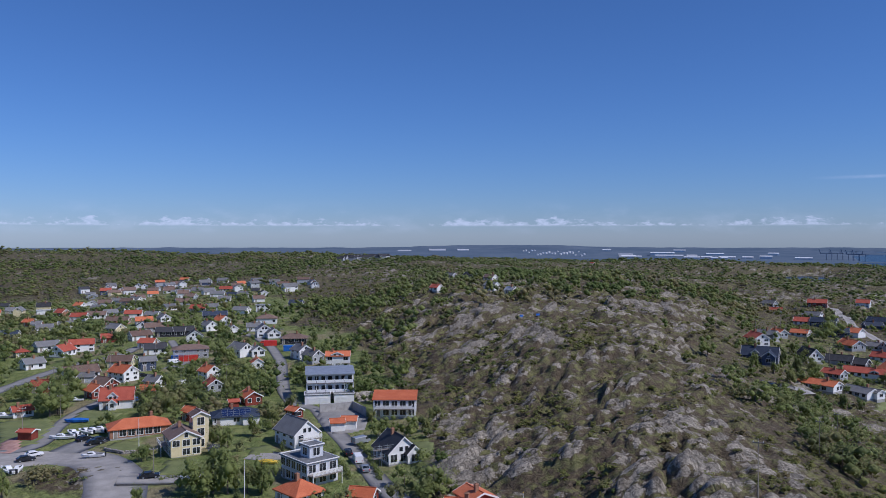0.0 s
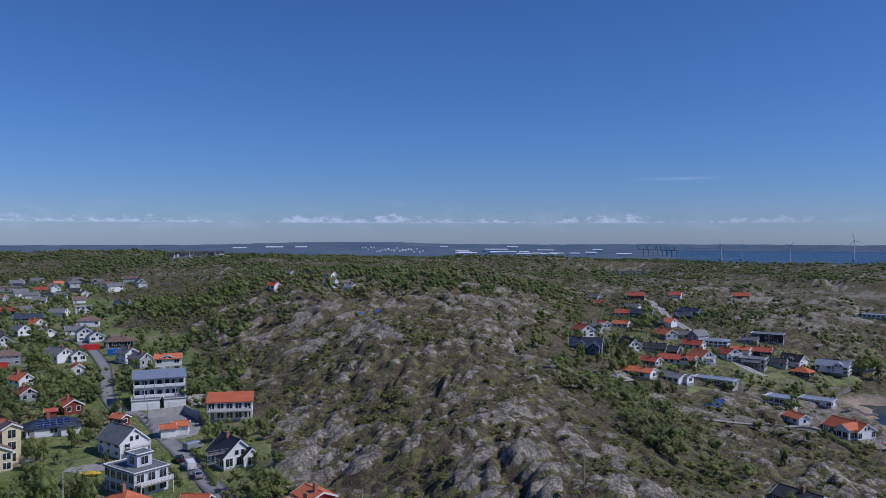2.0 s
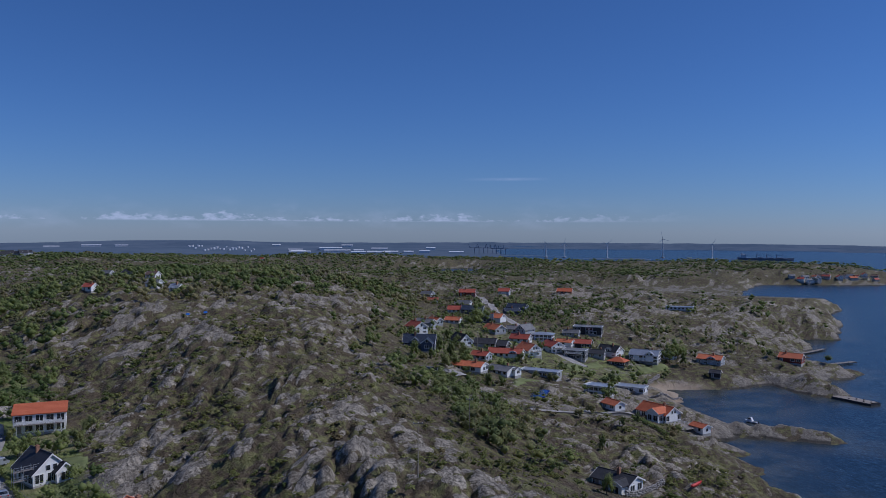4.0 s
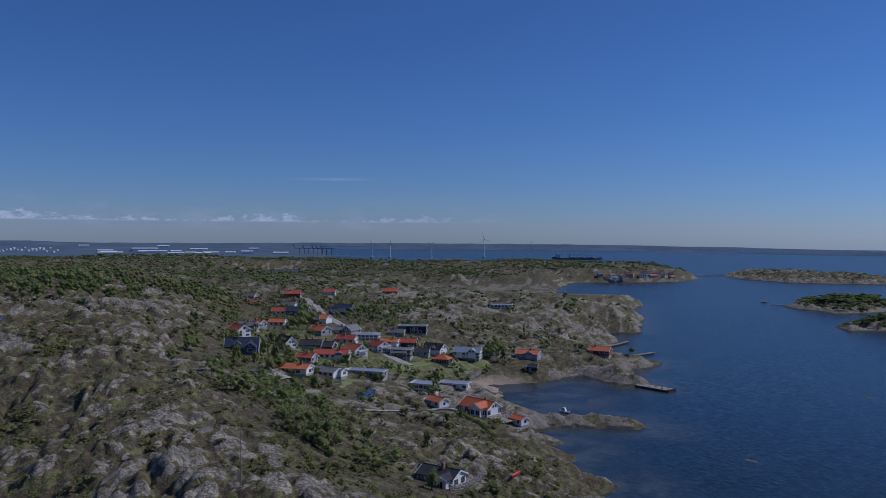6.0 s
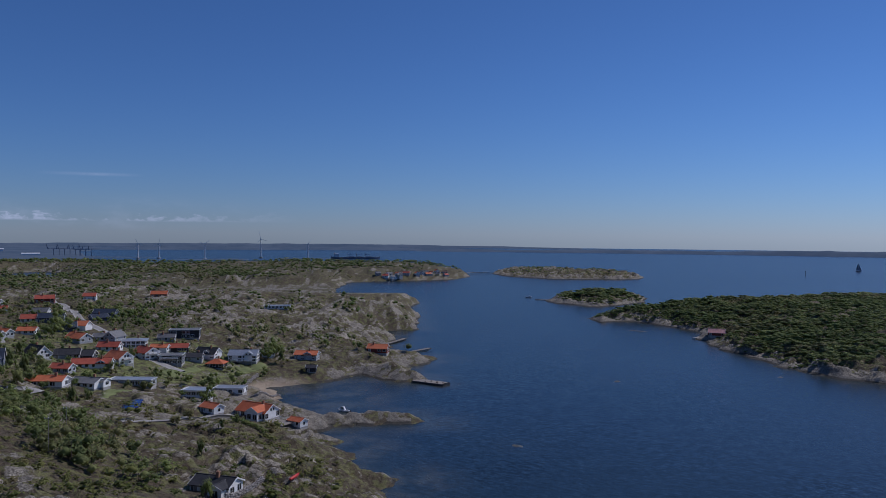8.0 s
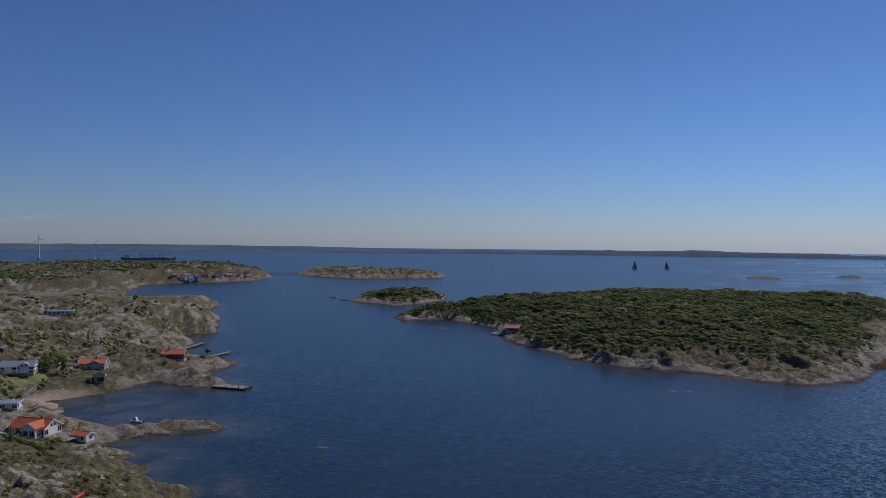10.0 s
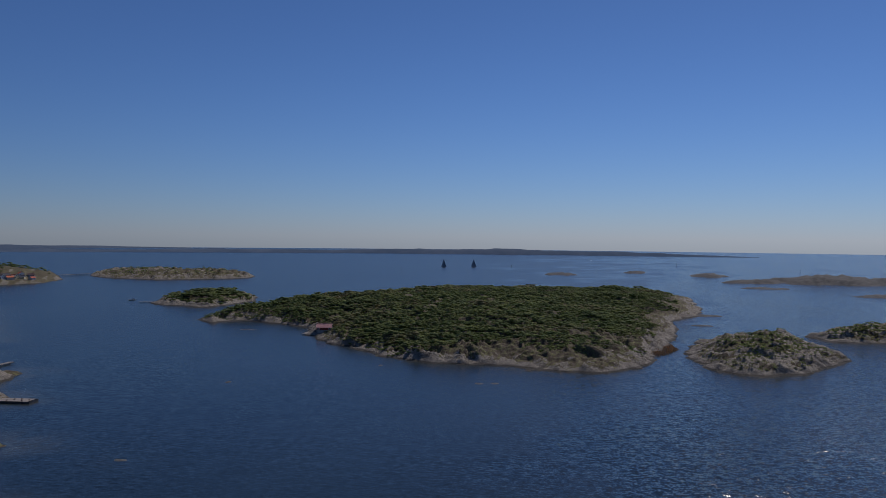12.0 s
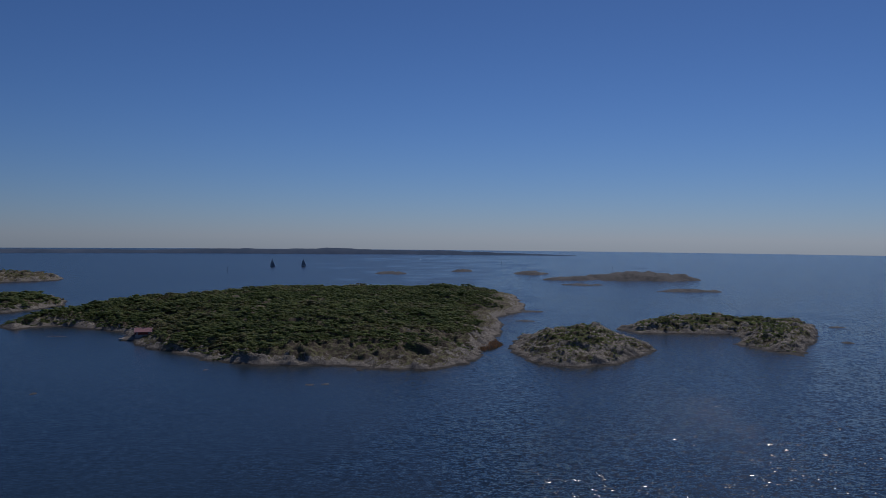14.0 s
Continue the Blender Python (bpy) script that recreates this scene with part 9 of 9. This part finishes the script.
def island_wood(index, dens, tall0, cell, per, size, margin, seed, label):
    shore = LANDS[index][1]
    xs, ys = [p[0] for p in shore], [p[1] for p in shore]
    rng = np.random.default_rng(seed)
    gx, gy = np.meshgrid(np.arange(min(xs), max(xs), cell), np.arange(min(ys), max(ys), cell), indexing="ij")
    x, y = (gx + rng.uniform(-0.5, 0.5, gx.shape) * cell).ravel(), (gy + rng.uniform(-0.5, 0.5, gy.shape) * cell).ravel()
    s = inside(shore, x, y)
    n = fbm(x / 40, y / 40, 400 + seed, 3)
    if index == 1:
        margin = 7 + 34 * smooth(105 - y, 0, 60) * smooth(y + 60, 0, 30) * smooth(600 - x, 0, 70) + 18 * smooth(-y, 20, 70) * smooth(x, 560, 640)
    k = (s > margin * (1 + 1.4 * n)) & (rng.uniform(0, 1, len(x)) < dens + 0.7 * n - 0.9 * smooth(fbm(x / 22, y / 22, 450, 3), 0.18, 0.4))
    k &= np.array([min([math.hypot(a - hx, b - hy) - hr for hx, hy, hr in HOUSE_AT if hx > 450] + [99]) > 1 for a, b in zip(x, y)])
    x, y, s, n = x[k], y[k], s[k], n[k]
    z, _ = land_z(index, x, y)
    tall = tall0 * rng.uniform(0.85, 1.12, len(x)) * (1 + 0.5 * fbm(x / 26, y / 26, 430, 3)) * (0.55 + 0.45 * smooth(s - (margin[k] if index == 1 else margin), 0, 30))
    tint = np.clip(0.42 + 0.9 * n + 0.6 * fbm(x / 14, y / 14, 440, 2) + rng.normal(0, 0.15, len(x)), 0, 1)
    dark = rng.uniform(0, 1, len(x)) < 0.35
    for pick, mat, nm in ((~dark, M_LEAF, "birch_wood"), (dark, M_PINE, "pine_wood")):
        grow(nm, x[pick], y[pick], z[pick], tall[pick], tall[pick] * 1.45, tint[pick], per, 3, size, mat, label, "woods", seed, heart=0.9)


island_wood(1, 1.1, 2.9, 3.6, 22, 0.18, 20, 31, "dense green wood on the low island")
island_wood(2, 0.85, 5.5, 5.5, 16, 0.24, 12, 32, "green wood on the small island")
island_wood(4, 0.75, 1.1, 2.6, 9, 0.42, 9, 34, "low green scrub on the island")
island_wood(5, 0.75, 1.5, 3.0, 9, 0.42, 8, 35, "low green scrub on the island")
island_wood(3, 0.45, 1.8, 6.0, 8, 0.5, 16, 33, "low green scrub on the island")


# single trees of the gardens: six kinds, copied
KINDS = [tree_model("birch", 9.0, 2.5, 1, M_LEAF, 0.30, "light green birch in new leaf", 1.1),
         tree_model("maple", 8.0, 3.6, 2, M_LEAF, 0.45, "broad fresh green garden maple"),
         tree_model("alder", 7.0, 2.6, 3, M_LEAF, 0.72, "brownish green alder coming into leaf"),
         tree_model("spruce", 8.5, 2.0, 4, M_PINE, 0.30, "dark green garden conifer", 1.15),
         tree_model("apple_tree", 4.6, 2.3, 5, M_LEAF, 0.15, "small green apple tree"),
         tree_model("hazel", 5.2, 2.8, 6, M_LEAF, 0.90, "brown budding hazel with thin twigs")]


def garden_trees():
    rng = random.Random(9)
    out = []
    for gx, gy, gr, n in ((-70, 215, 60, 26), (-110, 270, 75, 34), (-60, 300, 60, 22), (-140, 350, 90, 34), (120, 290, 45, 20), (165, 330, 55, 22), (-10, 205, 34, 8)):
        k = 0
        while k < n:
            a, r = rng.uniform(0, math.tau), gr * math.sqrt(rng.random())
            x, y = gx + r * math.cos(a), gy + r * math.sin(a)
            k += 1
            if (int(x // 3), int(y // 3)) in TAKEN or (x > -8 and x < 95 and y < 330) or math.hypot(x, y) < 125:
                continue
            out.append((x, y, rng.uniform(0.5, 0.95), rng.uniform(0, 360), rng.choice((0, 0, 1, 1, 2, 3, 4, 4, 5))))
    return out


used = set()
for x, y, s, a, kind in garden_trees() + PLACED_TREES:
    m = pose(x, y, ground_z(x, y) - 0.05, 0, 0, a) @ Matrix.Scale(s, 4)
    src = KINDS[kind]
    if kind not in used:
        used.add(kind)
        src.matrix_basis = m
        continue
    loc, rot, sca = m.decompose()
    made = copy_thing(src, Matrix.LocRotScale(loc, rot, None))
    made.scale = sca
